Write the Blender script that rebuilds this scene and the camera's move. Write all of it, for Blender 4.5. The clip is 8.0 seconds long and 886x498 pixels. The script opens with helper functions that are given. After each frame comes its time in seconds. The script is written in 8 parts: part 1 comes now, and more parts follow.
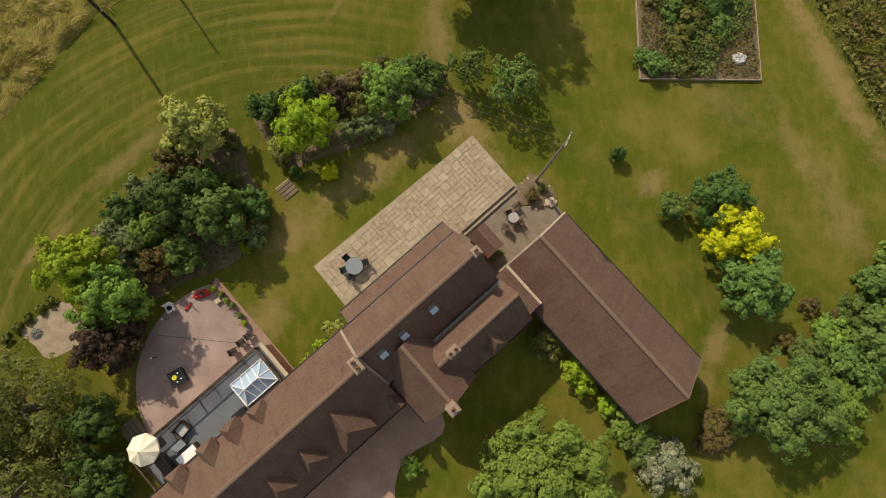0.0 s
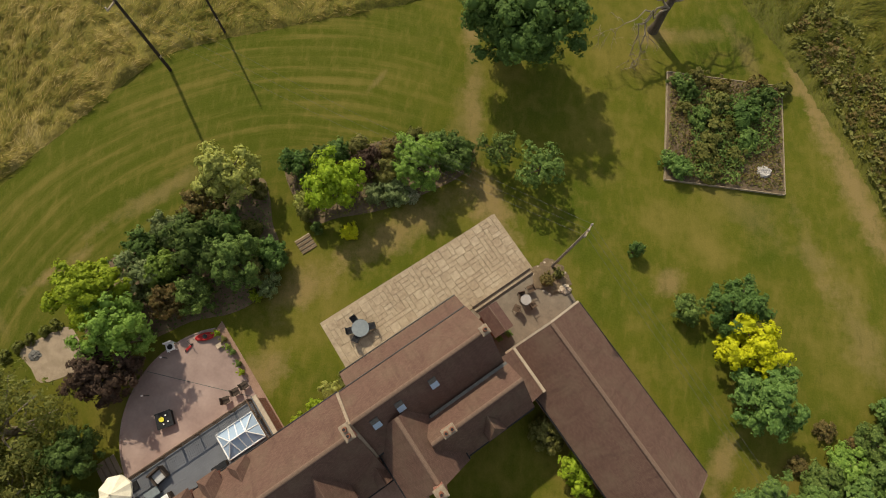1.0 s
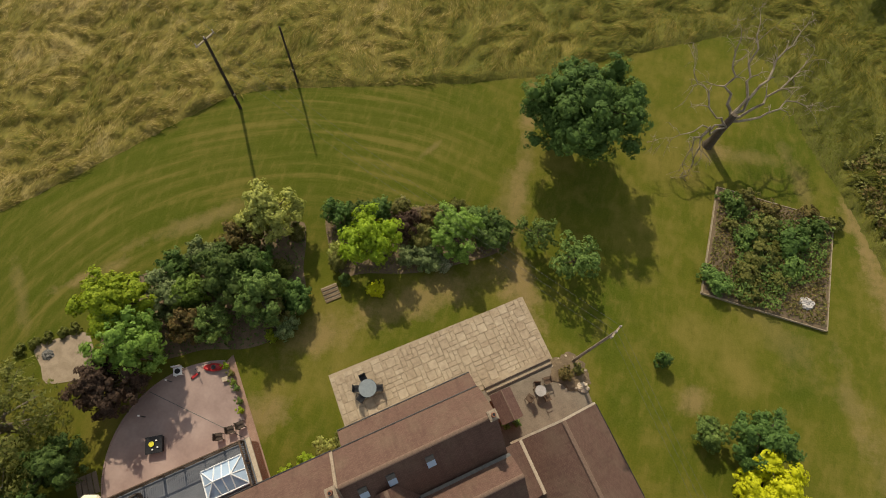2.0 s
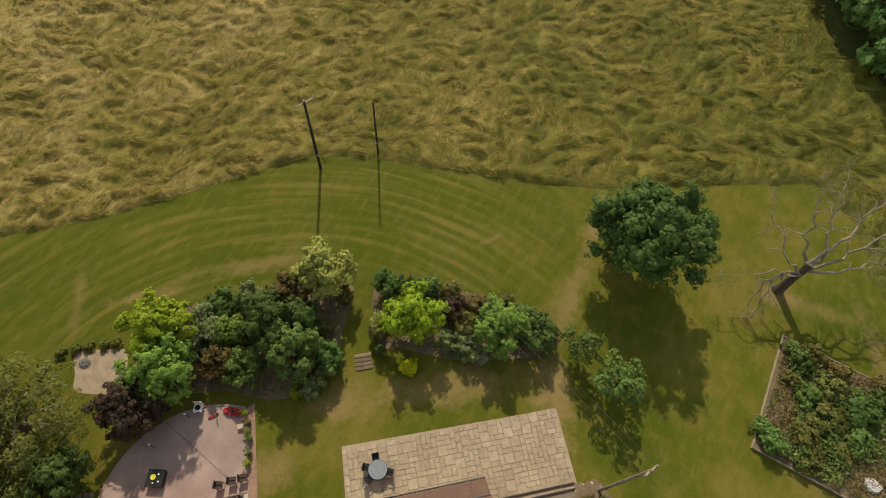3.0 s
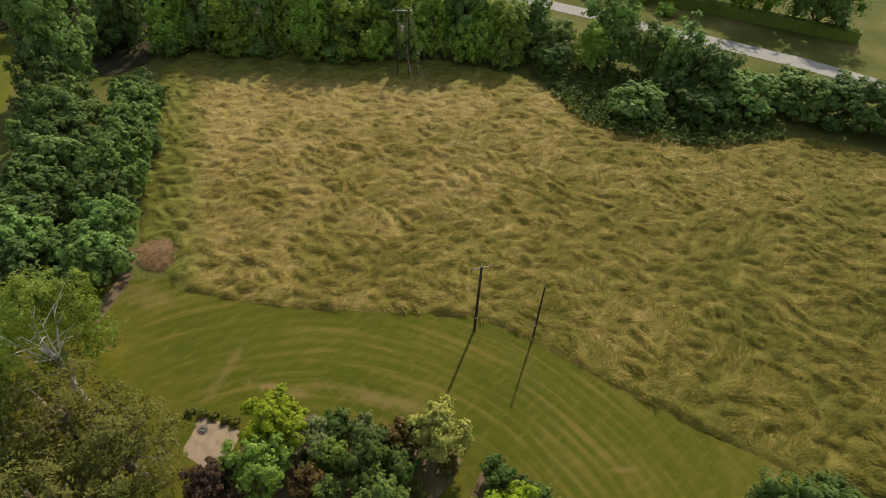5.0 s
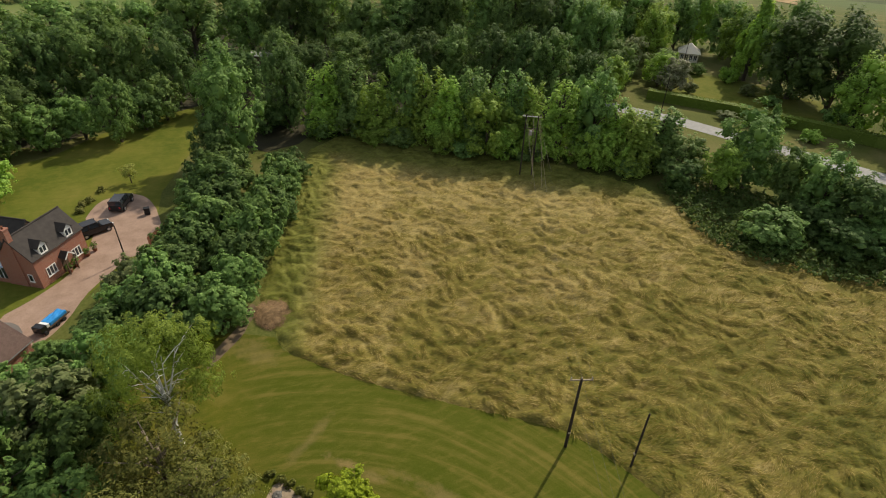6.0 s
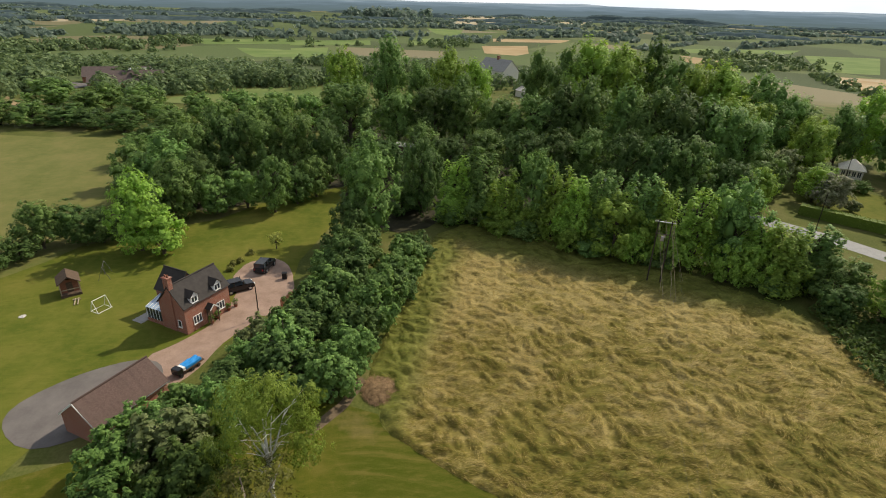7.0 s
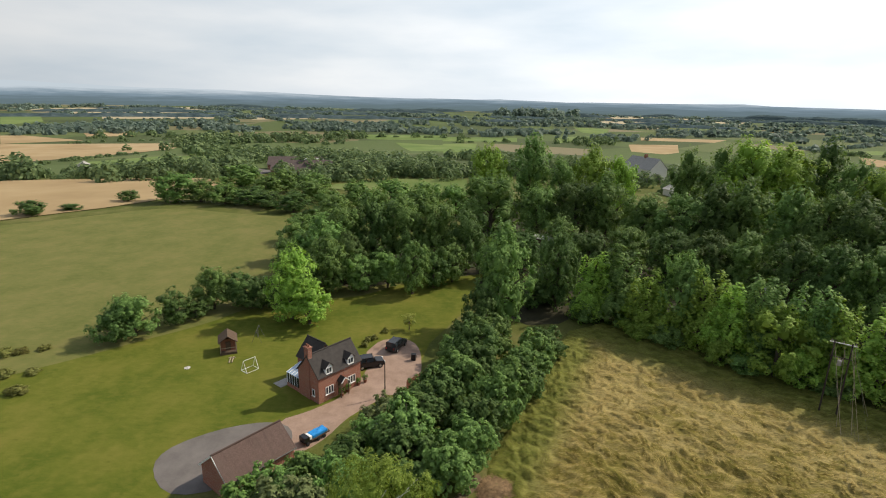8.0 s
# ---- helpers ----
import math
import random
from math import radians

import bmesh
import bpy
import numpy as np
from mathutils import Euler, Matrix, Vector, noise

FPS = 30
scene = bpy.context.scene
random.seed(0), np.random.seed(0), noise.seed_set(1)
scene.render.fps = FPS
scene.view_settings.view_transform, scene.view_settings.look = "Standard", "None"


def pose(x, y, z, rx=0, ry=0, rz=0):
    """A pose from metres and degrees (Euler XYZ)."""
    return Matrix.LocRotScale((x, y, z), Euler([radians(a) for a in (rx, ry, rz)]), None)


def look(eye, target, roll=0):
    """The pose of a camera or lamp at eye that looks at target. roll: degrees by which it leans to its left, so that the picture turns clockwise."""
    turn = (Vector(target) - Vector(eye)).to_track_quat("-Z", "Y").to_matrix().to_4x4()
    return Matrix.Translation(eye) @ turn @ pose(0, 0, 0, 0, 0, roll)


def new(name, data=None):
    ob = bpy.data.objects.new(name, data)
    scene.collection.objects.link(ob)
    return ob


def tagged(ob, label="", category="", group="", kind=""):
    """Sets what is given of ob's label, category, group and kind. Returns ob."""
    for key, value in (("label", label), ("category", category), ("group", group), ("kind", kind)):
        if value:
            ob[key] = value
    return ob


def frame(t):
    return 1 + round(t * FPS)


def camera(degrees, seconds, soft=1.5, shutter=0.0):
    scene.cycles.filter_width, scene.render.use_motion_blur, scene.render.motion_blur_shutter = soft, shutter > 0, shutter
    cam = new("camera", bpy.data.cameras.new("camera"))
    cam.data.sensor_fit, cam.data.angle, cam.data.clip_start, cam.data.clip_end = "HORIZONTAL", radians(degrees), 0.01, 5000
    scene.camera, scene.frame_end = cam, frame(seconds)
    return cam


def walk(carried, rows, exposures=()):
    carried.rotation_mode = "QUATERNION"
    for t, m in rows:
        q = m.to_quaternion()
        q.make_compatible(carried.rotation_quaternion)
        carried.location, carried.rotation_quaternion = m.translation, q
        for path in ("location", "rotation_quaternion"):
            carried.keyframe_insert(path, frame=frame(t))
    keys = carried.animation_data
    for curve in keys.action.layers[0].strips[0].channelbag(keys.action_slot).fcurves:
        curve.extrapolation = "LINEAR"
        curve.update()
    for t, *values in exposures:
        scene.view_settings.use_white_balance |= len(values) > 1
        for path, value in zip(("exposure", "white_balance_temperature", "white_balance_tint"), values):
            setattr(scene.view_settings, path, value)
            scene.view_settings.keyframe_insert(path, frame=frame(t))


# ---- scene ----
cam = camera(78.6, 8.0, soft=1.0)
# seconds, eye, target, roll: a hovering drone that tilts up and turns left
PATH = [
    (0, (0.499, -0.929, 40.268), (0.556, -0.671, 38.286), 12.5),
    (0.5, (0.467, -0.798, 40.249), (0.503, -0.42, 38.285), 8.8),
    (1, (0.446, -0.669, 40.221), (0.44, -0.165, 38.285), 6.8),
    (2.5, (0.384, -0.274, 40.003), (0.095, 0.535, 38.197), 4.8),
    (3, (0.313, -0.119, 39.967), (-0.133, 0.773, 38.233), 4.4),
    (3.5, (0.212, 0.038, 39.947), (-0.399, 0.975, 38.289), 4.1),
    (4, (0.099, 0.158, 39.938), (-0.696, 1.112, 38.37), 3.6),
    (4.5, (-0.028, 0.235, 39.934), (-1.007, 1.168, 38.46), 3.3),
    (6, (-0.488, 0.416, 39.924), (-2.032, 1.038, 38.815), 2.0),
    (6.5, (-0.644, 0.456, 39.923), (-2.327, 0.911, 38.943), 1.8),
    (7, (-0.811, 0.479, 39.921), (-2.614, 0.717, 39.088), 1.7),
    (7.5, (-0.992, 0.495, 39.928), (-2.868, 0.486, 39.235), 1.5),
    (8, (-1.181, 0.533, 39.936), (-3.091, 0.277, 39.401), 1.3),
]
walk(cam, [(t, look(eye, target, roll)) for t, eye, target, roll in PATH], exposures=[(0.0, 0.0, 7200, 10), (5.0, 0.0, 7200, 10), (8.0, 0.06, 6700, 10)])

# ---- world and sun ----
SUN_AZ = math.atan2(0.82, -0.57)          # the sun stands over there, seen from above
SUN_EL = radians(42)
world = bpy.data.worlds.new("world")
scene.world = world
world.use_nodes = True
wn, wl = world.node_tree.nodes, world.node_tree.links
wn.clear()
w_out, w_bg = wn.new("ShaderNodeOutputWorld"), wn.new("ShaderNodeBackground")
w_sky = wn.new("ShaderNodeTexSky")
w_sky.sky_type, w_sky.sun_disc = "NISHITA", False
w_sky.sun_elevation, w_sky.sun_rotation = SUN_EL, math.pi / 2 - SUN_AZ
w_sky.altitude, w_sky.dust_density = 100, 2.0
w_co, w_map, w_noise, w_ramp = (wn.new("ShaderNodeTexCoord"), wn.new("ShaderNodeMapping"), wn.new("ShaderNodeTexNoise"),
                                wn.new("ShaderNodeValToRGB"))
w_map.inputs["Scale"].default_value = (1.3, 1.3, 6.0)
w_noise.inputs["Scale"].default_value, w_noise.inputs["Detail"].default_value = 1.6, 5
w_noise.inputs["Roughness"].default_value = 0.5
w_ramp.color_ramp.elements[0].position, w_ramp.color_ramp.elements[1].position = 0.32, 0.68
w_ramp.color_ramp.elements[0].color = (6.0, 7.1, 8.2, 1)
w_ramp.color_ramp.elements[1].color = (9.2, 9.6, 10.0, 1)
w_mix = wn.new("ShaderNodeMix")
w_mix.data_type = "RGBA"
w_sep, w_cover = wn.new("ShaderNodeSeparateXYZ"), wn.new("ShaderNodeMapRange")   # cloud banks overlap low down, and thin out overhead
w_cover.inputs["From Min"].default_value, w_cover.inputs["From Max"].default_value = 0.12, 0.62
w_cover.inputs["To Min"].default_value, w_cover.inputs["To Max"].default_value = 0.95, 0.5
wl.new(w_co.outputs["Generated"], w_sep.inputs[0])
wl.new(w_sep.outputs["Z"], w_cover.inputs["Value"])
wl.new(w_cover.outputs["Result"], w_mix.inputs["Factor"])
wl.new(w_co.outputs["Generated"], w_map.inputs["Vector"])
wl.new(w_map.outputs["Vector"], w_noise.inputs["Vector"])
wl.new(w_noise.outputs["Fac"], w_ramp.inputs["Fac"])
wl.new(w_sky.outputs["Color"], w_mix.inputs["A"])
w_sunward, w_glow, w_lit = wn.new("ShaderNodeVectorMath"), wn.new("ShaderNodeMapRange"), wn.new("ShaderNodeVectorMath")     # thin cloud is brighter towards the sun
w_sunward.operation, w_lit.operation = "DOT_PRODUCT", "SCALE"
w_sunward.inputs[1].default_value = (math.cos(SUN_AZ), math.sin(SUN_AZ), 0)
w_glow.inputs["From Min"].default_value, w_glow.inputs["From Max"].default_value = -0.4, 0.9
w_glow.inputs["To Min"].default_value, w_glow.inputs["To Max"].default_value = 0.56, 1.08
wl.new(w_co.outputs["Generated"], w_sunward.inputs[0])
wl.new(w_sunward.outputs["Value"], w_glow.inputs["Value"])
wl.new(w_ramp.outputs["Color"], w_lit.inputs[0])
wl.new(w_glow.outputs["Result"], w_lit.inputs["Scale"])
wl.new(w_lit.outputs["Vector"], w_mix.inputs["B"])
wl.new(w_mix.outputs["Result"], w_bg.inputs["Color"])
w_bg.inputs["Strength"].default_value = 0.116
wl.new(w_bg.outputs["Background"], w_out.inputs["Surface"])
sun = new("sun", bpy.data.lights.new("sun", "SUN"))
sun.data.energy, sun.data.angle, sun.data.color = 4.2, radians(1.0), (1.0, 0.91, 0.76)
sun.matrix_world = look((-57 * 1.5, 82 * 1.5, 135), (0, 0, 0))

# ---- materials ----
MATS = {}


class Nodes:
    """A small wrapper to lay out node materials."""

    def __init__(self, name):
        self.m = bpy.data.materials.new(name)
        self.m.use_nodes = True
        self.t = self.m.node_tree
        self.t.nodes.clear()
        self.out = self.t.nodes.new("ShaderNodeOutputMaterial")
        MATS[name] = self.m

    def n(self, kind, **inputs):
        node = self.t.nodes.new(kind)
        for key, v in inputs.items():
            self.put(node.inputs[key.replace("_", " ")], v)
        return node

    def put(self, socket, v):
        if isinstance(v, bpy.types.NodeSocket):
            self.t.links.new(v, socket)
        else:
            socket.default_value = v

    def pos(self, kind="world"):
        if kind == "world":
            return self.n("ShaderNodeNewGeometry").outputs["Position"]
        return self.n("ShaderNodeTexCoord").outputs["UV" if kind == "uv" else "Object"]

    def noise(self, vec, scale, detail=3, rough=0.55, stretch=None, turn=0.0):
        if stretch:
            mp = self.n("ShaderNodeMapping", Vector=vec)
            mp.inputs["Scale"].default_value = stretch
            mp.inputs["Rotation"].default_value = (0, 0, turn)
            vec = mp.outputs["Vector"]
        return self.n("ShaderNodeTexNoise", Vector=vec, Scale=scale, Detail=detail, Roughness=rough).outputs["Fac"]

    def ramp(self, fac, *stops):
        node = self.n("ShaderNodeValToRGB", Fac=fac)
        el = node.color_ramp.elements
        while len(el) < len(stops):
            el.new(0.5)
        for e, (p, c) in zip(el, stops):
            e.position, e.color = p, (*c, 1)
        return node.outputs["Color"]

    def mix(self, fac, a, b, mode="MIX"):
        node = self.t.nodes.new("ShaderNodeMix")
        node.data_type, node.blend_type = "RGBA", mode
        for key, v in (("Factor", fac), ("A", a), ("B", b)):
            if isinstance(v, tuple):
                v = (*v, 1)
            self.put(next(s for s in node.inputs if s.name == key and s.enabled), v)
        return next(s for s in node.outputs if s.enabled)

    def math(self, op, a, b=0.0, clamp=False):
        node = self.t.nodes.new("ShaderNodeMath")
        node.operation, node.use_clamp = op, clamp
        self.put(node.inputs[0], a), self.put(node.inputs[1], b)
        return node.outputs[0]

    def bump(self, height, strength, distance):
        return self.n("ShaderNodeBump", Height=height, Strength=strength, Distance=distance).outputs["Normal"]

    def surface(self, color, rough=0.8, metal=0.0, normal=None, spec=0.3):
        b = self.n("ShaderNodeBsdfPrincipled", Base_Color=color if not isinstance(color, tuple) else (*color, 1), Roughness=rough, Metallic=metal)
        b.inputs["Specular IOR Level"].default_value = spec
        if normal is not None:
            self.put(b.inputs["Normal"], normal)
        self.t.links.new(b.outputs[0], self.out.inputs[0])
        return self.m


def worn(name, a, b, scale=3.0, rough=0.7, metal=0.0, bump=0.15, kind="object", spec=0.3, grain=0.35):
    """Paint, stone, wood or metal: two tones in broad stains, fine grain over them."""
    k = Nodes(name)
    p = k.pos(kind)
    broad, fine = k.noise(p, scale, 4), k.noise(p, scale * 14, 3)
    col = k.ramp(broad, (0.32, a), (0.68, b))
    col = k.mix(grain, col, k.ramp(fine, (0.3, tuple(c * 0.72 for c in a)), (0.7, tuple(min(1, c * 1.2) for c in b))))
    return k.surface(col, rough, metal, k.bump(fine, bump, 0.02), spec)


def foliage(name, dark, mid, light, through_share=0.6, blue=1.65, red=1.55, spread=0.026):
    dark, mid, light = ((q[0] * red, q[1] * 1.46, q[2] * blue) for q in (dark, mid, light))
    k = Nodes(name)
    g = k.n("ShaderNodeNewGeometry")
    oi = k.n("ShaderNodeObjectInfo").outputs["Random"]
    rnd = g.outputs["Random Per Island"]
    col = k.ramp(rnd, (0.0, dark), (0.55, mid), (1.0, light))
    big = k.noise(g.outputs["Position"], 0.45, 2)
    col = k.mix(k.math("MULTIPLY", big, 0.55), col, mid)
    hue = k.n("ShaderNodeHueSaturation", Color=col, Hue=k.math("ADD", k.math("MULTIPLY", oi, spread), 0.49 - spread / 2),
              Value=k.math("ADD", k.math("MULTIPLY", oi, 0.35), 0.82), Saturation=1.0)
    c = hue.outputs[0]
    d = k.n("ShaderNodeBsdfPrincipled", Base_Color=c, Roughness=0.62)
    d.inputs["Specular IOR Level"].default_value = 0.08
    thin = k.n("ShaderNodeHueSaturation", Color=c, Hue=0.488, Saturation=1.1, Value=through_share)
    tr = k.n("ShaderNodeBsdfTranslucent", Color=thin.outputs[0])
    ms = k.n("ShaderNodeAddShader")
    k.t.links.new(d.outputs[0], ms.inputs[0]), k.t.links.new(tr.outputs[0], ms.inputs[1])
    k.t.links.new(ms.outputs[0], k.out.inputs[0])
    return k.m


LEAF = {
    "oak": foliage("leaf_oak", (0.019, 0.038, 0.009), (0.034, 0.066, 0.014), (0.062, 0.104, 0.024)),
    "mid": foliage("leaf_mid", (0.027, 0.054, 0.012), (0.051, 0.094, 0.020), (0.094, 0.150, 0.036)),
    "fresh": foliage("leaf_fresh", (0.040, 0.076, 0.012), (0.072, 0.126, 0.020), (0.120, 0.182, 0.036)),
    "lime": foliage("leaf_lime", (0.058, 0.096, 0.007), (0.110, 0.162, 0.012), (0.184, 0.234, 0.024), blue=1.5, red=1.42),
    "yellow": foliage("leaf_yellow", (0.118, 0.150, 0.006), (0.215, 0.262, 0.010), (0.320, 0.365, 0.026), blue=1.45),
    "grey": foliage("leaf_grey", (0.040, 0.062, 0.024), (0.070, 0.100, 0.040), (0.120, 0.155, 0.072), blue=1.4),
    "pale": foliage("leaf_pale", (0.080, 0.100, 0.026), (0.156, 0.172, 0.044), (0.262, 0.265, 0.082), blue=1.45, red=1.46),
    "purple": foliage("leaf_purple", (0.022, 0.016, 0.011), (0.042, 0.029, 0.020), (0.078, 0.056, 0.038), blue=1.3, red=1.42),
    "olive": foliage("leaf_olive", (0.040, 0.052, 0.014), (0.078, 0.090, 0.024), (0.130, 0.135, 0.045), blue=1.45),
    "rust": foliage("leaf_rust", (0.034, 0.036, 0.011), (0.070, 0.060, 0.020), (0.125, 0.092, 0.038), blue=1.35, red=1.45),
    "silver": foliage("leaf_silver", (0.045, 0.062, 0.026), (0.085, 0.105, 0.048), (0.230, 0.235, 0.150)),
    "dull": foliage("leaf_dull", (0.030, 0.042, 0.010), (0.058, 0.072, 0.017), (0.104, 0.114, 0.033), blue=1.45),
    "birch": foliage("leaf_birch", (0.034, 0.058, 0.008), (0.064, 0.098, 0.015), (0.106, 0.146, 0.029), 0.75, 1.55),
    # oak, mid and fresh again, cooled and lightened for far trees' haze and backlight
    "hazed_oak": foliage("leaf_hazed_oak", (0.021, 0.040, 0.010), (0.038, 0.070, 0.016), (0.072, 0.116, 0.028), 0.65, 1.8, 1.48, 0.018),
    # the hazed copy of mid
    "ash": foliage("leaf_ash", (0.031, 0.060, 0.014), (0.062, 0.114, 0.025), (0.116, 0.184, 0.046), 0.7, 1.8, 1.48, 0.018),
    "hazed_fresh": foliage("leaf_hazed_fresh", (0.049, 0.094, 0.016), (0.096, 0.168, 0.027), (0.158, 0.238, 0.048), 0.75, 1.6, 1.50, 0.018),
}
HAZED_LEAF = {"oak": "hazed_oak", "mid": "ash", "fresh": "hazed_fresh"}
worn("bark", (0.055, 0.042, 0.030), (0.12, 0.095, 0.07), 5, 0.9, bump=0.5)
worn("dead_wood", (0.10, 0.078, 0.055), (0.33, 0.275, 0.205), 2.2, 0.85, bump=0.4)
worn("birch_bark", (0.46, 0.44, 0.40), (0.70, 0.68, 0.64), 5, 0.8, bump=0.3)
worn("pole_wood", (0.030, 0.022, 0.017), (0.060, 0.045, 0.035), 6, 0.85, bump=0.3)
worn("galvanised", (0.42, 0.43, 0.44), (0.62, 0.62, 0.62), 8, 0.45, 0.6)
worn("porcelain", (0.35, 0.30, 0.26), (0.45, 0.40, 0.36), 8, 0.25)
worn("wire", (0.06, 0.06, 0.055), (0.10, 0.10, 0.09), 8, 0.8, 0.0)
worn("timber", (0.22, 0.17, 0.11), (0.40, 0.33, 0.23), 4, 0.8)
worn("sleeper", (0.060, 0.040, 0.028), (0.13, 0.085, 0.055), 4, 0.85)
worn("white_paint", (0.70, 0.70, 0.69), (0.82, 0.82, 0.80), 5, 0.4)
worn("cream_cloth", (0.66, 0.60, 0.44), (0.78, 0.72, 0.56), 5, 0.9)
worn("black_metal", (0.012, 0.012, 0.013), (0.03, 0.03, 0.032), 8, 0.45, 0.3)
worn("dark_rattan", (0.030, 0.022, 0.017), (0.075, 0.055, 0.042), 14, 0.7, bump=0.5)
worn("grey_glass_top", (0.16, 0.19, 0.20), (0.22, 0.25, 0.26), 4, 0.18)
worn("red_plastic", (0.30, 0.012, 0.015), (0.42, 0.03, 0.03), 5, 0.4)
worn("blue_sheet", (0.01, 0.16, 0.50), (0.03, 0.30, 0.68), 5, 0.4)
worn("grey_cloth", (0.30, 0.30, 0.30), (0.44, 0.44, 0.43), 5, 0.9)
worn("deck", (0.105, 0.112, 0.126), (0.140, 0.148, 0.164), 0.8, 0.7, grain=0.12)
worn("terracotta", (0.16, 0.06, 0.035), (0.26, 0.11, 0.065), 6, 0.8)
worn("mortar", (0.20, 0.155, 0.11), (0.31, 0.25, 0.185), 6, 0.9)
worn("lead", (0.085, 0.082, 0.075), (0.15, 0.145, 0.132), 5, 0.6, 0.2)
worn("plaster", (0.62, 0.58, 0.50), (0.72, 0.68, 0.60), 3, 0.9)
worn("car_black", (0.010, 0.010, 0.012), (0.018, 0.018, 0.02), 3, 0.18, 0.2, 0.0, spec=0.6)
worn("car_grey", (0.025, 0.028, 0.03), (0.04, 0.043, 0.046), 3, 0.2, 0.3, 0.0, spec=0.6)
worn("tyre", (0.012, 0.012, 0.012), (0.03, 0.03, 0.03), 9, 0.9)
worn("earth", (0.10, 0.072, 0.045), (0.19, 0.14, 0.085), 1.6, 0.95, bump=0.6)
worn("sand", (0.20, 0.155, 0.105), (0.36, 0.285, 0.205), 1.6, 0.95, kind="world")
worn("ash_heap", (0.30, 0.28, 0.26), (0.55, 0.52, 0.49), 4, 0.95)
worn("straw", (0.085, 0.050, 0.026), (0.40, 0.265, 0.140), 2.5, 0.95)
worn("straw_heap", (0.11, 0.066, 0.034), (0.21, 0.135, 0.072), 4, 0.95, bump=0.6)
worn("tarmac", (0.110, 0.098, 0.092), (0.165, 0.148, 0.138), 0.4, 0.9, kind="world", grain=0.12)
worn("road_tar", (0.22, 0.22, 0.22), (0.32, 0.32, 0.31), 0.6, 0.85, kind="world")
worn("gravel", (0.23, 0.155, 0.115), (0.35, 0.245, 0.19), 0.5, 0.95, kind="world", bump=0.4, grain=0.2)
worn("front_gravel", (0.25, 0.155, 0.112), (0.37, 0.245, 0.185), 0.5, 0.95, kind="world", bump=0.4, grain=0.2)
worn("terrace_stone", (0.225, 0.160, 0.142), (0.36, 0.272, 0.238), 0.38, 0.85, kind="world", grain=0.1)
worn("dark_slate", (0.028, 0.024, 0.022), (0.052, 0.045, 0.041), 2, 0.8, kind="object")
worn("slate_grey", (0.25, 0.235, 0.22), (0.38, 0.36, 0.34), 1.5, 0.8)
k = Nodes("glass")
k.surface((0.03, 0.04, 0.05), 0.05, 0.0, spec=0.8)
# roof glass, its pale blue base painted to look like mirrored sky
k = Nodes("glass_sky_tint")
k.surface((0.34, 0.44, 0.56), 0.06, 0.0, spec=0.9)


def stone_slabs():
    k = Nodes("slab_stone")
    p = k.pos()
    oi = k.n("ShaderNodeObjectInfo").outputs["Random"]
    a = k.ramp(oi, (0.0, (0.285, 0.225, 0.158)), (0.5, (0.355, 0.290, 0.205)), (1.0, (0.425, 0.358, 0.264)))
    stain = k.noise(p, 0.5, 5, 0.65)
    a = k.mix(k.math("MULTIPLY", k.ramp(stain, (0.40, (0, 0, 0)), (0.68, (1, 1, 1))), 0.65), a, (0.175, 0.125, 0.085))
    blot = k.noise(p, 3.2, 4, 0.65)
    a = k.mix(0.45, a, k.ramp(blot, (0.3, (0.19, 0.14, 0.09)), (0.7, (0.47, 0.38, 0.26))))
    fine = k.noise(p, 24, 3)
    k.surface(a, 0.9, 0, k.bump(fine, 0.3, 0.01))


def tile_roof(name, dark, mid, light, lichen):
    """Plain tiles in courses: uv in metres, u along the eave and v up the slope."""
    k = Nodes(name)
    uv, p = k.pos("uv"), k.pos()
    br = k.n("ShaderNodeTexBrick", Vector=uv, Scale=1.0, Mortar_Size=0.006, Brick_Width=0.165, Row_Height=0.10, Bias=0.0)
    br.offset = 0.5
    br.inputs["Color1"].default_value = (*dark, 1)
    br.inputs["Color2"].default_value = (*light, 1)
    br.inputs["Mortar"].default_value = (*[c * 0.45 for c in dark], 1)
    col = k.mix(0.5, br.outputs["Color"], mid)
    stain = k.noise(p, 0.7, 5, 0.6)
    streak = k.noise(uv, 1.0, 3, 0.6, (2.2, 0.35, 1))
    col = k.mix(k.math("MULTIPLY", k.ramp(stain, (0.45, (0, 0, 0)), (0.75, (1, 1, 1))), 0.55), col, lichen)
    col = k.mix(k.math("MULTIPLY", k.ramp(streak, (0.5, (0, 0, 0)), (0.75, (1, 1, 1))), 0.45), col, tuple(c * 0.6 for c in dark))
    k.surface(col, 0.85, 0, k.bump(br.outputs["Fac"], -0.6, 0.015))


tile_roof("roof_tiles", (0.092, 0.050, 0.037), (0.120, 0.068, 0.051), (0.156, 0.092, 0.069), (0.158, 0.116, 0.078))
tile_roof("red_tiles", (0.085, 0.044, 0.036), (0.112, 0.060, 0.048), (0.140, 0.080, 0.064), (0.15, 0.09, 0.07))
tile_roof("farm_tiles", (0.088, 0.064, 0.058), (0.120, 0.090, 0.082), (0.150, 0.115, 0.105), (0.12, 0.095, 0.085))
tile_roof("garage_tiles", (0.080, 0.050, 0.042), (0.110, 0.070, 0.058), (0.145, 0.095, 0.080), (0.10, 0.070, 0.058))


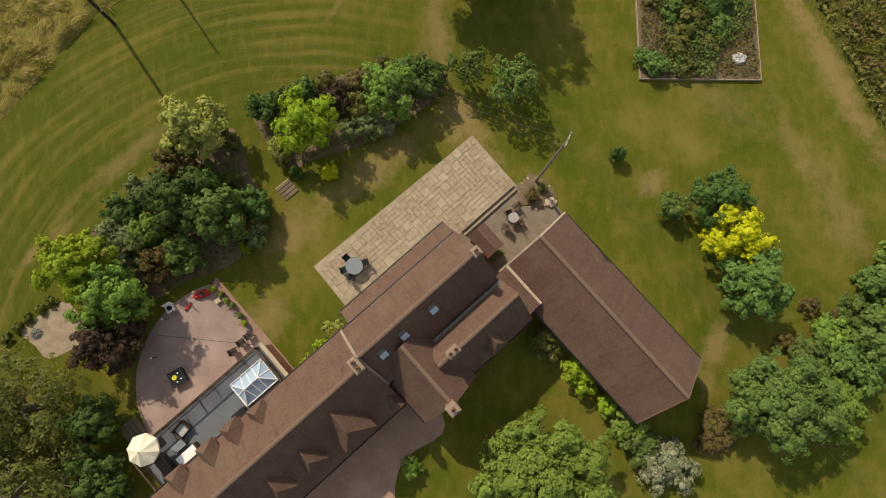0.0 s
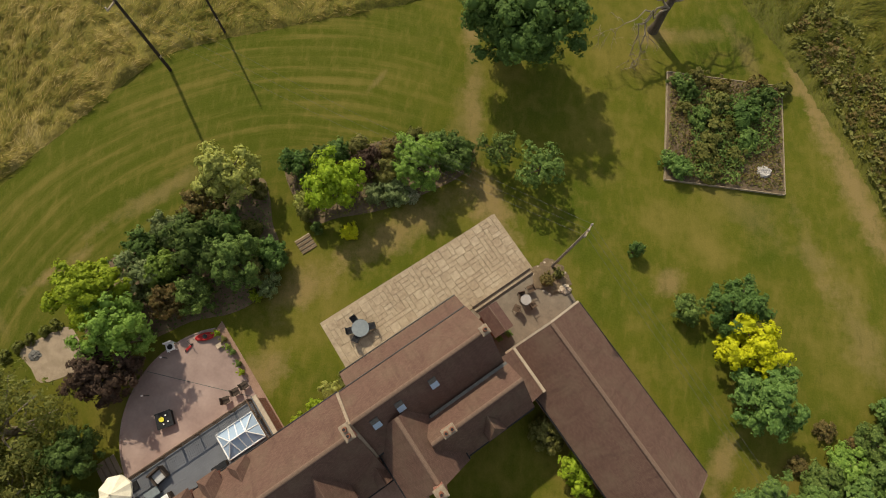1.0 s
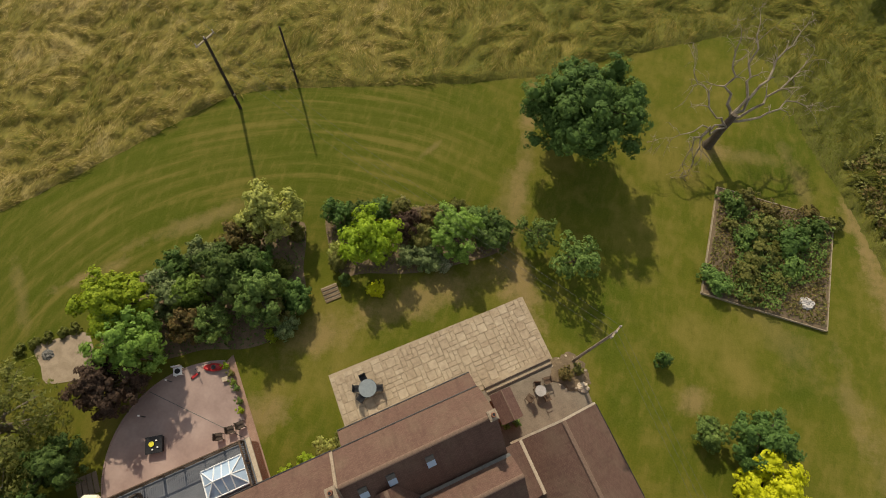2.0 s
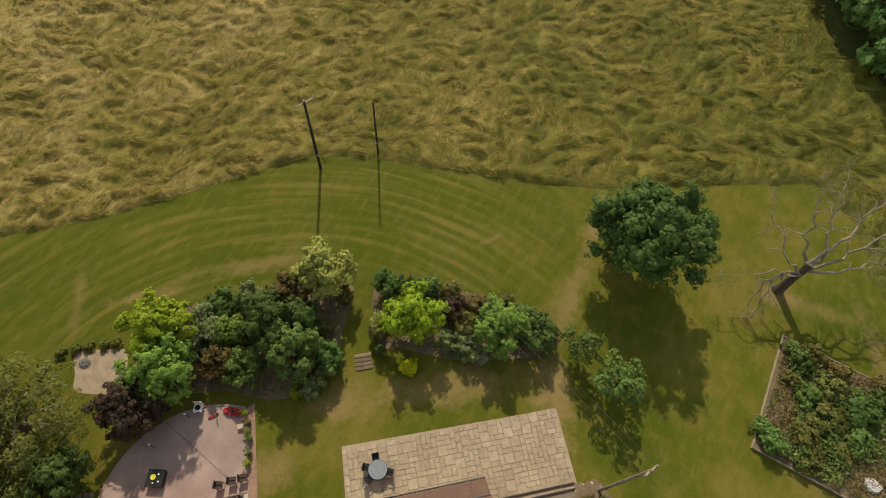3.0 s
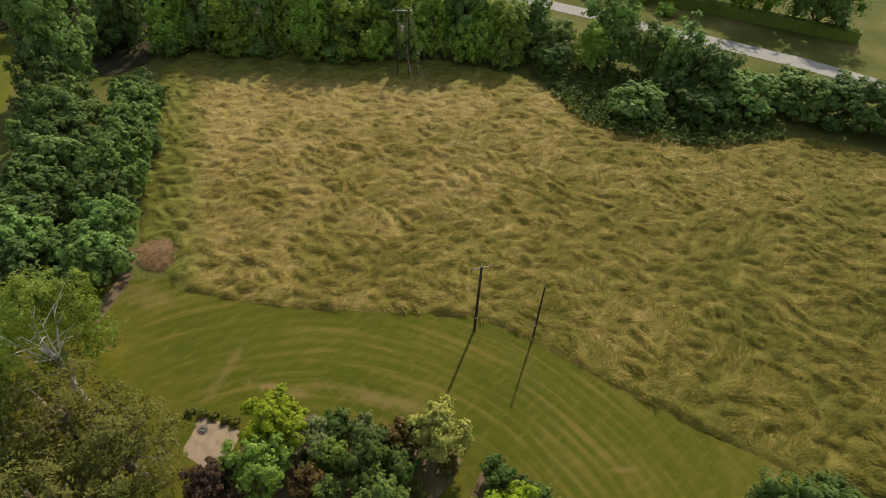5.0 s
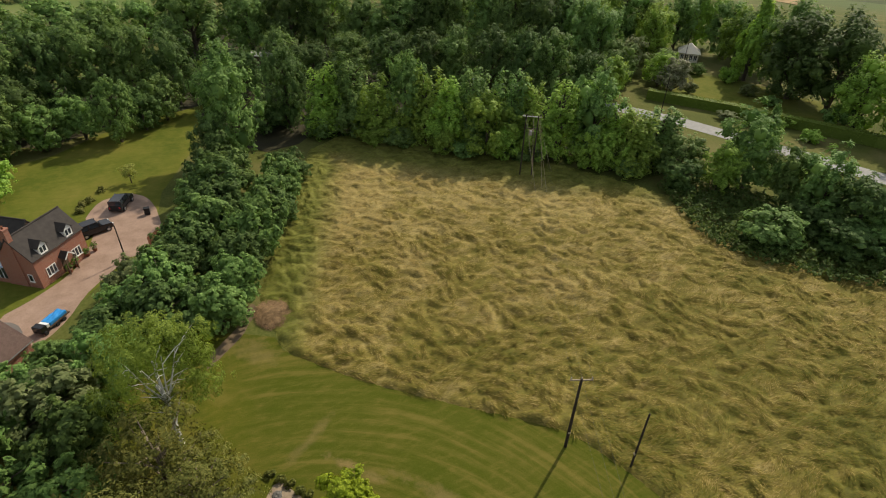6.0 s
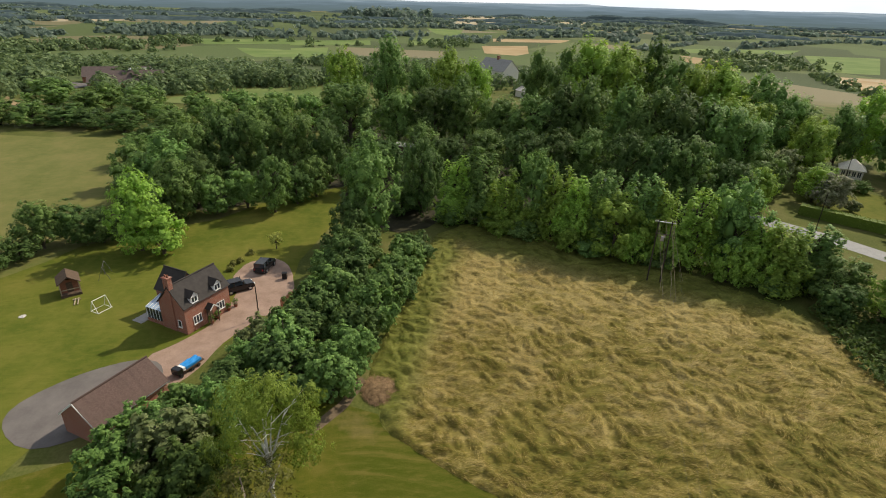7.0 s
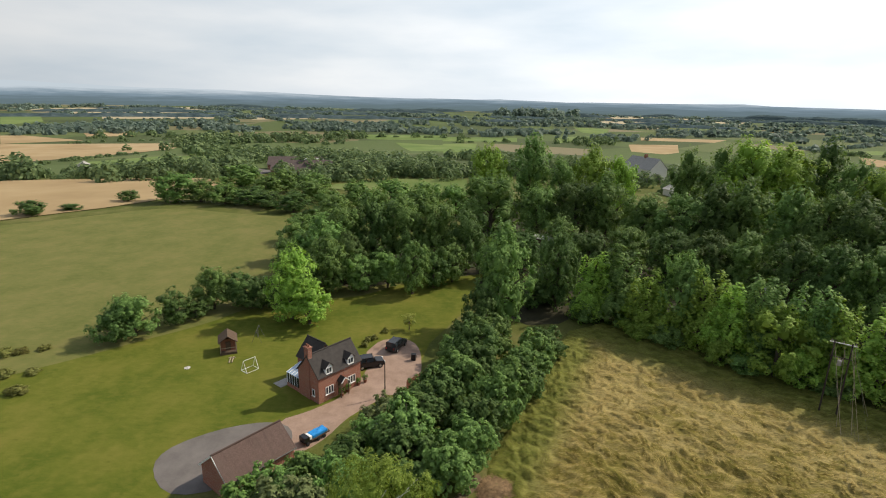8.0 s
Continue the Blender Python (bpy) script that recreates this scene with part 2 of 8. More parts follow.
def brick_wall():
    k = Nodes("brick_wall")
    uv, p = k.pos("uv"), k.pos()
    br = k.n("ShaderNodeTexBrick", Vector=uv, Scale=1.0, Mortar_Size=0.010, Brick_Width=0.225, Row_Height=0.075)
    br.inputs["Color1"].default_value = (0.23, 0.062, 0.036, 1)
    br.inputs["Color2"].default_value = (0.34, 0.115, 0.068, 1)
    br.inputs["Mortar"].default_value = (0.36, 0.28, 0.22, 1)
    col = k.mix(k.math("MULTIPLY", k.noise(p, 0.9, 4), 0.5), br.outputs["Color"], (0.24, 0.10, 0.07))
    k.surface(col, 0.9, 0, k.bump(br.outputs["Fac"], -0.4, 0.01))


stone_slabs()
brick_wall()


def short_grass(name, lush, mid, dry, dry_share, worn_spots=(), rings=None):
    """Cut grass: dry patches, fine grain; rings: the centre of the mower's curved passes, and their width."""
    k = Nodes(name)
    p = k.pos()
    patch = k.noise(p, 0.11, 5, 0.62)
    blot = k.noise(p, 0.55, 4, 0.6)
    fine = k.noise(p, 9.0, 3, 0.7)
    tuft = k.noise(p, 1.5, 5, 0.7, (1.0, 0.35, 1.0), 0.9)
    col = k.ramp(patch, (0.36, lush), (0.52, mid), (0.52 + dry_share, dry))
    col = k.mix(k.math("MULTIPLY", k.ramp(blot, (0.48, (0, 0, 0)), (0.72, (1, 1, 1))), 0.42), col, dry)
    if rings:
        (cx, cy), wide = rings
        sep = k.n("ShaderNodeSeparateXYZ", Vector=p)
        dx, dy = k.math("SUBTRACT", sep.outputs[0], cx), k.math("SUBTRACT", sep.outputs[1], cy)
        dx = k.math("MULTIPLY", dx, 0.92)
        r = k.math("SQRT", k.math("ADD", k.math("MULTIPLY", dx, dx), k.math("MULTIPLY", dy, dy)))
        r = k.math("ADD", r, k.math("MULTIPLY", k.noise(p, 0.07, 1), 1.4))
        turn_ = k.math("MULTIPLY", k.math("ARCTAN2", dy, dx), 2.2)
        along = k.n("ShaderNodeCombineXYZ", X=k.math("MULTIPLY", r, 1.1), Y=turn_, Z=0.0).outputs[0]
        streak = k.noise(along, 1.0, 4, 0.65)
        wave = k.math("MULTIPLY", k.math("ADD", k.math("SINE", k.math("MULTIPLY", r, 2 * math.pi / wide)), 1.0), 0.5)
        loud = k.ramp(k.noise(p, 0.16, 3), (0.36, (0.12, 0.12, 0.12)), (0.62, (1, 1, 1)))
        wave = k.math("MULTIPLY", k.math("MULTIPLY", k.math("POWER", wave, 1.5), loud), k.ramp(streak, (0.36, (0.15, 0.15, 0.15)), (0.60, (1, 1, 1))))
        wave = k.math("ADD", wave, k.math("MULTIPLY", k.ramp(streak, (0.50, (0, 0, 0)), (0.72, (1, 1, 1))), 0.85), True)
        band = None
        for reach in (k.math("MULTIPLY", k.math("SUBTRACT", 3.0, sep.outputs[0]), 0.08, True), k.math("MULTIPLY", k.math("ADD", sep.outputs[1], 6.0), 0.25, True),
                      k.math("MULTIPLY", k.math("SUBTRACT", r, 16.0), 0.25, True)):
            wave = k.math("MULTIPLY", wave, reach)
            band = reach if band is None else k.math("MULTIPLY", band, reach)
        col = k.mix(k.math("MULTIPLY", band, 0.8), col, tuple(c * 0.9 for c in lush))
        col = k.mix(k.math("MULTIPLY", wave, 0.50), col, dry)
    for cx, cy, rx, ry, turn, *power in worn_spots:   # trodden or scorched places with ragged edges
        sep = k.n("ShaderNodeSeparateXYZ", Vector=p)
        dx, dy = k.math("SUBTRACT", sep.outputs[0], cx), k.math("SUBTRACT", sep.outputs[1], cy)
        c, s = math.cos(radians(turn)), math.sin(radians(turn))
        a = k.math("ADD", k.math("MULTIPLY", dx, c / rx), k.math("MULTIPLY", dy, s / rx))
        b = k.math("ADD", k.math("MULTIPLY", dx, -s / ry), k.math("MULTIPLY", dy, c / ry))
        r = k.math("SQRT", k.math("ADD", k.math("MULTIPLY", a, a), k.math("MULTIPLY", b, b)))
        r = k.math("ADD", r, k.math("MULTIPLY", k.math("SUBTRACT", k.noise(p, 0.5, 6, 0.75), 0.5), 3.6))
        col = k.mix(k.math("MULTIPLY", k.math("SUBTRACT", 1.25, r, True), power[0] if power else 0.72), col, (0.235, 0.165, 0.075))
    col = k.mix(k.math("MULTIPLY", k.ramp(tuft, (0.5, (0, 0, 0)), (0.75, (1, 1, 1))), 0.42), col, dry)
    col = k.mix(k.math("MULTIPLY", k.ramp(tuft, (0.28, (1, 1, 1)), (0.45, (0, 0, 0))), 0.4), col, tuple(c * 0.7 for c in lush))
    col = k.mix(0.16, col, k.ramp(fine, (0.28, tuple(c * 0.62 for c in lush)), (0.72, tuple(c * 1.15 for c in dry))))
    k.surface(col, 0.95, 0, k.bump(fine, 0.5, 0.04), 0.1)


short_grass("lawn_grass", (0.045, 0.070, 0.0035), (0.080, 0.091, 0.008), (0.190, 0.148, 0.038), 0.24,
            ((1.4, 22.0, 8.0, 0.8, 97, 0.5), (3.8, 13.8, 3.0, 1.1, 120), (0.2, 30.0, 3.0, 0.8, 100), (32.9, 19.0, 9.5, 1.3, 115, 0.85), (29.2, 27.4, 4.0, 1.0, 112, 0.8), (3.2, 14.2, 3.4, 1.6, 130, 0.55), (23.4, 16.4, 4.5, 1.3, 150, 0.3), (19.0, 31.6, 4.0, 0.8, 10, 0.35), (0.8, 21.0, 3.0, 1.2, 90, 0.4), (32.4, 7.2, 4.6, 1.5, 115, 0.5), (29.2, 12.6, 4.0, 0.8, 108, 0.42),
             (17.9, 9.6, 1.6, 1.0, 40), (21.7, -3.4, 2.8, 1.0, 75), (-3.0, 11.0, 5.5, 1.4, 40), (-12.0, -1.5, 3.0, 1.4, 40), (-9.5, 5.6, 3.0, 1.4, 45), (15.9, 31.2, 1.5, 1.2, 0),
             (-32.0, 1.4, 3.2, 0.5, -48, 0.34), (-22.4, 10.9, 5.4, 0.7, 42, 0.5), (-27.9, 4.4, 3.0, 0.5, 45), (-45.0, -2.5, 3.0, 1.6, 40, 0.4), (-7.0, 23.2, 1.3, 0.3, 60, 0.4), (24.0, 30.5, 5.0, 0.8, 118, 0.4)), ((-8.0, -4.0), 1.05))
short_grass("bright_grass", (0.063, 0.092, 0.009), (0.100, 0.118, 0.016), (0.175, 0.155, 0.034), 0.28)
short_grass("pasture_grass", (0.100, 0.120, 0.030), (0.135, 0.142, 0.042), (0.190, 0.165, 0.062), 0.25)


def crop(name, a, b, c):
    k = Nodes(name)
    p = k.pos()
    col = k.ramp(k.noise(p, 0.02, 4), (0.35, a), (0.5, b), (0.65, c))
    lines = k.noise(p, 0.25, 2, 0.5, (1, 0.04, 1), 0.5)
    col = k.mix(k.math("MULTIPLY", lines, 0.4), col, a)
    k.surface(col, 0.95, spec=0.1)


crop("wheat", (0.30, 0.215, 0.115), (0.36, 0.265, 0.145), (0.41, 0.315, 0.185))
crop("stubble", (0.32, 0.27, 0.17), (0.38, 0.32, 0.21), (0.43, 0.37, 0.25))
crop("green_crop", (0.110, 0.165, 0.046), (0.140, 0.195, 0.058), (0.175, 0.222, 0.074))
crop("meadow_green", (0.10, 0.145, 0.04), (0.13, 0.17, 0.05), (0.17, 0.19, 0.07))


def countryside():
    """The ground sheet: rough grass near by, a patchwork of fields far off."""
    k = Nodes("countryside")
    p = k.pos()
    near = k.ramp(k.noise(p, 0.09, 5), (0.35, (0.060, 0.080, 0.015)), (0.5, (0.090, 0.105, 0.022)), (0.68, (0.17, 0.15, 0.06)))
    mp = k.n("ShaderNodeMapping", Vector=p)
    mp.inputs["Scale"].default_value = (0.0046, 0.0062, 0.0)
    mp.inputs["Rotation"].default_value = (0, 0, 0.5)
    vo = k.n("ShaderNodeTexVoronoi", Vector=mp.outputs["Vector"], Scale=1.0)
    cell = k.n("ShaderNodeSeparateXYZ", Vector=vo.outputs["Color"]).outputs[0]
    fields = k.n("ShaderNodeValToRGB", Fac=cell)
    fields.color_ramp.interpolation = "CONSTANT"
    el = fields.color_ramp.elements
    stops = ((0, (0.070, 0.105, 0.035)), (0.2, (0.045, 0.070, 0.030)), (0.42, (0.17, 0.15, 0.085)), (0.48, (0.085, 0.125, 0.045)),
             (0.70, (0.22, 0.19, 0.12)), (0.75, (0.055, 0.082, 0.034)), (0.9, (0.11, 0.14, 0.055)))
    while len(el) < len(stops):
        el.new(0.5)
    for e, (at, c) in zip(el, stops):
        e.position, e.color = at, (*c, 1)
    sep = k.n("ShaderNodeSeparateXYZ", Vector=p)
    r = k.math("SQRT", k.math("ADD", k.math("POWER", sep.outputs[0], 2.0), k.math("POWER", sep.outputs[1], 2.0)))
    far = k.math("MULTIPLY", k.math("SUBTRACT", r, 330.0), 1 / 60.0, True)
    fine = k.noise(p, 3.0, 3)
    col = k.mix(far, near, fields.outputs[0])
    col = k.mix(0.25, col, k.ramp(fine, (0.3, (0.03, 0.045, 0.01)), (0.7, (0.18, 0.17, 0.07))))
    k.surface(col, 0.95, spec=0.1)


countryside()


def meadow_material(name, grass):
    """Long grass gone to seed: straw and olive in drifts."""
    k = Nodes(name)
    g = k.n("ShaderNodeNewGeometry")
    p = g.outputs["Position"]
    drift = k.noise(p, 0.10, 4, 0.6)
    clump = k.noise(p, 0.75, 3, 0.65, (1.0, 0.5, 0.3), 0.6)
    side = k.math("MULTIPLY", k.n("ShaderNodeSeparateXYZ", Vector=p).outputs[0], -0.0036)     # greener towards the east
    sp = k.n("ShaderNodeSeparateXYZ", Vector=p)
    strip = k.math("SUBTRACT", k.math("MULTIPLY", k.math("ADD", sp.outputs[0], 97.0), 0.839), k.math("MULTIPLY", k.math("SUBTRACT", sp.outputs[1], 12.0), 0.547))
    strip = k.math("MULTIPLY", k.math("SUBTRACT", k.math("ADD", 5.0, k.math("MULTIPLY", drift, 9.0)), strip), 0.05, True)     # lusher under the trees
    bank = k.math("SUBTRACT", k.math("MULTIPLY", k.math("SUBTRACT", sp.outputs[1], -2.0), 0.955), k.math("MULTIPLY", k.math("ADD", sp.outputs[0], 48.0), -0.298))
    bank = k.math("MULTIPLY", k.math("SUBTRACT", k.math("ADD", 3.5, k.math("MULTIPLY", drift, 7.0)), bank), 0.08, True)
    lush = k.math("MULTIPLY", k.math("MAXIMUM", strip, bank), 3.2, True)
    f = k.math("ADD", k.math("ADD", k.math("MULTIPLY", drift, 0.60), k.math("MULTIPLY", clump, 0.50)), k.math("SUBTRACT", side, 0.105))
    if grass:
        f = k.math("ADD", f, k.math("MULTIPLY", k.math("SUBTRACT", g.outputs["Random Per Island"], 0.5), 0.34))
    col = k.ramp(f, (0.28, (0.092, 0.104, 0.013)), (0.45, (0.166, 0.158, 0.025)), (0.58, (0.252, 0.202, 0.046)), (0.72, (0.430, 0.335, 0.128)))
    col = k.mix(k.math("MULTIPLY", lush, 0.9), col, k.ramp(clump, (0.35, (0.115, 0.145, 0.022)), (0.62, (0.225, 0.245, 0.048))))
    b = k.n("ShaderNodeBsdfPrincipled", Base_Color=col, Roughness=0.8)
    if not grass:
        fibre = k.noise(p, 7.0, 4, 0.75, (1.0, 0.3, 1), 0.6)
        k.put(b.inputs["Base Color"], k.mix(k.ramp(fibre, (0.35, (0.7, 0.7, 0.7)), (0.6, (0.1, 0.1, 0.1))), col, (0.085, 0.078, 0.022)))
        k.put(b.inputs["Normal"], k.bump(fibre, 1.0, 0.15))
    b.inputs["Specular IOR Level"].default_value = 0.15
    if grass:
        tr = k.n("ShaderNodeBsdfTranslucent", Color=col)
        ms = k.n("ShaderNodeMixShader", Fac=0.38)
        k.t.links.new(b.outputs[0], ms.inputs[1]), k.t.links.new(tr.outputs[0], ms.inputs[2])
        k.t.links.new(ms.outputs[0], k.out.inputs[0])
    else:
        k.t.links.new(b.outputs[0], k.out.inputs[0])


meadow_material("meadow_soil", False)
meadow_material("meadow_blades", True)
k = Nodes("far_haze")                     # the plain's far edge and the hills, haze painted as a pale glow
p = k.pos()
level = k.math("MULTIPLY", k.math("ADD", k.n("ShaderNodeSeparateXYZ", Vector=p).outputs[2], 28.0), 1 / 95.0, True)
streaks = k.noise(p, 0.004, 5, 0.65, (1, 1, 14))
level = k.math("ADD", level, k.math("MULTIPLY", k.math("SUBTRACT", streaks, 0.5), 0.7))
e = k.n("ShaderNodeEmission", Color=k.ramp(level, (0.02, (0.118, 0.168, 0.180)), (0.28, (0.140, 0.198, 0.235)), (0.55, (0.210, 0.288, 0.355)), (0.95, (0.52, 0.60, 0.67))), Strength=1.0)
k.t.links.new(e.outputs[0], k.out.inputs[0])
# woodland belts with haze mixed into their colour, blue-grey instead of green
k = Nodes("far_belt_haze")
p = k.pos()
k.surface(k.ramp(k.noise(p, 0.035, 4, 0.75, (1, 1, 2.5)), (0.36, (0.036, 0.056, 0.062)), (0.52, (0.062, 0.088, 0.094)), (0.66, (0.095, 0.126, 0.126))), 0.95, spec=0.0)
foliage("leaf_far", (0.030, 0.052, 0.020), (0.056, 0.090, 0.034), (0.098, 0.140, 0.054))
# leaf green shifted to blue-grey, so the haze sits in the colour
foliage("leaf_distant_haze", (0.046, 0.068, 0.050), (0.068, 0.096, 0.070), (0.096, 0.128, 0.092), 0.8)
worn("terracotta_paving", (0.20, 0.12, 0.085), (0.30, 0.20, 0.15), 2.0, 0.9, kind="world")
worn("lemon", (0.55, 0.50, 0.03), (0.65, 0.6, 0.06), 8, 0.4)
worn("yard_stone", (0.13, 0.105, 0.078), (0.22, 0.18, 0.135), 1.2, 0.9, kind="world")
worn("patio_joint", (0.26, 0.205, 0.135), (0.37, 0.30, 0.205), 2.0, 0.95, kind="world")

# ---- building helpers ----
def part(name, bm, material, parent=None, label=""):
    """One bmesh as one mesh object, under a thing or part."""
    if material == "brick_wall" and not bm.loops.layers.uv:
        bm = with_uv(bm)
    me = bpy.data.meshes.new(name)
    bm.normal_update()
    bm.to_mesh(me)
    bm.free()
    ob = new(name, me)
    me.materials.append(MATS[material])
    ob.parent = parent
    return tagged(ob, label)


def empty(name, m, label, category, group="", kind=""):
    ob = new(name)
    ob.empty_display_size = 0.2
    ob.matrix_world = m
    return tagged(ob, label, category, group, kind)


def from_arrays(name, verts, faces, material):
    """A mesh object from numpy arrays; faces all with the same number of corners."""
    me = bpy.data.meshes.new(name)
    n, k = faces.shape
    me.vertices.add(len(verts))
    me.vertices.foreach_set("co", np.ascontiguousarray(verts, dtype=np.float32).ravel())
    me.loops.add(n * k)
    me.loops.foreach_set("vertex_index", np.ascontiguousarray(faces, dtype=np.int32).ravel())
    me.polygons.add(n)
    me.polygons.foreach_set("loop_start", np.arange(0, n * k, k, dtype=np.int32))
    me.update(calc_edges=True)
    if material:
        me.materials.append(MATS[material])
    return me


def add_box(bm, x0, x1, y0, y1, z0, z1, m=None):
    vs = [bm.verts.new(m @ Vector(c) if m else c) for c in
          ((x0, y0, z0), (x1, y0, z0), (x1, y1, z0), (x0, y1, z0), (x0, y0, z1), (x1, y0, z1), (x1, y1, z1), (x0, y1, z1))]
    for f in ((3, 2, 1, 0), (4, 5, 6, 7), (0, 1, 5, 4), (1, 2, 6, 5), (2, 3, 7, 6), (3, 0, 4, 7)):
        bm.faces.new([vs[i] for i in f])
    return vs


def box(x0, x1, y0, y1, z0, z1, bevel=0.0, m=None):
    bm = bmesh.new()
    add_box(bm, x0, x1, y0, y1, z0, z1, m)
    if bevel:
        bmesh.ops.bevel(bm, geom=list(bm.edges), offset=bevel, segments=2, affect="EDGES", profile=0.6)
    return bm


def add_tube(bm, points, radii, sides=7, cap=True):
    """A round tube through points, with a radius at each."""
    rings = []
    pts = [Vector(p) for p in points]
    for i, p in enumerate(pts):
        d = (pts[min(i + 1, len(pts) - 1)] - pts[max(i - 1, 0)]).normalized()
        a = d.orthogonal().normalized()
        if rings:
            a = (last - d * last.dot(d)).normalized()
        last = a
        b = d.cross(a)
        rings.append([bm.verts.new(p + (a * math.cos(2 * math.pi * j / sides) + b * math.sin(2 * math.pi * j / sides)) * radii[i]) for j in range(sides)])
    for r0, r1 in zip(rings, rings[1:]):
        for j in range(sides):
            bm.faces.new((r0[j], r0[(j + 1) % sides], r1[(j + 1) % sides], r1[j]))
    if cap:
        bm.faces.new(rings[0][::-1]), bm.faces.new(rings[-1])


def tube(points, radii, sides=7):
    bm = bmesh.new()
    if not isinstance(radii, (list, tuple)):
        radii = [radii] * len(points)
    add_tube(bm, points, radii, sides)
    return bm


def prism(outline, z0, z1):
    """An outline seen from above, raised from z0 to z1."""
    bm = bmesh.new()
    low, high = [bm.verts.new((x, y, z0)) for x, y in outline], [bm.verts.new((x, y, z1)) for x, y in outline]
    bm.faces.new(low[::-1]), bm.faces.new(high)
    for i in range(len(outline)):
        j = (i + 1) % len(outline)
        bm.faces.new((low[i], low[j], high[j], high[i]))
    bmesh.ops.recalc_face_normals(bm, faces=list(bm.faces))
    return bm


def with_uv(bm):
    """UVs in metres: u level, v up the face."""
    layer = bm.loops.layers.uv.verify()
    bm.normal_update()
    for f in bm.faces:
        n = f.normal
        u = Vector((-n.y, n.x, 0))
        u = u.normalized() if u.length > 1e-4 else Vector((1, 0, 0))
        v = n.cross(u)
        for lp in f.loops:
            lp[layer].uv = (lp.vert.co.dot(u), lp.vert.co.dot(v))
    return bm


def slab(corners, thick):
    """A sloping sheet with its four upper corners given, and a thickness."""
    bm = bmesh.new()
    c = [Vector(p) for p in corners]
    n = (c[1] - c[0]).cross(c[2] - c[0]).normalized()
    if n.z < 0:
        c, n = c[::-1], -n
    up, low = [bm.verts.new(p) for p in c], [bm.verts.new(p - n * thick) for p in c]
    bm.faces.new(up), bm.faces.new(low[::-1])
    for i in range(len(c)):
        j = (i + 1) % len(c)
        bm.faces.new((up[j], up[i], low[i], low[j]))
    return with_uv(bm)


# ---- ground ----
def smooth(a, b, x):
    t = min(1.0, max(0.0, (x - a) / (b - a)))
    return t * t * (3 - 2 * t)


def terrain(x, y):
    """The height of the land: a shelf on a hill, a plain below it."""
    r = math.hypot(x, y)
    return -26.0 * smooth(190, 800, r)


bm = bmesh.new()
radii = [0, 20, 45, 70, 95, 120, 145, 170, 190, 205, 220, 240, 260, 280, 300, 325, 350, 380, 410, 440, 480, 520, 560, 600, 640, 680, 720, 760, 800, 850, 1080, 1400, 1850, 2450, 3200, 4900]
rings = []
for r in radii:
    n = 1 if r == 0 else 96
    rings.append([bm.verts.new((r * math.cos(2 * math.pi * i / n), r * math.sin(2 * math.pi * i / n),
                                terrain(r * math.cos(2 * math.pi * i / n), r * math.sin(2 * math.pi * i / n)))) for i in range(n)])
for r0, r1 in zip(rings, rings[1:]):
    for i in range(96):
        j = (i + 1) % 96
        bm.faces.new((r0[0], r1[i], r1[j]) if len(r0) == 1 else (r0[i], r1[i], r1[j], r0[j]))
ground = part("ground", bm, "countryside")
for f in ground.data.polygons:
    f.use_smooth = True
tagged(ground, "grassy hill shelf above a patchwork plain of fields", "ground", kind="structure")

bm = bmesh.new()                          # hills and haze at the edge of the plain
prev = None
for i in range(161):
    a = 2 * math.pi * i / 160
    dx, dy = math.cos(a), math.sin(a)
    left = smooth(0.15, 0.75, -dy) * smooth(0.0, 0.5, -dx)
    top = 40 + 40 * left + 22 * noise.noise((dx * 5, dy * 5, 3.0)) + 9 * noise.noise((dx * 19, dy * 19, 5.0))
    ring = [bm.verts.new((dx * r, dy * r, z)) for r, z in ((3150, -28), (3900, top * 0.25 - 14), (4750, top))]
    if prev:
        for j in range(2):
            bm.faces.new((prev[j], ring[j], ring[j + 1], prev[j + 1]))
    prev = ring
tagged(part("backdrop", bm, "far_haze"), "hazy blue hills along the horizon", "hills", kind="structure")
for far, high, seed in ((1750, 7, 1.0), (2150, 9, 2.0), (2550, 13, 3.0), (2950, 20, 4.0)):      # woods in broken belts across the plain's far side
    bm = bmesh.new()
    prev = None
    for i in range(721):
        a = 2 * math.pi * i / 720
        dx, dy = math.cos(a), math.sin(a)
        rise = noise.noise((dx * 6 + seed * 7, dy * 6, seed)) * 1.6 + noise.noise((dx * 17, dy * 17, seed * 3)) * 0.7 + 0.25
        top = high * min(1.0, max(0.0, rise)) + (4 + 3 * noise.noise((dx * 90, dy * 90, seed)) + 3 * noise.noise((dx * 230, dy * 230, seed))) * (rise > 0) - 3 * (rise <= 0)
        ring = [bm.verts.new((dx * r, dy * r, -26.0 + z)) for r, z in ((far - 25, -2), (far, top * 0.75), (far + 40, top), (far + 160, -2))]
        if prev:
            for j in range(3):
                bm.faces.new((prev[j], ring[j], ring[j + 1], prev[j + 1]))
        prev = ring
    tagged(part("backdrop", bm, "far_belt_haze"), "hazy belts of woodland on the plain's far side", "woods", kind="structure")


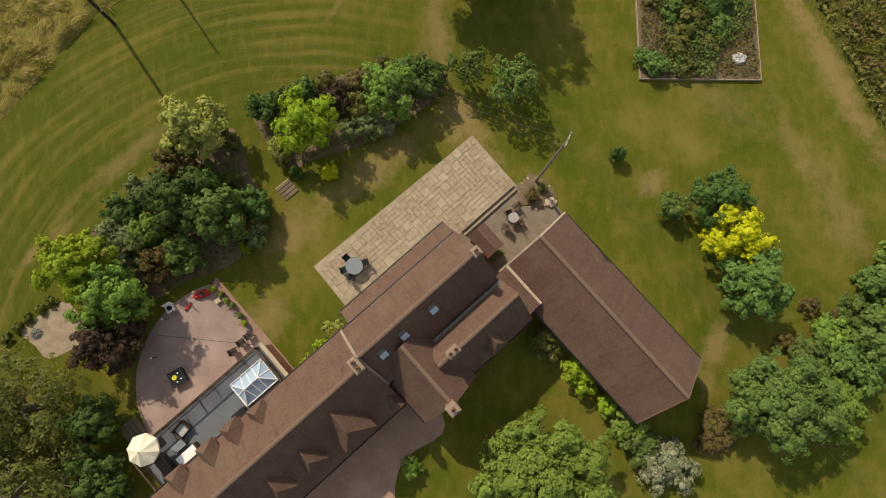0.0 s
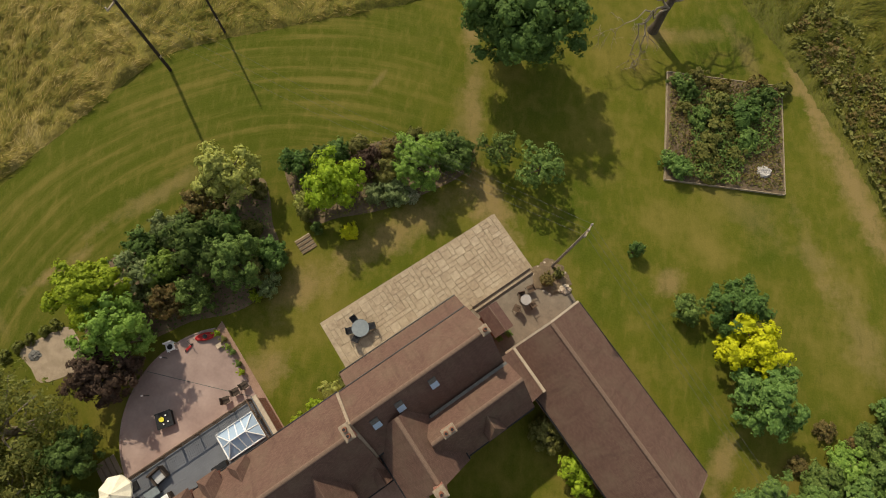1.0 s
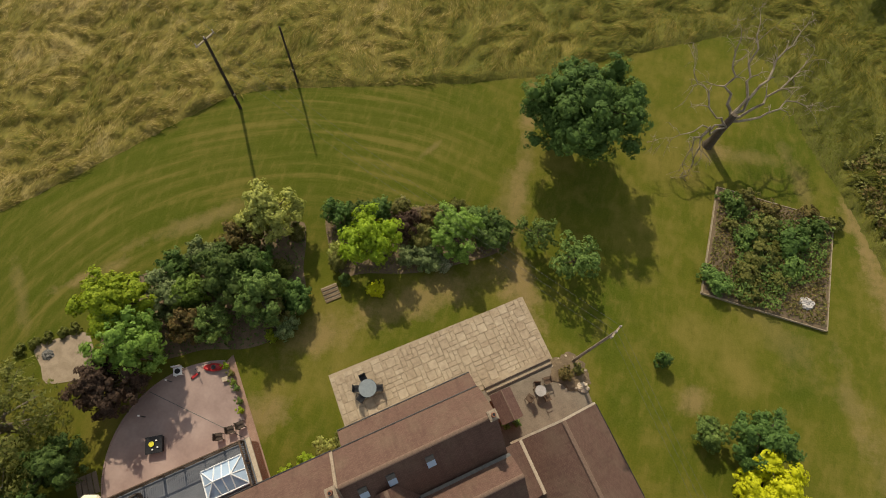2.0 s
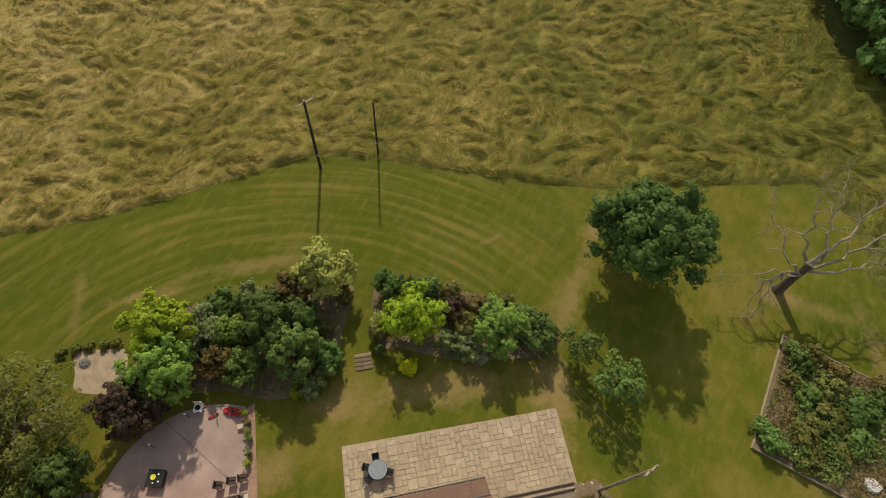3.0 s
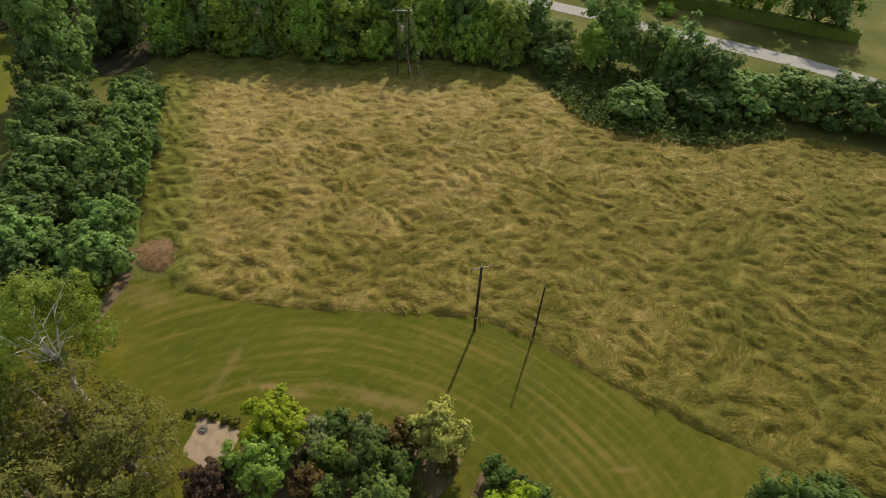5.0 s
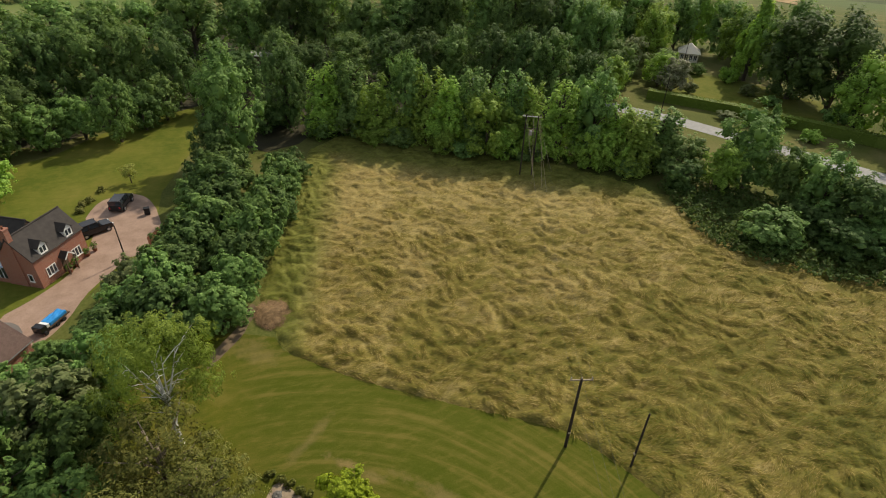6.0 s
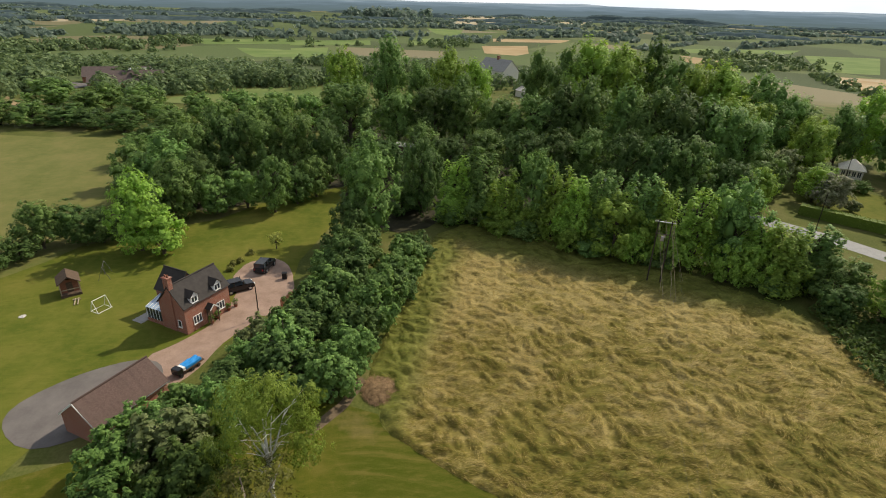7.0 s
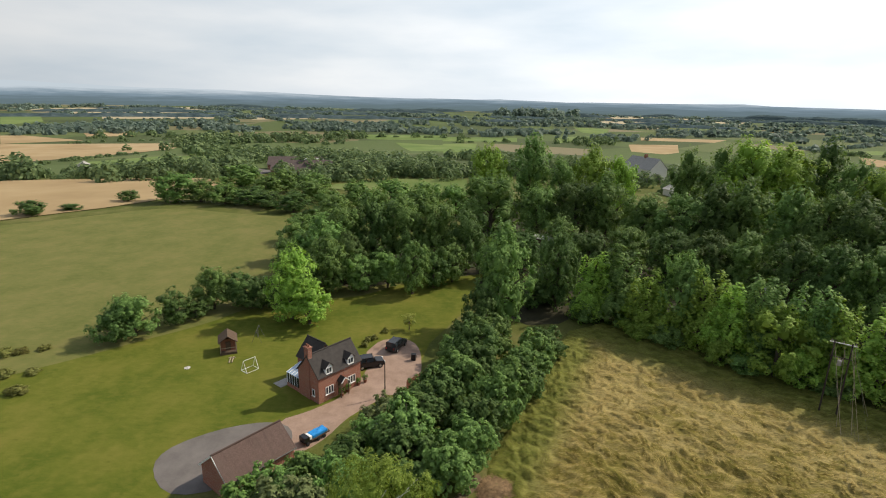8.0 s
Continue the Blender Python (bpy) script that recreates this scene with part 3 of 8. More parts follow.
def sheet(name, outline, material, label, category, lift=0.012, cuts=0, rise=None):
    """A flat piece of ground cover, draped on the land."""
    bm = bmesh.new()
    bm.faces.new([bm.verts.new((x, y, 0)) for x, y in outline])
    bmesh.ops.triangulate(bm, faces=list(bm.faces))
    for _ in range(cuts):
        bmesh.ops.subdivide_edges(bm, edges=list(bm.edges), cuts=1, use_grid_fill=True)
    for v in bm.verts:
        v.co.z = terrain(v.co.x, v.co.y) + lift
    bmesh.ops.recalc_face_normals(bm, faces=list(bm.faces))
    if sum(f.normal.z for f in bm.faces) < 0:
        bmesh.ops.reverse_faces(bm, faces=list(bm.faces))
    return tagged(part(name, bm, material), label, category, kind="structure")


def rounded(points, steps=4):
    """A closed outline smoothed through its points."""
    out = []
    n = len(points)
    for i in range(n):
        p0, p1, p2, p3 = (Vector(points[(i + j) % n]) for j in (-1, 0, 1, 2))
        for s in range(steps):
            t = s / steps
            q = 0.5 * (2 * p1 + (p2 - p0) * t + (2 * p0 - 5 * p1 + 4 * p2 - p3) * t * t + (3 * p1 - p0 - 3 * p2 + p3) * t ** 3)
            out.append((q.x, q.y))
    return out


EDGE = [(-43.7, 0.6), (-39.5, 4.6), (-36.7, 7.6), (-31.2, 14.7), (-28.0, 19.4), (-25.2, 22.9), (-23.0, 24.2), (-19.9, 25.6), (-12.6, 28.5),
        (-6.9, 30.7), (0.4, 34.1), (5.9, 38.3), (10.5, 41.2), (16.5, 45.0), (20.0, 42.8), (24.5, 34.8), (28.0, 30.0), (31.0, 25.0), (34.1, 19.2),
        (36.8, 13.0), (40.0, 6.0)]
FAR_EDGE = [(62, 18), (60, 55), (40, 56), (27, 60), (15, 66), (11, 73), (4, 82), (-14, 92), (-26, 83), (-36, 66), (-46, 60), (-58, 62), (-66, 58), (-78, 48), (-92, 34),
            (-98.4, 18), (-93.6, 11.4), (-81, 6.8), (-64.6, 2.0), (-53.4, -0.9)]
MEADOW = EDGE + FAR_EDGE
sheet("lawn", [(-50, -8), (-46, 0), *EDGE, (46, -8), (44, -34), (-6, -40), (-40, -34)], "lawn_grass", "garden lawn with dry brown patches", "lawn")


def inside(xs, ys, poly):
    """Which of the points lie in the outline."""
    ok = np.zeros(len(xs), bool)
    n = len(poly)
    for i in range(n):
        (x0, y0), (x1, y1) = poly[i], poly[(i + 1) % n]
        if y0 != y1:
            ok ^= ((y0 > ys) != (y1 > ys)) & (xs < (x1 - x0) * (ys - y0) / (y1 - y0) + x0)
    return ok


def edge_gap(xs, ys, line):
    best = np.full(len(xs), 1e9)
    for (x0, y0), (x1, y1) in zip(line, line[1:]):
        dx, dy = x1 - x0, y1 - y0
        t = np.clip(((xs - x0) * dx + (ys - y0) * dy) / (dx * dx + dy * dy), 0, 1)
        best = np.minimum(best, np.hypot(xs - x0 - t * dx, ys - y0 - t * dy))
    return best


def waves(xs, ys, seed, size):
    """Cheap smooth noise in -1..1 over the plan."""
    rng = np.random.default_rng(seed)
    out = np.zeros(len(xs))
    for i in range(9):
        a, q, ph = rng.uniform(0, 6.283), rng.uniform(0.6, 1.9) * 6.283 / size, rng.uniform(0, 6.283)
        out += np.sin((xs * math.cos(a) + ys * math.sin(a)) * q + ph + 1.3 * np.sin((ys * math.cos(a) - xs * math.sin(a)) * q * 0.7 + ph * 2))
    return out / 4.5


def smooth_all(a, b, x):
    t = np.clip((x - a) / (b - a), 0, 1)
    return t * t * (3 - 2 * t)


TUFT = 1.3                                # usual width of a tuft in the meadow


def tufts(xs, ys):
    """The meadow's tufts, laid over by wind: height at each place, and lay, flatness and length of the tuft there."""
    high, lay, flat, size = np.full(len(xs), 0.02), np.zeros(len(xs)), np.zeros(len(xs)), np.zeros(len(xs))
    ci, cj = np.floor(xs / TUFT).astype(int), np.floor(ys / TUFT).astype(int)
    for di in (-2, -1, 0, 1, 2):
        for dj in (-2, -1, 0, 1, 2):
            i, j = ci + di, cj + dj
            h = np.abs(np.sin(i * 127.1 + j * 311.7) * 43758.5) % 1
            g = np.abs(np.sin(i * 269.5 + j * 183.3) * 24634.6) % 1
            e = np.abs(np.sin(i * 63.7 + j * 97.9) * 35331.2) % 1
            cx, cy = (i + h) * TUFT, (j + g) * TUFT
            way = 0.9 + 1.0 * waves(cx, cy, 5, 13.0) + 0.7 * waves(cx, cy, 6, 4.5) + 1.3 * (e - 0.5)
            a = (xs - cx) * np.cos(way) + (ys - cy) * np.sin(way)
            b = (ys - cy) * np.cos(way) - (xs - cx) * np.sin(way)
            ln, wd = 0.95 + 0.95 * g, 0.42 + 0.45 * e
            q = (a / ln) ** 2 + (b / wd) ** 2
            top = (0.18 + 0.40 * h * (0.6 + 0.5 * g)) * np.clip(1 - q, 0, 1) ** 0.7 * (1 + 0.45 * np.clip(a / ln, -1, 1))
            win = top > high
            high, lay = np.where(win, top, high), np.where(win, way, lay)
            flat, size = np.where(win, 0.22 + 0.62 * e, flat), np.where(win, 0.7 + 0.5 * g, size)
    return high + 0.10 * (1 + waves(xs, ys, 1, 6.0)), lay, flat, size


def grow_meadow():
    rng = np.random.default_rng(4)
    step = 0.36                            # the matted layer under the stalks
    gx, gy = np.meshgrid(np.arange(-99, 76, step), np.arange(-1, 94, step), indexing="ij")
    nx, ny = gx.shape
    xs, ys = gx.ravel() + rng.uniform(-0.1, 0.1, gx.size), gy.ravel() + rng.uniform(-0.1, 0.1, gx.size)
    ok = inside(xs, ys, MEADOW)
    gap = np.full(len(xs), 0.0)
    near = inside(xs, ys, MEADOW) | (edge_gap(xs, ys, MEADOW + MEADOW[:1]) < 0.6)
    gap[near] = edge_gap(xs[near], ys[near], MEADOW + MEADOW[:1])
    zs = np.full(len(xs), -0.05)
    zs[ok] = 0.03 + np.clip(gap[ok] / 0.35, 0, 1) * tufts(xs[ok], ys[ok])[0]
    idx = np.arange(nx * ny).reshape(nx, ny)
    quads = np.stack([idx[:-1, :-1], idx[1:, :-1], idx[1:, 1:], idx[:-1, 1:]], -1).reshape(-1, 4)
    quads = quads[near[quads].all(1)]
    used = np.unique(quads)
    remap = np.full(nx * ny, -1)
    remap[used] = np.arange(len(used))
    me = from_arrays("meadow_mat", np.stack([xs, ys, zs], 1)[used], remap[quads], "meadow_soil")
    me.polygons.foreach_set("use_smooth", np.ones(len(me.polygons), dtype=bool))
    tagged(new("meadow_ground", me), "matted uncut grass of the hay meadow", "meadow", kind="structure")
    # stalks draped along each tuft; thinner on the ground far off
    n = 610000
    xs, ys = rng.uniform(-98, 50, n), rng.uniform(0, 92, n)
    far = smooth_all(48, 75, np.hypot(xs, ys))
    ok = inside(xs, ys, MEADOW) & (rng.uniform(size=n) < 1 - 0.72 * far)
    xs, ys, far = xs[ok], ys[ok], far[ok]
    n = len(xs)
    gap = np.clip(edge_gap(xs, ys, MEADOW + MEADOW[:1]) / 0.5, 0.3, 1)
    high, lay, flat, size = tufts(xs, ys)
    lay, flat = lay + rng.normal(0, 0.28, n), np.clip(flat + rng.normal(0, 0.18, n), 0.1, 1)
    long = rng.uniform(0.35, 0.85, n) * size
    wide = rng.uniform(0.013, 0.036, n) * (1 + 1.1 * far)
    dx, dy = np.cos(lay), np.sin(lay)
    base = np.stack([xs, ys, gap * high - 0.06], 1)
    over = gap * tufts(xs + dx * long * 0.8, ys + dy * long * 0.8)[0]
    mid = base + np.stack([dx * long * 0.4, dy * long * 0.4, 0.10 + 0.30 * long * (1 - flat)], 1)
    tip = base + np.stack([dx * long * 0.95, dy * long * 0.95, np.zeros(n)], 1)
    tip[:, 2] = np.maximum(over + 0.02, mid[:, 2] - 0.05 + long * (0.35 - 0.75 * flat))
    side = np.stack([-dy * wide, dx * wide, np.zeros(n)], 1)
    v = np.stack([base, mid + side, tip, mid - side], 1).reshape(-1, 3)
    me = from_arrays("meadow_grass", v, np.arange(4 * n).reshape(-1, 4), "meadow_blades")
    tagged(new("meadow_grass", me), "long seeding grass, straw and olive, laid by wind", "grass", kind="stuff")


grow_meadow()

# ---- trees ----
CROWNS = {}


def crown_mesh(key, seed, leaves, lobes, h, r, low, leaf, upright=0.35, droop=0.0, shape="round", gap=None, lobe=1.0, core=0.5):
    """A crown of many leaf sprays on uneven lobes, h high and r wide, from low upwards; also the lobes, for the limbs."""
    rng = np.random.default_rng(seed)
    mid, half = (h + low) / 2, (h - low) / 2
    c, s = [], []
    for i in range(lobes):
        t = (i + 0.5) / lobes
        zz = -0.92 + 1.80 * t
        ring = math.sqrt(max(0.05, 1 - abs(zz) ** 3)) if shape == "round" else (1 - t) * 0.95 + 0.08
        a = i * 2.399 + rng.uniform(-0.5, 0.5)
        q = (rng.uniform(0.40, 0.92) if i % 3 or t < 0.45 else rng.uniform(0.0, 0.42)) * ring
        size = lobe * rng.uniform(0.20, 0.46) * (1.0 if shape == "round" else 0.35 + 0.75 * (1 - t))
        if shape == "round" and q > 0.75 * ring:
            size *= 0.75
        if shape == "young":               # several leading shoots, each tapering to its own tip
            stem, t = i % 6, (i // 6 + 0.5) / math.ceil(lobes / 6)
            a, high = stem * 1.05 + 0.6 * math.sin(seed + stem), 0.72 + 0.28 * abs(math.sin(seed * 2.1 + stem * 2.3))
            zz, q = -0.9 + 1.8 * t * high, (0.30 + 0.25 * (stem % 2)) * (1 - 0.25 * t) + rng.uniform(-0.1, 0.1)
            size = 0.11 + 0.33 * (1 - t) ** 0.8
        if gap is not None and zz < 0.6 and math.cos(a - gap) > 0.38:
            continue
        c.append((q * math.cos(a), q * math.sin(a), zz * (rng.uniform(0.62, 0.92) if shape != "young" else 0.95)))
        s.append(size)
    c, s = np.array(c), np.array(s)
    lobes = len(c)
    subs = 24                              # sprays of leaves on each lobe
    sd = rng.normal(size=(lobes * subs, 3)) + np.array([0, 0, 0.35])
    sd /= np.linalg.norm(sd, axis=1)[:, None]
    sc = np.repeat(c, subs, 0) + sd * (np.repeat(s, subs) * rng.uniform(0.55, 1.08, lobes * subs))[:, None]
    sr = np.repeat(s, subs) * rng.uniform(0.15, 0.36, lobes * subs)
    deep = np.zeros(len(sc))
    for j in range(lobes):
        deep += np.linalg.norm(sc - c[j], axis=1) < s[j] * 0.55
    weight = sr ** 2 * np.where(deep > 0, 0.12, 1.0)
    which = rng.choice(len(sc), leaves, p=weight / weight.sum())
    n = leaves
    d = rng.normal(size=(n, 3)) * 0.75 + sd[which] * 0.55 + np.array([0, 0, 0.25])
    d /= np.linalg.norm(d, axis=1)[:, None]
    p = sc[which] + d * (sr[which] * rng.uniform(0.55, 1.12, n))[:, None]
    out = np.repeat(c, subs, 0)[which] * np.array([0.8, 0.8, 0.6])
    norm = d * 0.5 + sd[which] * 0.6 + out * 0.7 + np.array([0, 0, upright]) + rng.normal(size=(n, 3)) * 0.26
    norm /= np.linalg.norm(norm, axis=1)[:, None]
    tan = np.cross(norm, rng.normal(size=(n, 3)))
    tan[:, 2] -= droop * 1.6
    tan -= norm * (tan * norm).sum(1)[:, None]
    tan /= np.linalg.norm(tan, axis=1)[:, None]
    bi = np.cross(norm, tan)
    p = p * np.array([r, r, half]) + np.array([0, 0, mid])
    ln = leaf * rng.uniform(0.7, 1.35, n)[:, None]
    wd = ln * rng.uniform(0.55, 0.85, n)[:, None] * (1 - 0.5 * droop)
    v = np.stack([p - tan * ln * 0.5 - bi * wd * 0.5, p - tan * ln * 0.4 + bi * wd * 0.5, p + tan * ln * 0.6 - norm * ln * 0.12], 1).reshape(-1, 3)
    f = np.arange(3 * n).reshape(-1, 3)
    if core and not droop and shape != "cone":      # hidden ball added in each lobe to block light, for dense twigs and leaves
        bm = bmesh.new()
        bmesh.ops.create_icosphere(bm, subdivisions=1, radius=1.0)
        ball, tri = np.array([q.co[:] for q in bm.verts]), np.array([[q.index for q in face.verts] for face in bm.faces])
        bm.free()
        inner = (c[:, None, :] + ball[None] * (s * core)[:, None, None] * rng.uniform(0.8, 1.2, (lobes, len(ball), 1))) * np.array([r, r, half]) + np.array([0, 0, mid])
        f = np.concatenate([f, (tri[None] + len(ball) * np.arange(lobes)[:, None, None]).reshape(-1, 3) + 3 * n])
        v = np.concatenate([v, inner.reshape(-1, 3)])
    me = from_arrays("crown", v, f, None)
    me.materials.append(MATS["leaf_mid"])
    reach = 1.02 if droop else 0.9
    ends = [(x * r * reach, y * r * reach, z * half * reach + mid) for x, y, z in c]
    CROWNS[key] = (me, trunk_mesh(seed, ends, h, r, low, 0.75 if gap is not None else 1 + 0.3 * (droop > 0), gap), h, r)


def trunk_mesh(seed, ends, h, r, low, thick=1.0, gap=None):
    rng = np.random.default_rng(seed + 50)
    bm = bmesh.new()
    w = (h * 0.022 + 0.03) * thick
    top = (rng.uniform(-0.1, 0.1) * r, rng.uniform(-0.1, 0.1) * r, h * 0.72)
    add_tube(bm, [(0, 0, -0.3), (0, 0, 0.02 * h), (top[0] * 0.3, top[1] * 0.3, h * 0.35), top], [w * 1.5, w, w * 0.75, w * 0.3], 8)
    if gap is not None:                    # a birch: leaders forking low, with slim pale boughs
        for j in range(4):
            a = gap - 1.1 + 0.75 * j
            top = Vector((0.45 * r * math.cos(a), 0.45 * r * math.sin(a), h * (0.86 - 0.05 * (j % 2))))
            foot = Vector((0, 0, h * (0.26 + 0.03 * j)))
            mid = foot.lerp(top, 0.5) + Vector(rng.normal(0, 0.25, 3))
            add_tube(bm, [foot, foot.lerp(mid, 0.5) + Vector(rng.normal(0, 0.12, 3)), mid, top], [0.115, 0.090, 0.060, 0.018], 6)
            for i in range(6):
                p0 = (foot.lerp(mid, i / 3) if i < 3 else mid.lerp(top, (i - 3) / 3))
                b = a + (0.9 if i % 2 else -0.9) + rng.uniform(-0.3, 0.3)
                out = p0 + Vector((math.cos(b), math.sin(b), 0.75)) * rng.uniform(1.3, 2.4)
                add_tube(bm, [p0, p0.lerp(out, 0.5) + Vector((0, 0, 0.15)), out], [0.042, 0.028, 0.010], 5)
        ends = ends[::6]
    for x, y, z in ends[::2] if thick < 1.2 else ends:
        z0 = max(low * 0.7 + 0.1, min(z - 0.25 * h * rng.uniform(0.5, 1.1), h * 0.6))
        add_tube(bm, [(0, 0, z0), (x * 0.4, y * 0.4, z0 + (z - z0) * 0.55), (x, y, z)], [w * (0.5 if thick < 1.2 else 0.3), w * (0.32 if thick < 1.2 else 0.2), w * 0.1], 5)
    me = bpy.data.meshes.new("trunk")
    bm.to_mesh(me)
    bm.free()
    me.materials.append(MATS["bark"])
    return me


for i in range(3):
    crown_mesh(("broad", i), 10 + i, 6200, 26, 12.0, 5.0, 0.2, 0.42)
    crown_mesh(("young", i), 120 + i, 8200, 42, 16.0, 4.4, 0.0, 0.40, 0.6, shape="young", core=0.22)
    crown_mesh(("shrub", i), 30 + i, 4300, 26, 2.6, 1.7, -0.1, 0.16, lobe=0.80, core=0.6)
    crown_mesh(("laurel", i), 40 + i, 6200, 32, 7.0, 3.8, 0.0, 0.38, 0.5, lobe=0.8)
    crown_mesh(("wood", i), 130 + i, 8200, 40, 20.0, 7.0, 0.3, 0.50, 0.55, lobe=0.85)
    crown_mesh(("weed", i), 140 + i, 1700, 14, 1.0, 1.0, -0.1, 0.16, core=0)
for i in range(2):
    crown_mesh(("plant", i), 150 + i, 420, 6, 1.0, 0.5, 0.0, 0.14, lobe=1.5, core=0)
    crown_mesh(("big", i), 60 + i, 27000, 90, 11.0, 5.2, 1.5, 0.24, lobe=0.62, core=0.62)
    crown_mesh(("small", i), 70 + i, 11000, 46, 5.0, 2.2, 0.7, 0.145, lobe=0.70, core=0.62)
    crown_mesh(("sapling", i), 75 + i, 3000, 26, 4.4, 2.0, 1.1, 0.17, lobe=0.7, core=0)
    crown_mesh(("cone", i), 80 + i, 4000, 18, 3.0, 0.9, 0.0, 0.12, 0.5, shape="cone")
    crown_mesh(("weeping", i), 90 + i, 9500, 26, 13.0, 4.8, 1.2, 0.28, 0.1, 0.7)
    crown_mesh(("birch", i), 110 + i, 22000, 38, 13.0, 4.4, 2.0, 0.19, 0.15, 0.6, gap=radians(14))
    crown_mesh(("spruce", i), 100 + i, 6000, 26, 14.0, 3.6, 0.5, 0.5, 0.2, shape="cone")


def tree(kind, x, y, h, r, leaf, label, category="tree", group="", seed=None, bark="bark", name=None, z=None):
    """One tree or shrub: an Empty at its foot, with trunk and crown."""
    pick = [q for q in CROWNS if q[0] == kind]
    # beyond 46 m, swap to the leaf colours with haze mixed in
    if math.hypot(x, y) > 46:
        leaf = HAZED_LEAF.get(leaf, leaf)
    i = int(abs(x * 7.3 + y * 3.1)) if seed is None else seed
    crown, trunk, h0, r0 = CROWNS[pick[i % len(pick)]]
    m = pose(x, y, terrain(x, y) if z is None else z, 0, 0, (i * 47) % 360) @ Matrix.Diagonal((r / r0, r / r0 * (0.92 + 0.16 * ((i * 13) % 10) / 10), h / h0, 1))
    foot = empty(name or ("shrub" if category == "shrub" else "tree"), m, label, category, group)
    for part_name, me, mat in (("crown", crown, "leaf_" + leaf), ("trunk", trunk, bark)):
        ob = new(part_name, me)
        ob.parent = foot
        ob.material_slots[0].link = "OBJECT"
        ob.material_slots[0].material = MATS[mat]
    return foot


# ---- houses: walls, roofs, windows ----
def gable_block(parent, x0, x1, y0, y1, ridge, zr, z0, z1, roof, axis="x", over=0.25):
    """Brick walls with gables and two roof slopes."""
    def q(a, b, z):
        return (a, b, z) if axis == "x" else (b, a, z)
    bm = bmesh.new()
    t = 0.14
    prof = [(y0, 0), (y1, 0), (y1, z1), (ridge, zr - t - 0.06), (y0, z0)]
    ends = [[bm.verts.new(q(a, b, z)) for b, z in prof] for a in (x0, x1)]
    bm.faces.new(ends[0]), bm.faces.new(ends[1][::-1])
    for i in range(5):
        j = (i + 1) % 5
        bm.faces.new((ends[0][i], ends[1][i], ends[1][j], ends[0][j]))
    bmesh.ops.recalc_face_normals(bm, faces=list(bm.faces))
    part("wall", with_uv(bm), "brick_wall", parent)
    for b, z in ((y0, z0), (y1, z1)):
        out = over if b > ridge else -over
        drop = (zr - z) / abs(b - ridge) * over
        part("roof_slope", slab([q(x0 - 0.15, ridge, zr), q(x1 + 0.15, ridge, zr), q(x1 + 0.15, b + out, z + t - drop), q(x0 - 0.15, b + out, z + t - drop)], t), roof, parent)
    part("ridge", tube([q(x0 - 0.15, ridge, zr + 0.02), q(x1 + 0.15, ridge, zr + 0.02)], 0.11, 8), roof, parent)


def casement(parent, x, y, z, w, h, axis="x", side=-1, lights=2, depth=0.06):
    """A white casement window set in a wall, with panes and a sill. side: which way it looks."""
    m = Matrix.Translation((x, y, z)) @ (Matrix.Rotation(0 if axis == "x" else math.pi / 2, 4, "Z"))
    s = side if axis == "x" else -side
    fr = bmesh.new()
    for a, b, c, d in ((-w / 2, w / 2, 0, 0.07), (-w / 2, w / 2, h - 0.07, h), (-w / 2, -w / 2 + 0.07, 0.07, h - 0.07), (w / 2 - 0.07, w / 2, 0.07, h - 0.07)):
        add_box(fr, a, b, min(0, s * depth), max(0, s * depth), c, d, m)
    for i in range(1, lights):
        cx = -w / 2 + w * i / lights
        add_box(fr, cx - 0.04, cx + 0.04, min(0, s * depth), max(0, s * depth), 0.07, h - 0.07, m)
    win = part("window", fr, "white_paint", parent, "white casement window")
    for i in range(lights):
        a, b = -w / 2 + w * i / lights + 0.05, -w / 2 + w * (i + 1) / lights - 0.05
        part("pane", box(a, b, min(0.004 * s, s * 0.03), max(0.004 * s, s * 0.03), 0.06, h - 0.06, 0, m), "glass", win)
    part("sill", box(-w / 2 - 0.06, w / 2 + 0.06, min(0, s * 0.12), max(0, s * 0.12), -0.07, -0.004, 0, m), "white_paint", win)


def scatter(name, outline, n, size, material, label, category, height=0.25, seed=3, lift=0.0):
    """Low leafy cover over a patch of ground: many small leaf sprays on one uneven bed."""
    rng = np.random.default_rng(seed)
    pts = np.array(outline)
    xs, ys = rng.uniform(pts[:, 0].min(), pts[:, 0].max(), n * 3), rng.uniform(pts[:, 1].min(), pts[:, 1].max(), n * 3)
    ok = inside(xs, ys, outline)
    xs, ys = xs[ok][:n], ys[ok][:n]
    n = len(xs)
    top = height * (0.55 + 0.45 * waves(xs, ys, seed, 2.6) + 0.25 * waves(xs, ys, seed + 1, 1.0))
    zs = lift + np.maximum(0.03, top * rng.uniform(0.6, 1.1, n))
    p = np.stack([xs, ys, zs], 1)
    norm = rng.normal(size=(n, 3)) * 0.6 + np.array([0, 0, 1.0])
    norm /= np.linalg.norm(norm, axis=1)[:, None]
    tan = np.cross(norm, rng.normal(size=(n, 3)))
    tan /= np.linalg.norm(tan, axis=1)[:, None]
    bi = np.cross(norm, tan)
    ln = size * rng.uniform(0.6, 1.4, n)[:, None]
    v = np.stack([p - tan * ln * 0.6, p + bi * ln * 0.35 - norm * ln * 0.15, p + tan * ln * 0.6, p - bi * ln * 0.35 - norm * ln * 0.15], 1).reshape(-1, 3)
    o = np.arange(n)[:, None] * 4
    f = np.concatenate([o + np.array([[0, 1, 2]]), o + np.array([[0, 2, 3]])])
    return tagged(new(name, from_arrays(name, v, f, material)), label, category, kind="stuff")


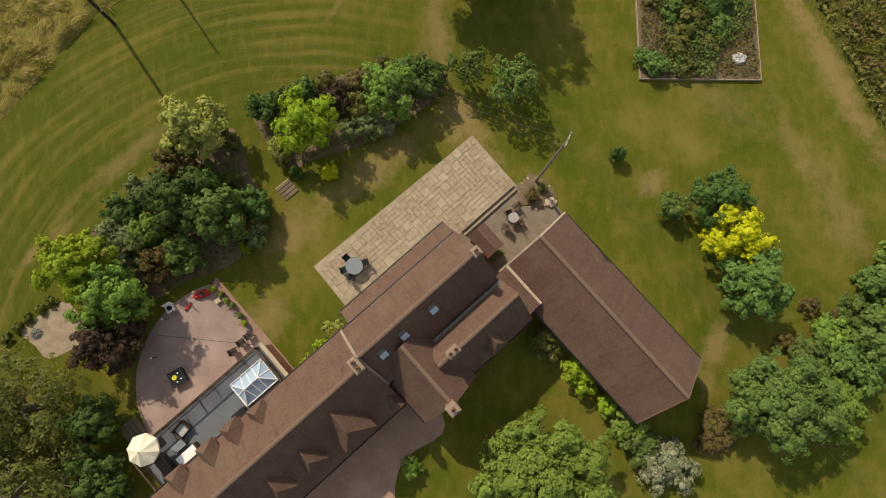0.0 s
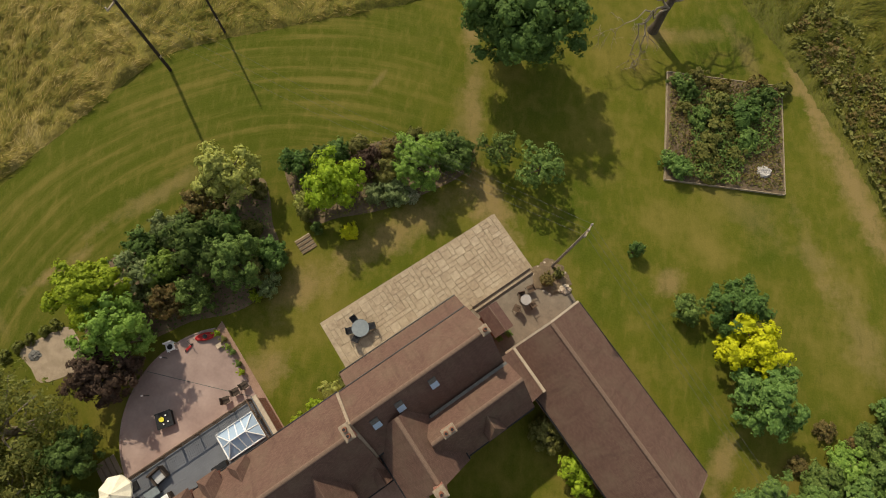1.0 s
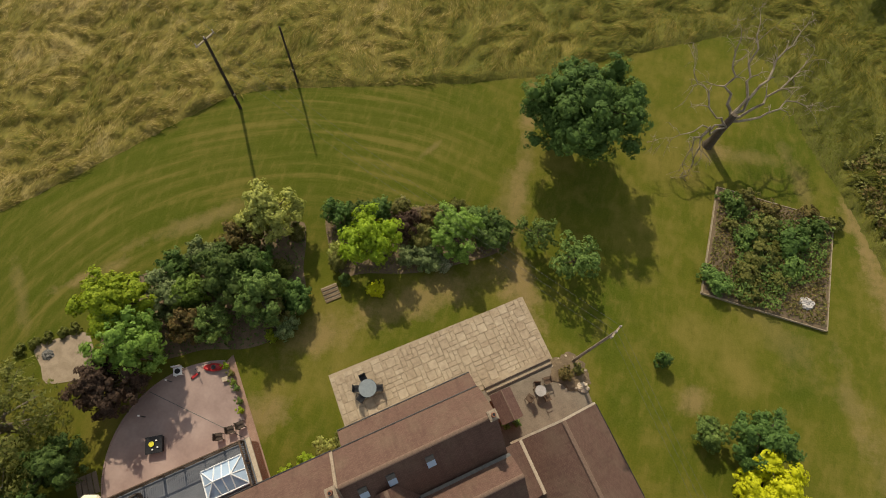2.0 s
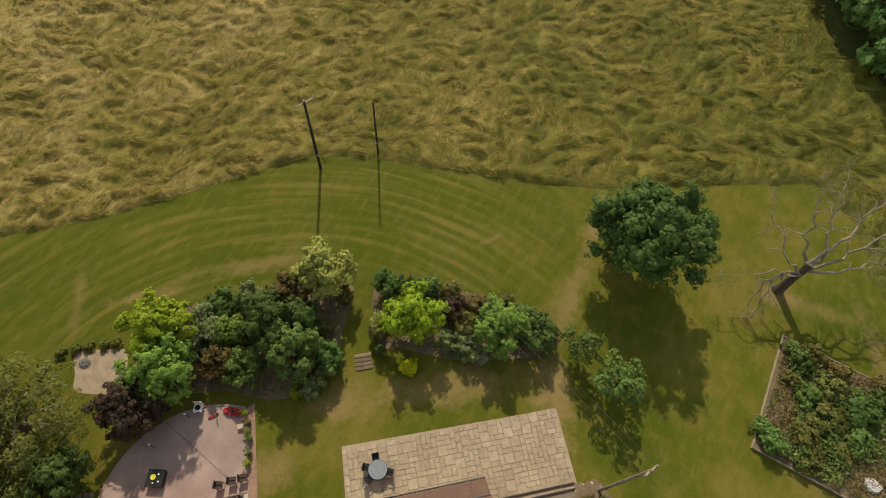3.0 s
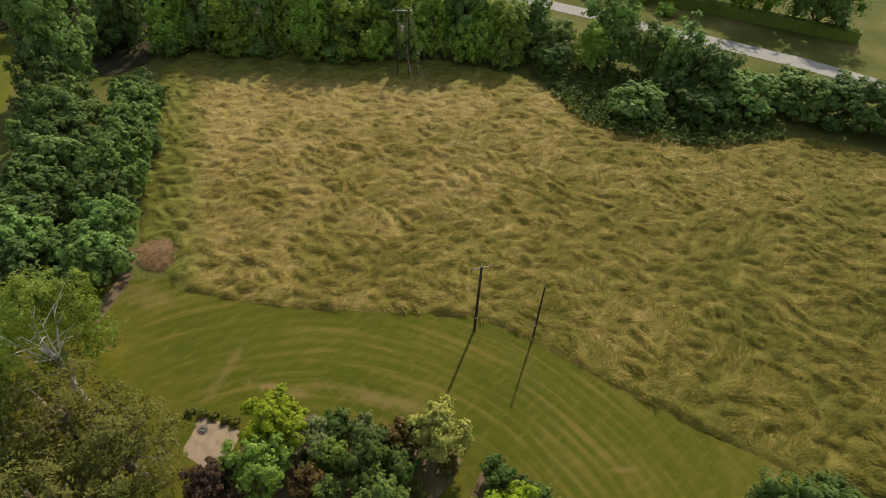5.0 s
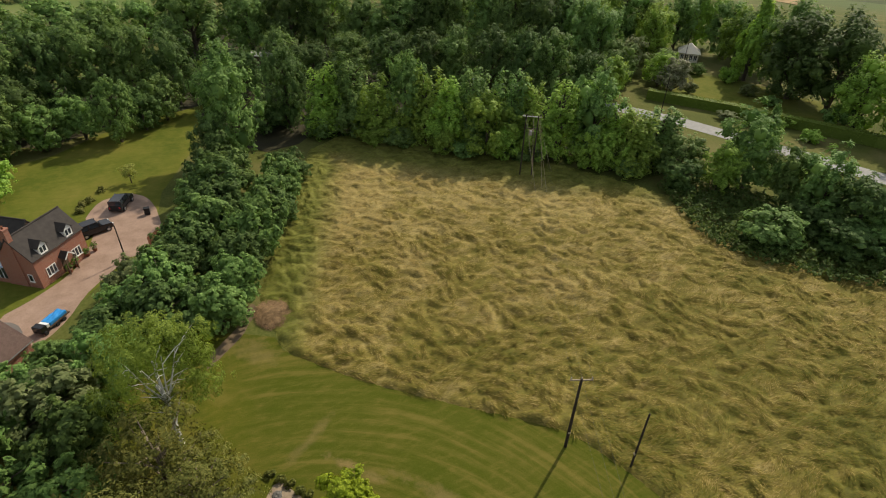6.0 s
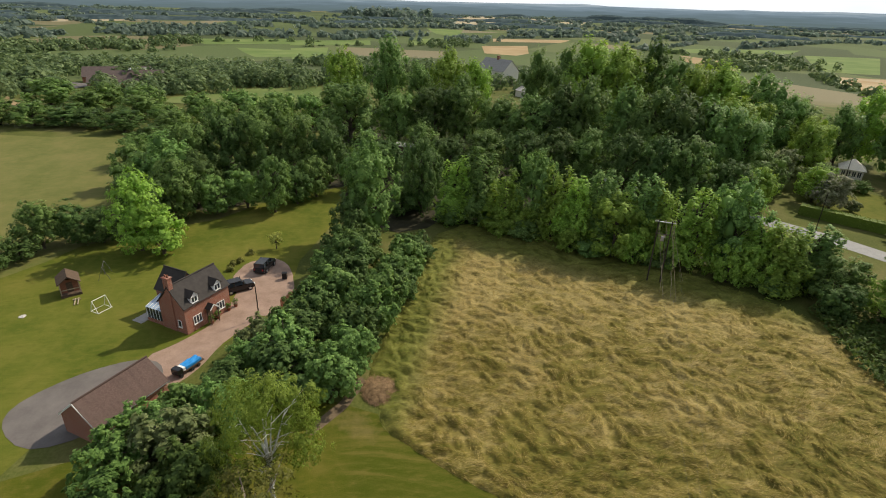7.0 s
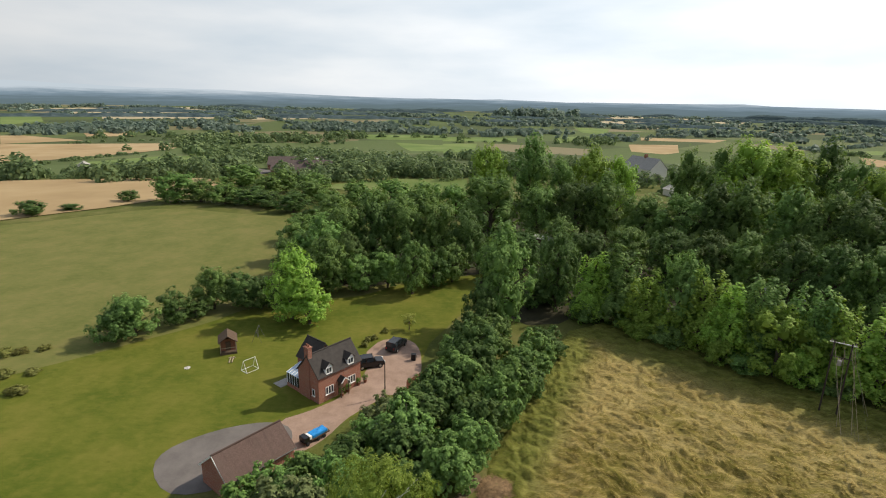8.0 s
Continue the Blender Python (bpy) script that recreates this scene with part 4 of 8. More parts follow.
# ---- garden: beds ----
BED_W = rounded([(-25.8, 3.6), (-22, 7.7), (-18.2, 11.3), (-14.8, 13.6), (-13.7, 12.4), (-12.9, 10.0), (-12.0, 8.2), (-12.2, 5.0), (-14.2, 3.0), (-17.2, 1.9), (-20, 0.2), (-24, -0.4)])
BED_E = rounded([(-12.9, 14.4), (-11.9, 15.9), (-8, 17.1), (-4, 18.7), (0.3, 19.0), (1.9, 18.1), (1.2, 16.2), (-1, 14.5), (-4.5, 12.4), (-8, 11.2), (-10.2, 10.6)])
sheet("border_soil", BED_W, "earth", "dark bare soil of the shrub border", "soil", 0.03)
sheet("border_soil", BED_E, "earth", "dark bare soil of the flower bed", "soil", 0.03)
scatter("ground_cover", BED_W, 2600, 0.16, "leaf_oak", "low green ground cover in the border", "ground cover", 0.5, 5, 0.03)
scatter("ground_cover", BED_E, 2400, 0.14, "leaf_olive", "low olive ground cover in the bed", "ground cover", 0.5, 6, 0.03)

# ---- garden: trees and shrubs ----
tree("big", 4.3, 27.1, 9.8, 4.9, "oak", "dark green oak standing on the lawn", seed=0)
tree("sapling", 3.6, 17.6, 4.2, 1.8, "mid", "young green tree beside the patio")
tree("sapling", 7.0, 16.4, 4.4, 2.4, "mid", "young thinly leaved tree on the lawn")
tree("big", 8.15, -11.1, 6.6, 4.7, "fresh", "broad fresh green tree on the front lawn", seed=0)
tree("big", 24.8, -6.6, 5.4, 4.0, "mid", "spreading green tree beyond the barn", seed=0)
tree("small", -22.9, 2.8, 6.4, 2.8, "lime", "yellow-green tree in the shrub border")
tree("small", -20.8, 0.7, 5.8, 2.6, "fresh", "fresh green tree in the shrub border")
tree("small", -16.0, 12.4, 5.6, 2.5, "pale", "pale variegated tree in the shrub border")
tree("small", -14.2, 6.3, 5.2, 2.35, "mid", "dense green tree in the shrub border")
tree("small", -16.7, 7.3, 5.4, 2.5, "oak", "dark green small tree in the border")
tree("small", -21.2, -2.5, 4.5, 2.5, "purple", "purple-leaved tree by the terrace")
tree("small", -8.2, 12.9, 5.4, 2.5, "lime", "lime-green tree in the flower bed", seed=1)
tree("small", -2.5, 15.6, 4.8, 2.4, "fresh", "green small tree in the flower bed")
tree("small", 21.6, 7.9, 4.6, 2.3, "oak", "dark bluish tree beside the yellow one")
tree("small", 22.5, 5.0, 4.8, 2.4, "yellow", "golden yellow-leaved tree on the lawn")
tree("small", 23.5, 1.6, 4.6, 2.8, "mid", "green tree beside the golden one")
for x, y, h, r, leaf, label in (
        (-20.8, 4.6, 3.4, 2.1, "grey", "grey-green shrub in the border"),
        (-17.6, 10.0, 3.6, 2.0, "rust", "bronze-leaved shrub in the border"),
        (-18.7, 2.9, 2.9, 1.5, "rust", "bronze-leaved low shrub in the border"),
        (-21.3, 6.6, 3.1, 1.7, "oak", "dark green shrub at the lawn edge"),
        (-19.9, 8.0, 3.4, 1.6, "grey", "grey-green shrub at the lawn edge"),
        (-15.6, 8.6, 4.2, 1.9, "oak", "dark green shrub in the border"),
        (-16.9, 3.6, 3.1, 1.6, "mid", "green shrub by the lawn"),
        (-13.2, 6.0, 2.9, 1.3, "olive", "olive-green shrub by the steps"),
        (-14.4, 12.4, 1.6, 0.9, "olive", "olive shrub at the bed's tip"),
        (-12.9, 4.3, 1.0, 0.6, "lime", "low lime-green shrub at the lawn"),
        (-12.2, 7.4, 2.6, 1.5, "oak", "dark green shrub beside the steps"),
        (-12.0, 5.2, 1.8, 1.1, "grey", "grey-leaved low shrub beside the lawn"),
        (-19.6, 5.4, 3.2, 1.6, "fresh", "bright green shrub in the border"),
        (-14.2, 9.2, 1.6, 1.0, "dull", "dull green low shrub in the border"),
        (-11.5, 14.6, 2.9, 1.5, "oak", "rounded dark evergreen shrub")):
    tree("shrub", x, y, h, r, leaf, label, "shrub")
for x, y, h, r, leaf, label in (
        (-10.9, 12.0, 1.7, 0.8, "pale", "cream-flowered low shrub in the bed"),
        (-6.3, 15.6, 2.6, 1.3, "purple", "purple-leaved shrub in the flower bed"),
        (-4.9, 17.1, 1.7, 1.2, "rust", "bronze shrub in the flower bed"),
        (-4.9, 15.0, 2.7, 1.2, "olive", "olive-green shrub in the flower bed"),
        (0.3, 17.2, 3.0, 1.9, "oak", "dark green shrub at the bed's end"),
        (-1.0, 18.1, 2.2, 1.4, "mid", "green shrub along the bed's back"),
        (-8.9, 16.0, 1.9, 1.4, "oak", "dark clipped shrub along the bed's back"),
        (-10.2, 15.2, 2.6, 1.4, "oak", "rounded dark evergreen shrub"),
        (-7.3, 17.0, 1.5, 1.1, "olive", "olive shrub along the bed's back"),
        (-3.0, 18.2, 1.7, 1.2, "dull", "dull green shrub along the bed's back"),
        (-6.85, 10.1, 1.1, 0.85, "yellow", "low lime-green shrub on the lawn"),
        (-3.8, 13.4, 2.1, 1.2, "grey", "grey-leaved shrub in the flower bed"),
        (-5.4, 13.4, 1.6, 1.1, "grey", "grey-green low shrub in the bed"),
        (-2.8, 13.5, 1.3, 0.9, "silver", "silver-leaved shrub in the flower bed"),
        (-10.4, 11.2, 2.0, 0.9, "olive", "olive shrub beside the steps"),
        (14.9, 11.5, 1.7, 0.75, "oak", "small dark round shrub on the lawn"),
        (18.9, 7.4, 2.2, 1.4, "mid", "green shrub beside the trees")):
    tree("shrub", x, y, h, r, leaf, label, "shrub")
for x, y, h, r, leaf, label in (
        (9.15, -2.6, 2.0, 1.45, "olive", "rounded olive shrub by the barn wall"),
        (11.5, -4.85, 2.0, 1.6, "lime", "yellow-green shrub by the barn wall"),
        (13.5, -7.0, 1.5, 0.9, "lime", "bright low shrub by the barn wall"),
        (14.5, -8.3, 2.0, 1.7, "fresh", "green shrub by the barn wall"),
        (15.6, -9.8, 1.9, 1.6, "mid", "green shrub at the barn's corner"),
        (17.4, -11.2, 2.0, 2.3, "silver", "white-flowered shrub at the barn's corner"),
        (20.6, -9.7, 1.1, 1.2, "rust", "withered brown shrub behind the barn"),
        (21.3, -8.2, 1.3, 1.3, "rust", "withered brown shrub by the gable"),
        (-0.6, -11.2, 1.4, 0.9, "fresh", "small green shrub on the front lawn"),
        (-7.1, -2.9, 1.2, 0.8, "lime", "yellow climber along the house wall"),
        (-6.2, -1.6, 1.6, 0.9, "pale", "pale climber along the house wall"),
        (-5.2, -0.7, 1.3, 0.8, "olive", "green climber along the house wall"),
        (-8.1, -4.0, 1.1, 0.7, "lime", "yellow-green climber along the wall")):
    tree("shrub", x, y, h, r, leaf, label, "shrub")
tree("cone", -9.4, 10.0, 1.9, 0.6, "oak", "small conical evergreen beside the steps", "shrub")
# thicket on the east side
for x, y, h, r, leaf in ((28.4, -3.6, 2.0, 1.7, "mid"), (30.2, -2.0, 1.9, 1.6, "fresh"), (32.0, -0.3, 1.8, 1.5, "mid"), (33.8, 1.8, 1.8, 1.6, "mid"), (35.8, 3.6, 2.0, 1.7, "fresh"), (31.0, -4.6, 2.8, 2.3, "mid"),
                         (33.4, -2.6, 2.9, 2.4, "mid"), (35.8, -0.2, 3.0, 2.5, "fresh"), (38.2, 2.2, 3.0, 2.6, "mid"), (29.6, -7.2, 2.8, 2.2, "fresh"), (27.0, -2.6, 0.9, 0.9, "rust"), (29.0, 0.0, 0.9, 0.9, "rust"),
                         (30.9, -0.9, 0.8, 0.8, "rust"), (21.8, -9.6, 1.0, 1.1, "rust")):
    tree("laurel" if h > 2.7 else "shrub", x, y, h, r, leaf, "overgrown hedge shrub at the garden's edge" if leaf != "rust" else "dead brown brush at the garden's edge", "shrub", "eastern thicket")
# big trees by the terrace, their pale limbs showing
tree("weeping", -26.3, -6.8, 7.5, 4.3, "dull", "thinly leaved weeping tree with pale limbs", bark="dead_wood")
tree("weeping", -24.8, -11.6, 8.5, 4.6, "dull", "thinly leaved tree beside the terrace", bark="dead_wood")
tree("small", -21.8, -7.6, 4.5, 2.1, "oak", "dark green tree by the terrace steps")
tree("small", -20.9, -11.4, 5.0, 2.4, "oak", "dark green tree beside the deck")
tree("birch", -35.2, -8.9, 13.6, 4.8, "birch", "weeping birch with a forked pale trunk", bark="birch_bark", seed=0)
tree("weeping", -29.8, -9.2, 9.0, 4.6, "dull", "olive-green weeping tree beside the lawn", bark="dead_wood")


def dead_tree(x, y):
    rng = np.random.default_rng(12)
    foot = empty("dead_tree", pose(x, y, 0), "bare grey dead tree with crooked drooping limbs", "dead tree")
    twigs = bmesh.new()

    def shoot(p, d, ln, w, level, sag):
        pts, rad, n = [p], [w], 6
        for i in range(n):
            d = (d + Vector(rng.normal(0, 0.24, 3)) + Vector((0, 0, -sag * (i / n)))).normalized()
            p = p + d * ln / n
            pts.append(p), rad.append(max(0.012, w * (1 - 0.8 * (i + 1) / n)))
        add_tube(twigs, pts, rad, 4)
        if level < 2:
            for i in range(4 - level):
                k = int(rng.integers(2, n))
                nd = (d * 0.8 + Vector(rng.normal(0, 0.75, 3)) + Vector((0, 0, 0.1))).normalized()
                shoot(pts[k], nd, ln * rng.uniform(0.35, 0.6), rad[k] * 0.7, level + 1, sag * 0.9)

    def limb(points, w):
        bm = bmesh.new()
        pts = [Vector(q) for q in points]
        fine = []
        for q0, q1 in zip(pts, pts[1:]):
            for i in range(3):
                fine.append(q0.lerp(q1, i / 3) + Vector(rng.normal(0, 0.17, 3)))
        fine.append(pts[-1])
        rad = [w * 0.74 * (1 - 0.74 * i / (len(fine) - 1)) for i in range(len(fine))]
        add_tube(bm, fine, rad, 7)
        part("limb", bm, "dead_wood", foot)
        for k in range(4, len(fine)):
            d = (fine[k] - fine[k - 1]).normalized()
            for i in range(1 + k % 2):
                nd = (d * 1.1 + Vector(rng.normal(0, 0.6, 3)) + Vector((0, 0, 0.1))).normalized()
                shoot(fine[k], nd, rng.uniform(0.8, 2.2), rad[k] * 0.6, 1, 0.34)
        shoot(fine[-1], (fine[-1] - fine[-2]).normalized(), 1.8, rad[-1], 0, 0.25)

    bm = bmesh.new()
    add_tube(bm, [Vector(q) for q in ((0, 0, -0.3), (0, 0, 0.12), (0.05, 0.02, 0.9), (0.0, 0.08, 2.2), (0.06, 0.12, 3.4), (0.1, 0.2, 4.3))], [0.62, 0.46, 0.36, 0.33, 0.31, 0.24], 12)
    part("trunk", bm, "bark", foot)
    limb([(0.0, 0.1, 3.8), (-1.1, 1.0, 5.4), (-1.7, 2.0, 6.8), (-2.0, 3.6, 8.2)], 0.20)
    limb([(0.1, 0.2, 4.1), (0.3, 1.9, 5.8), (-0.4, 3.8, 7.4), (-0.8, 5.2, 8.4)], 0.19)
    limb([(0.1, 0.2, 4.0), (1.0, 2.2, 5.6), (1.8, 4.6, 6.8), (2.6, 6.4, 7.8)], 0.19)
    limb([(0.1, 0.15, 3.7), (1.7, 1.2, 4.9), (3.0, 3.0, 6.0), (4.0, 5.0, 6.4)], 0.18)
    limb([(0.1, 0.1, 3.4), (2.0, 0.4, 4.6), (3.8, 1.8, 5.4), (5.6, 2.6, 4.8)], 0.16)
    limb([(-0.05, 0.0, 3.2), (-1.6, -0.6, 4.4), (-3.2, 0.9, 5.4), (-4.3, 2.0, 6.2)], 0.13)
    limb([(0.0, -0.1, 2.9), (-1.3, -1.2, 3.9), (-2.3, -2.3, 3.4), (-2.3, -3.5, 1.4)], 0.14)
    limb([(-0.4, -0.4, 3.2), (-1.8, -1.7, 3.7), (-1.7, -2.9, 2.6), (-1.5, -3.7, 1.0)], 0.11)
    limb([(-1.5, -1.4, 3.8), (-3.2, -2.4, 3.9), (-4.6, -3.0, 3.2)], 0.09)
    tagged(part("dead_branchwork", twigs, "dead_wood", foot), kind="stuff")


dead_tree(15.9, 31.7)

# ---- garden: raised bed, sand patch, heap, worn ground ----
bed = empty("raised_bed", pose(22.1, 22.8, 0), "square raised bed edged with pale boards", "raised bed")
for x0, x1, y0, y1 in ((-4.95, -4.85, -5.0, 4.95), (4.75, 4.85, -4.95, 4.9), (-4.85, 4.75, -5.0, -4.9), (-4.85, 4.75, 4.83, 4.93)):
    part("edge_board", box(x0 + 0.02, x1 - 0.02, y0 + 0.02, y1 - 0.02, 0, 0.26, 0.012), "timber", bed)
part("soil", prism([(-4.84, -4.89), (4.74, -4.89), (4.74, 4.82), (-4.84, 4.82)], 0.0, 0.2), "earth", bed)
PLOT = [(18.6, 18.2), (22.8, 18.0), (23.6, 20.2), (26.0, 22.0), (26.6, 26.6), (24.2, 26.6), (21.0, 25.6), (18.6, 27.4), (17.4, 26.5), (18.8, 23.5), (19.2, 21.0)]
scatter("weeds", PLOT, 3900, 0.20, "leaf_mid", "rank green weeds filling the raised bed", "weeds", 0.9, 8, 0.2)
scatter("dry_weeds", [(17.4, 18.2), (26.6, 18.2), (26.6, 27.4), (17.4, 27.4)], 3000, 0.17, "leaf_rust", "dry brown weeds in the raised bed", "weeds", 0.55, 9, 0.2)
scatter("low_weeds", [(17.4, 18.1), (26.7, 18.1), (26.7, 27.5), (17.4, 27.5)], 4200, 0.15, "leaf_olive", "low olive weeds over the raised bed", "weeds", 0.3, 12, 0.2)
tree("shrub", 18.2, 18.7, 1.4, 1.1, "mid", "green bramble in the raised bed's corner", "shrub", z=0.2)
for x, y, h, r, leaf in ((18.9, 25.8, 1.4, 1.0, "oak"), (21.4, 22.6, 1.3, 1.6, "dull"), (23.2, 24.4, 1.5, 1.6, "oak"), (25.2, 26.0, 1.4, 1.3, "oak"), (20.4, 20.4, 1.1, 1.3, "dull"), (22.6, 20.6, 1.0, 1.1, "dull"), (21.4, 25.2, 1.2, 1.2, "olive"),
                         (21.2, 26.6, 1.2, 1.1, "rust"), (18.6, 24.2, 0.9, 0.8, "olive"), (20.6, 18.6, 0.9, 1.0, "dull"), (17.9, 26.8, 1.0, 0.9, "mid"),
                         (24.8, 27.4, 0.9, 1.0, "rust"), (19.6, 27.5, 1.0, 1.0, "olive"), (17.2, 19.4, 0.9, 0.9, "mid"),
                         (26.9, 27.2, 0.9, 0.9, "dull"), (23.8, 22.2, 1.1, 1.2, "mid"), (20.0, 23.6, 1.1, 1.1, "mid")):
    tree("weed", x, y, h, r, leaf, "tall weedy growth in the raised bed", "weeds", "raised bed weeds", name="weed_clump", z=0.2)


def heap(name, x, y, r, h, material, label, category, seed, z=0.0):
    """A low uneven heap."""
    bm = bmesh.new()
    bmesh.ops.create_icosphere(bm, subdivisions=4, radius=1.0)
    for v in bm.verts:
        q = v.co * 2.2 + Vector((seed, 0, 0))
        k = 1 + 0.3 * noise.noise(q) + 0.18 * noise.noise(q * 3)
        v.co = Vector((v.co.x * r * k, v.co.y * r * 0.85 * k, max(-0.1, v.co.z * h * (k + 0.25 * noise.noise(q * 5)))))
    ob = part(name, bm, material)
    ob.location = (x, y, z)
    return tagged(ob, label, category)


heap("ash_heap", 25.2, 19.6, 0.58, 0.3, "ash_heap", "pale bonfire ash heap in the raised bed", "ash heap", 2, 0.2)
heap("compost_heap", -49.8, 0.4, 2.1, 0.45, "straw_heap", "brown heap of dry garden clippings", "compost heap", 5)
pile = bpy.data.objects["compost_heap"]
rng = np.random.default_rng(41)
n = 3400
a, q = rng.uniform(0, 6.283, n), np.sqrt(rng.uniform(0, 1, n))
p = np.stack([q * 2.6 * np.cos(a), q * 2.0 * np.sin(a), 0.58 * (1 - q ** 2) + 0.03 + rng.uniform(0, 0.12, n)], 1)
lay, ln, wd = rng.uniform(0, 6.283, n), rng.uniform(0.2, 0.75, n), rng.uniform(0.015, 0.042, n)
d = np.stack([np.cos(lay) * ln, np.sin(lay) * ln, rng.uniform(-0.12, 0.12, n)], 1)
s = np.stack([-np.sin(lay) * wd, np.cos(lay) * wd, np.zeros(n)], 1)
straw = new("straw_tangle", from_arrays("straw_tangle", np.stack([p - d, p + s, p + d, p - s], 1).reshape(-1, 3), np.arange(4 * n).reshape(-1, 4), "straw"))
straw.parent = pile
tagged(straw, "tangled dry stalks", kind="stuff")
sheet("bare_earth", rounded([(-52.4, -1.9), (-50.9, -1.2), (-49.2, -2.3), (-47.3, -3.2), (-45.3, -4.9), (-43.5, -6.5), (-44.2, -7.2), (-46.4, -5.6), (-48.6, -3.8), (-50.6, -2.8)], 3), "earth", "bare brown earth along the boundary trees", "bare ground", 0.03)
sheet("sand_patch", rounded([(-28.8, -1.7), (-27.2, -0.4), (-25.8, 0.4), (-24.6, -0.7), (-23.3, -1.9), (-24.8, -2.9), (-26.6, -3.7), (-27.6, -2.8)], 3), "sand", "bare sandy patch beside the lawn", "bare ground", 0.035)
heap("rubble_heap", -27.6, -1.9, 0.45, 0.2, "lead", "small heap of grey rubble on the sand", "rubble", 9)
for x, y in ((-29.6, -2.3), (-28.9, -1.5), (-28.2, -0.9), (-27.4, -0.2), (-26.7, 0.3)):
    tree("weed", x, y, 0.55, 0.5, "dull", "low dark hedge shrub edging the sand patch", "shrub", "sand patch edging")

# ---- farmhouse: built along u (up its length) and v (towards the patio) ----
house = empty("farmhouse", pose(3.5, 3.2, 0, 0, 0, 41.7), "long brick farmhouse with brown tiled roofs", "house")
worn("ridge_clay", (0.125, 0.078, 0.056), (0.200, 0.138, 0.102), 1.1, 0.9)
worn("verge", (0.34, 0.27, 0.20), (0.50, 0.42, 0.32), 5, 0.9)


def ridge_mesh():
    bm = bmesh.new()
    n = 6
    ends = []
    for x in (-0.182, 0.182):
        ends.append([bm.verts.new((x, 0.14 * math.cos(math.pi * i / n), 0.10 * math.sin(math.pi * i / n))) for i in range(n + 1)])
    for i in range(n):
        bm.faces.new((ends[0][i], ends[1][i], ends[1][i + 1], ends[0][i + 1]))
    bm.faces.new(ends[0][::-1]), bm.faces.new(ends[1])
    bmesh.ops.recalc_face_normals(bm, faces=list(bm.faces))
    me = bpy.data.meshes.new("ridge_tile")
    bm.to_mesh(me)
    bm.free()
    me.materials.append(MATS["ridge_clay"])
    return me


RIDGE = ridge_mesh()


def ridge_tiles(a, b, parent):
    """Half-round ridge tiles laid end to end from a to b."""
    a, b = Vector(a), Vector(b)
    d = b - a
    n = max(1, round(d.length / 0.37))
    turn = d.to_track_quat("X", "Z").to_matrix().to_4x4()
    for i in range(n):
        ob = new("ridge_tile", RIDGE)
        ob.parent = parent
        ob.matrix_local = Matrix.Translation(a + d * (i + 0.5) / n + Vector((0, 0, 0.004 * math.sin(i * 2.7)))) @ turn


def wing(axis, a0, a1, ridge, e0, e1, zr, z0, z1, walls=True, roof="roof_tiles"):
    """A range with a gabled roof from a0 to a1 along its axis: ridge at zr, eaves at e0 (height z0) and e1 (z1)."""
    def q(a, b, z):
        return (a, b, z) if axis == "u" else (b, a, z)
    t = 0.14
    if walls:
        bm = bmesh.new()
        w0, w1 = e0 + 0.22, e1 - 0.22
        prof = [(w0, 0), (w1, 0), (w1, z1 - t + 0.1), (ridge, zr - t - 0.1), (w0, z0 - t + 0.1)]
        ends = [[bm.verts.new(q(a, b, z)) for b, z in prof] for a in (a0 + 0.14, a1 - 0.14)]
        bm.faces.new(ends[0]), bm.faces.new(ends[1][::-1])
        for i in range(5):
            j = (i + 1) % 5
            bm.faces.new((ends[0][i], ends[1][i], ends[1][j], ends[0][j]))
        bmesh.ops.recalc_face_normals(bm, faces=list(bm.faces))
        part("wall", with_uv(bm), "brick_wall", house)
    for e, z in ((e0, z0), (e1, z1)):
        s = part("roof_slope", slab([q(a0, ridge, zr), q(a1, ridge, zr), q(a1, e, z), q(a0, e, z)], t), roof, house)
        part("gutter", tube([q(a0 + 0.05, e + math.copysign(0.05, e - ridge), z - 0.1), q(a1 - 0.05, e + math.copysign(0.05, e - ridge), z - 0.1)], 0.055, 6), "black_metal", s)
    ridge_tiles(q(a0, ridge, zr - 0.01), q(a1, ridge, zr - 0.01), house)


wing("u", -9.55, 0.2, 0.0, -2.5, 2.05, 7.5, 4.5, 5.0)          # upper range
wing("u", -27.0, -9.65, -0.5, -4.3, 2.2, 7.0, 3.0, 4.0)        # long lower range
wing("u", -6.4, 0.35, -3.7, -5.8, -2.45, 6.3, 3.6, 4.95)       # back range
wing("v", -6.0, -1.2, -7.25, -9.5, -5.0, 6.9, 4.0, 4.0)        # cross gable
wing("v", -15.8, -2.0, 4.1, 0.95, 7.35, 5.5, 2.6, 2.6)         # barn range
part("valley_lead", slab([(-5.6, -2.3, 4.99), (0.3, -2.3, 4.99), (0.3, -2.75, 5.02), (-5.6, -2.75, 5.02)], 0.05), "lead", house, "grey lead valley gutter")
# lean-to over the patio
part("wall", with_uv(box(-8.8, 0.15, 1.85, 3.05, 0, 2.72)), "brick_wall", house)
s = part("roof_slope", slab([(-9.1, 2.0, 3.75), (0.35, 2.0, 3.75), (0.35, 3.25, 2.8), (-9.1, 3.25, 2.8)], 0.12), "roof_tiles", house)
part("gutter", tube([(-9.1, 3.32, 2.72), (0.35, 3.32, 2.72)], 0.055, 6), "black_metal", s)
for u in (-7.6, -5.2, -2.8, -0.9):
    casement(house, u, 3.05, 0.5, 1.6, 1.9, "x", 1, 2)
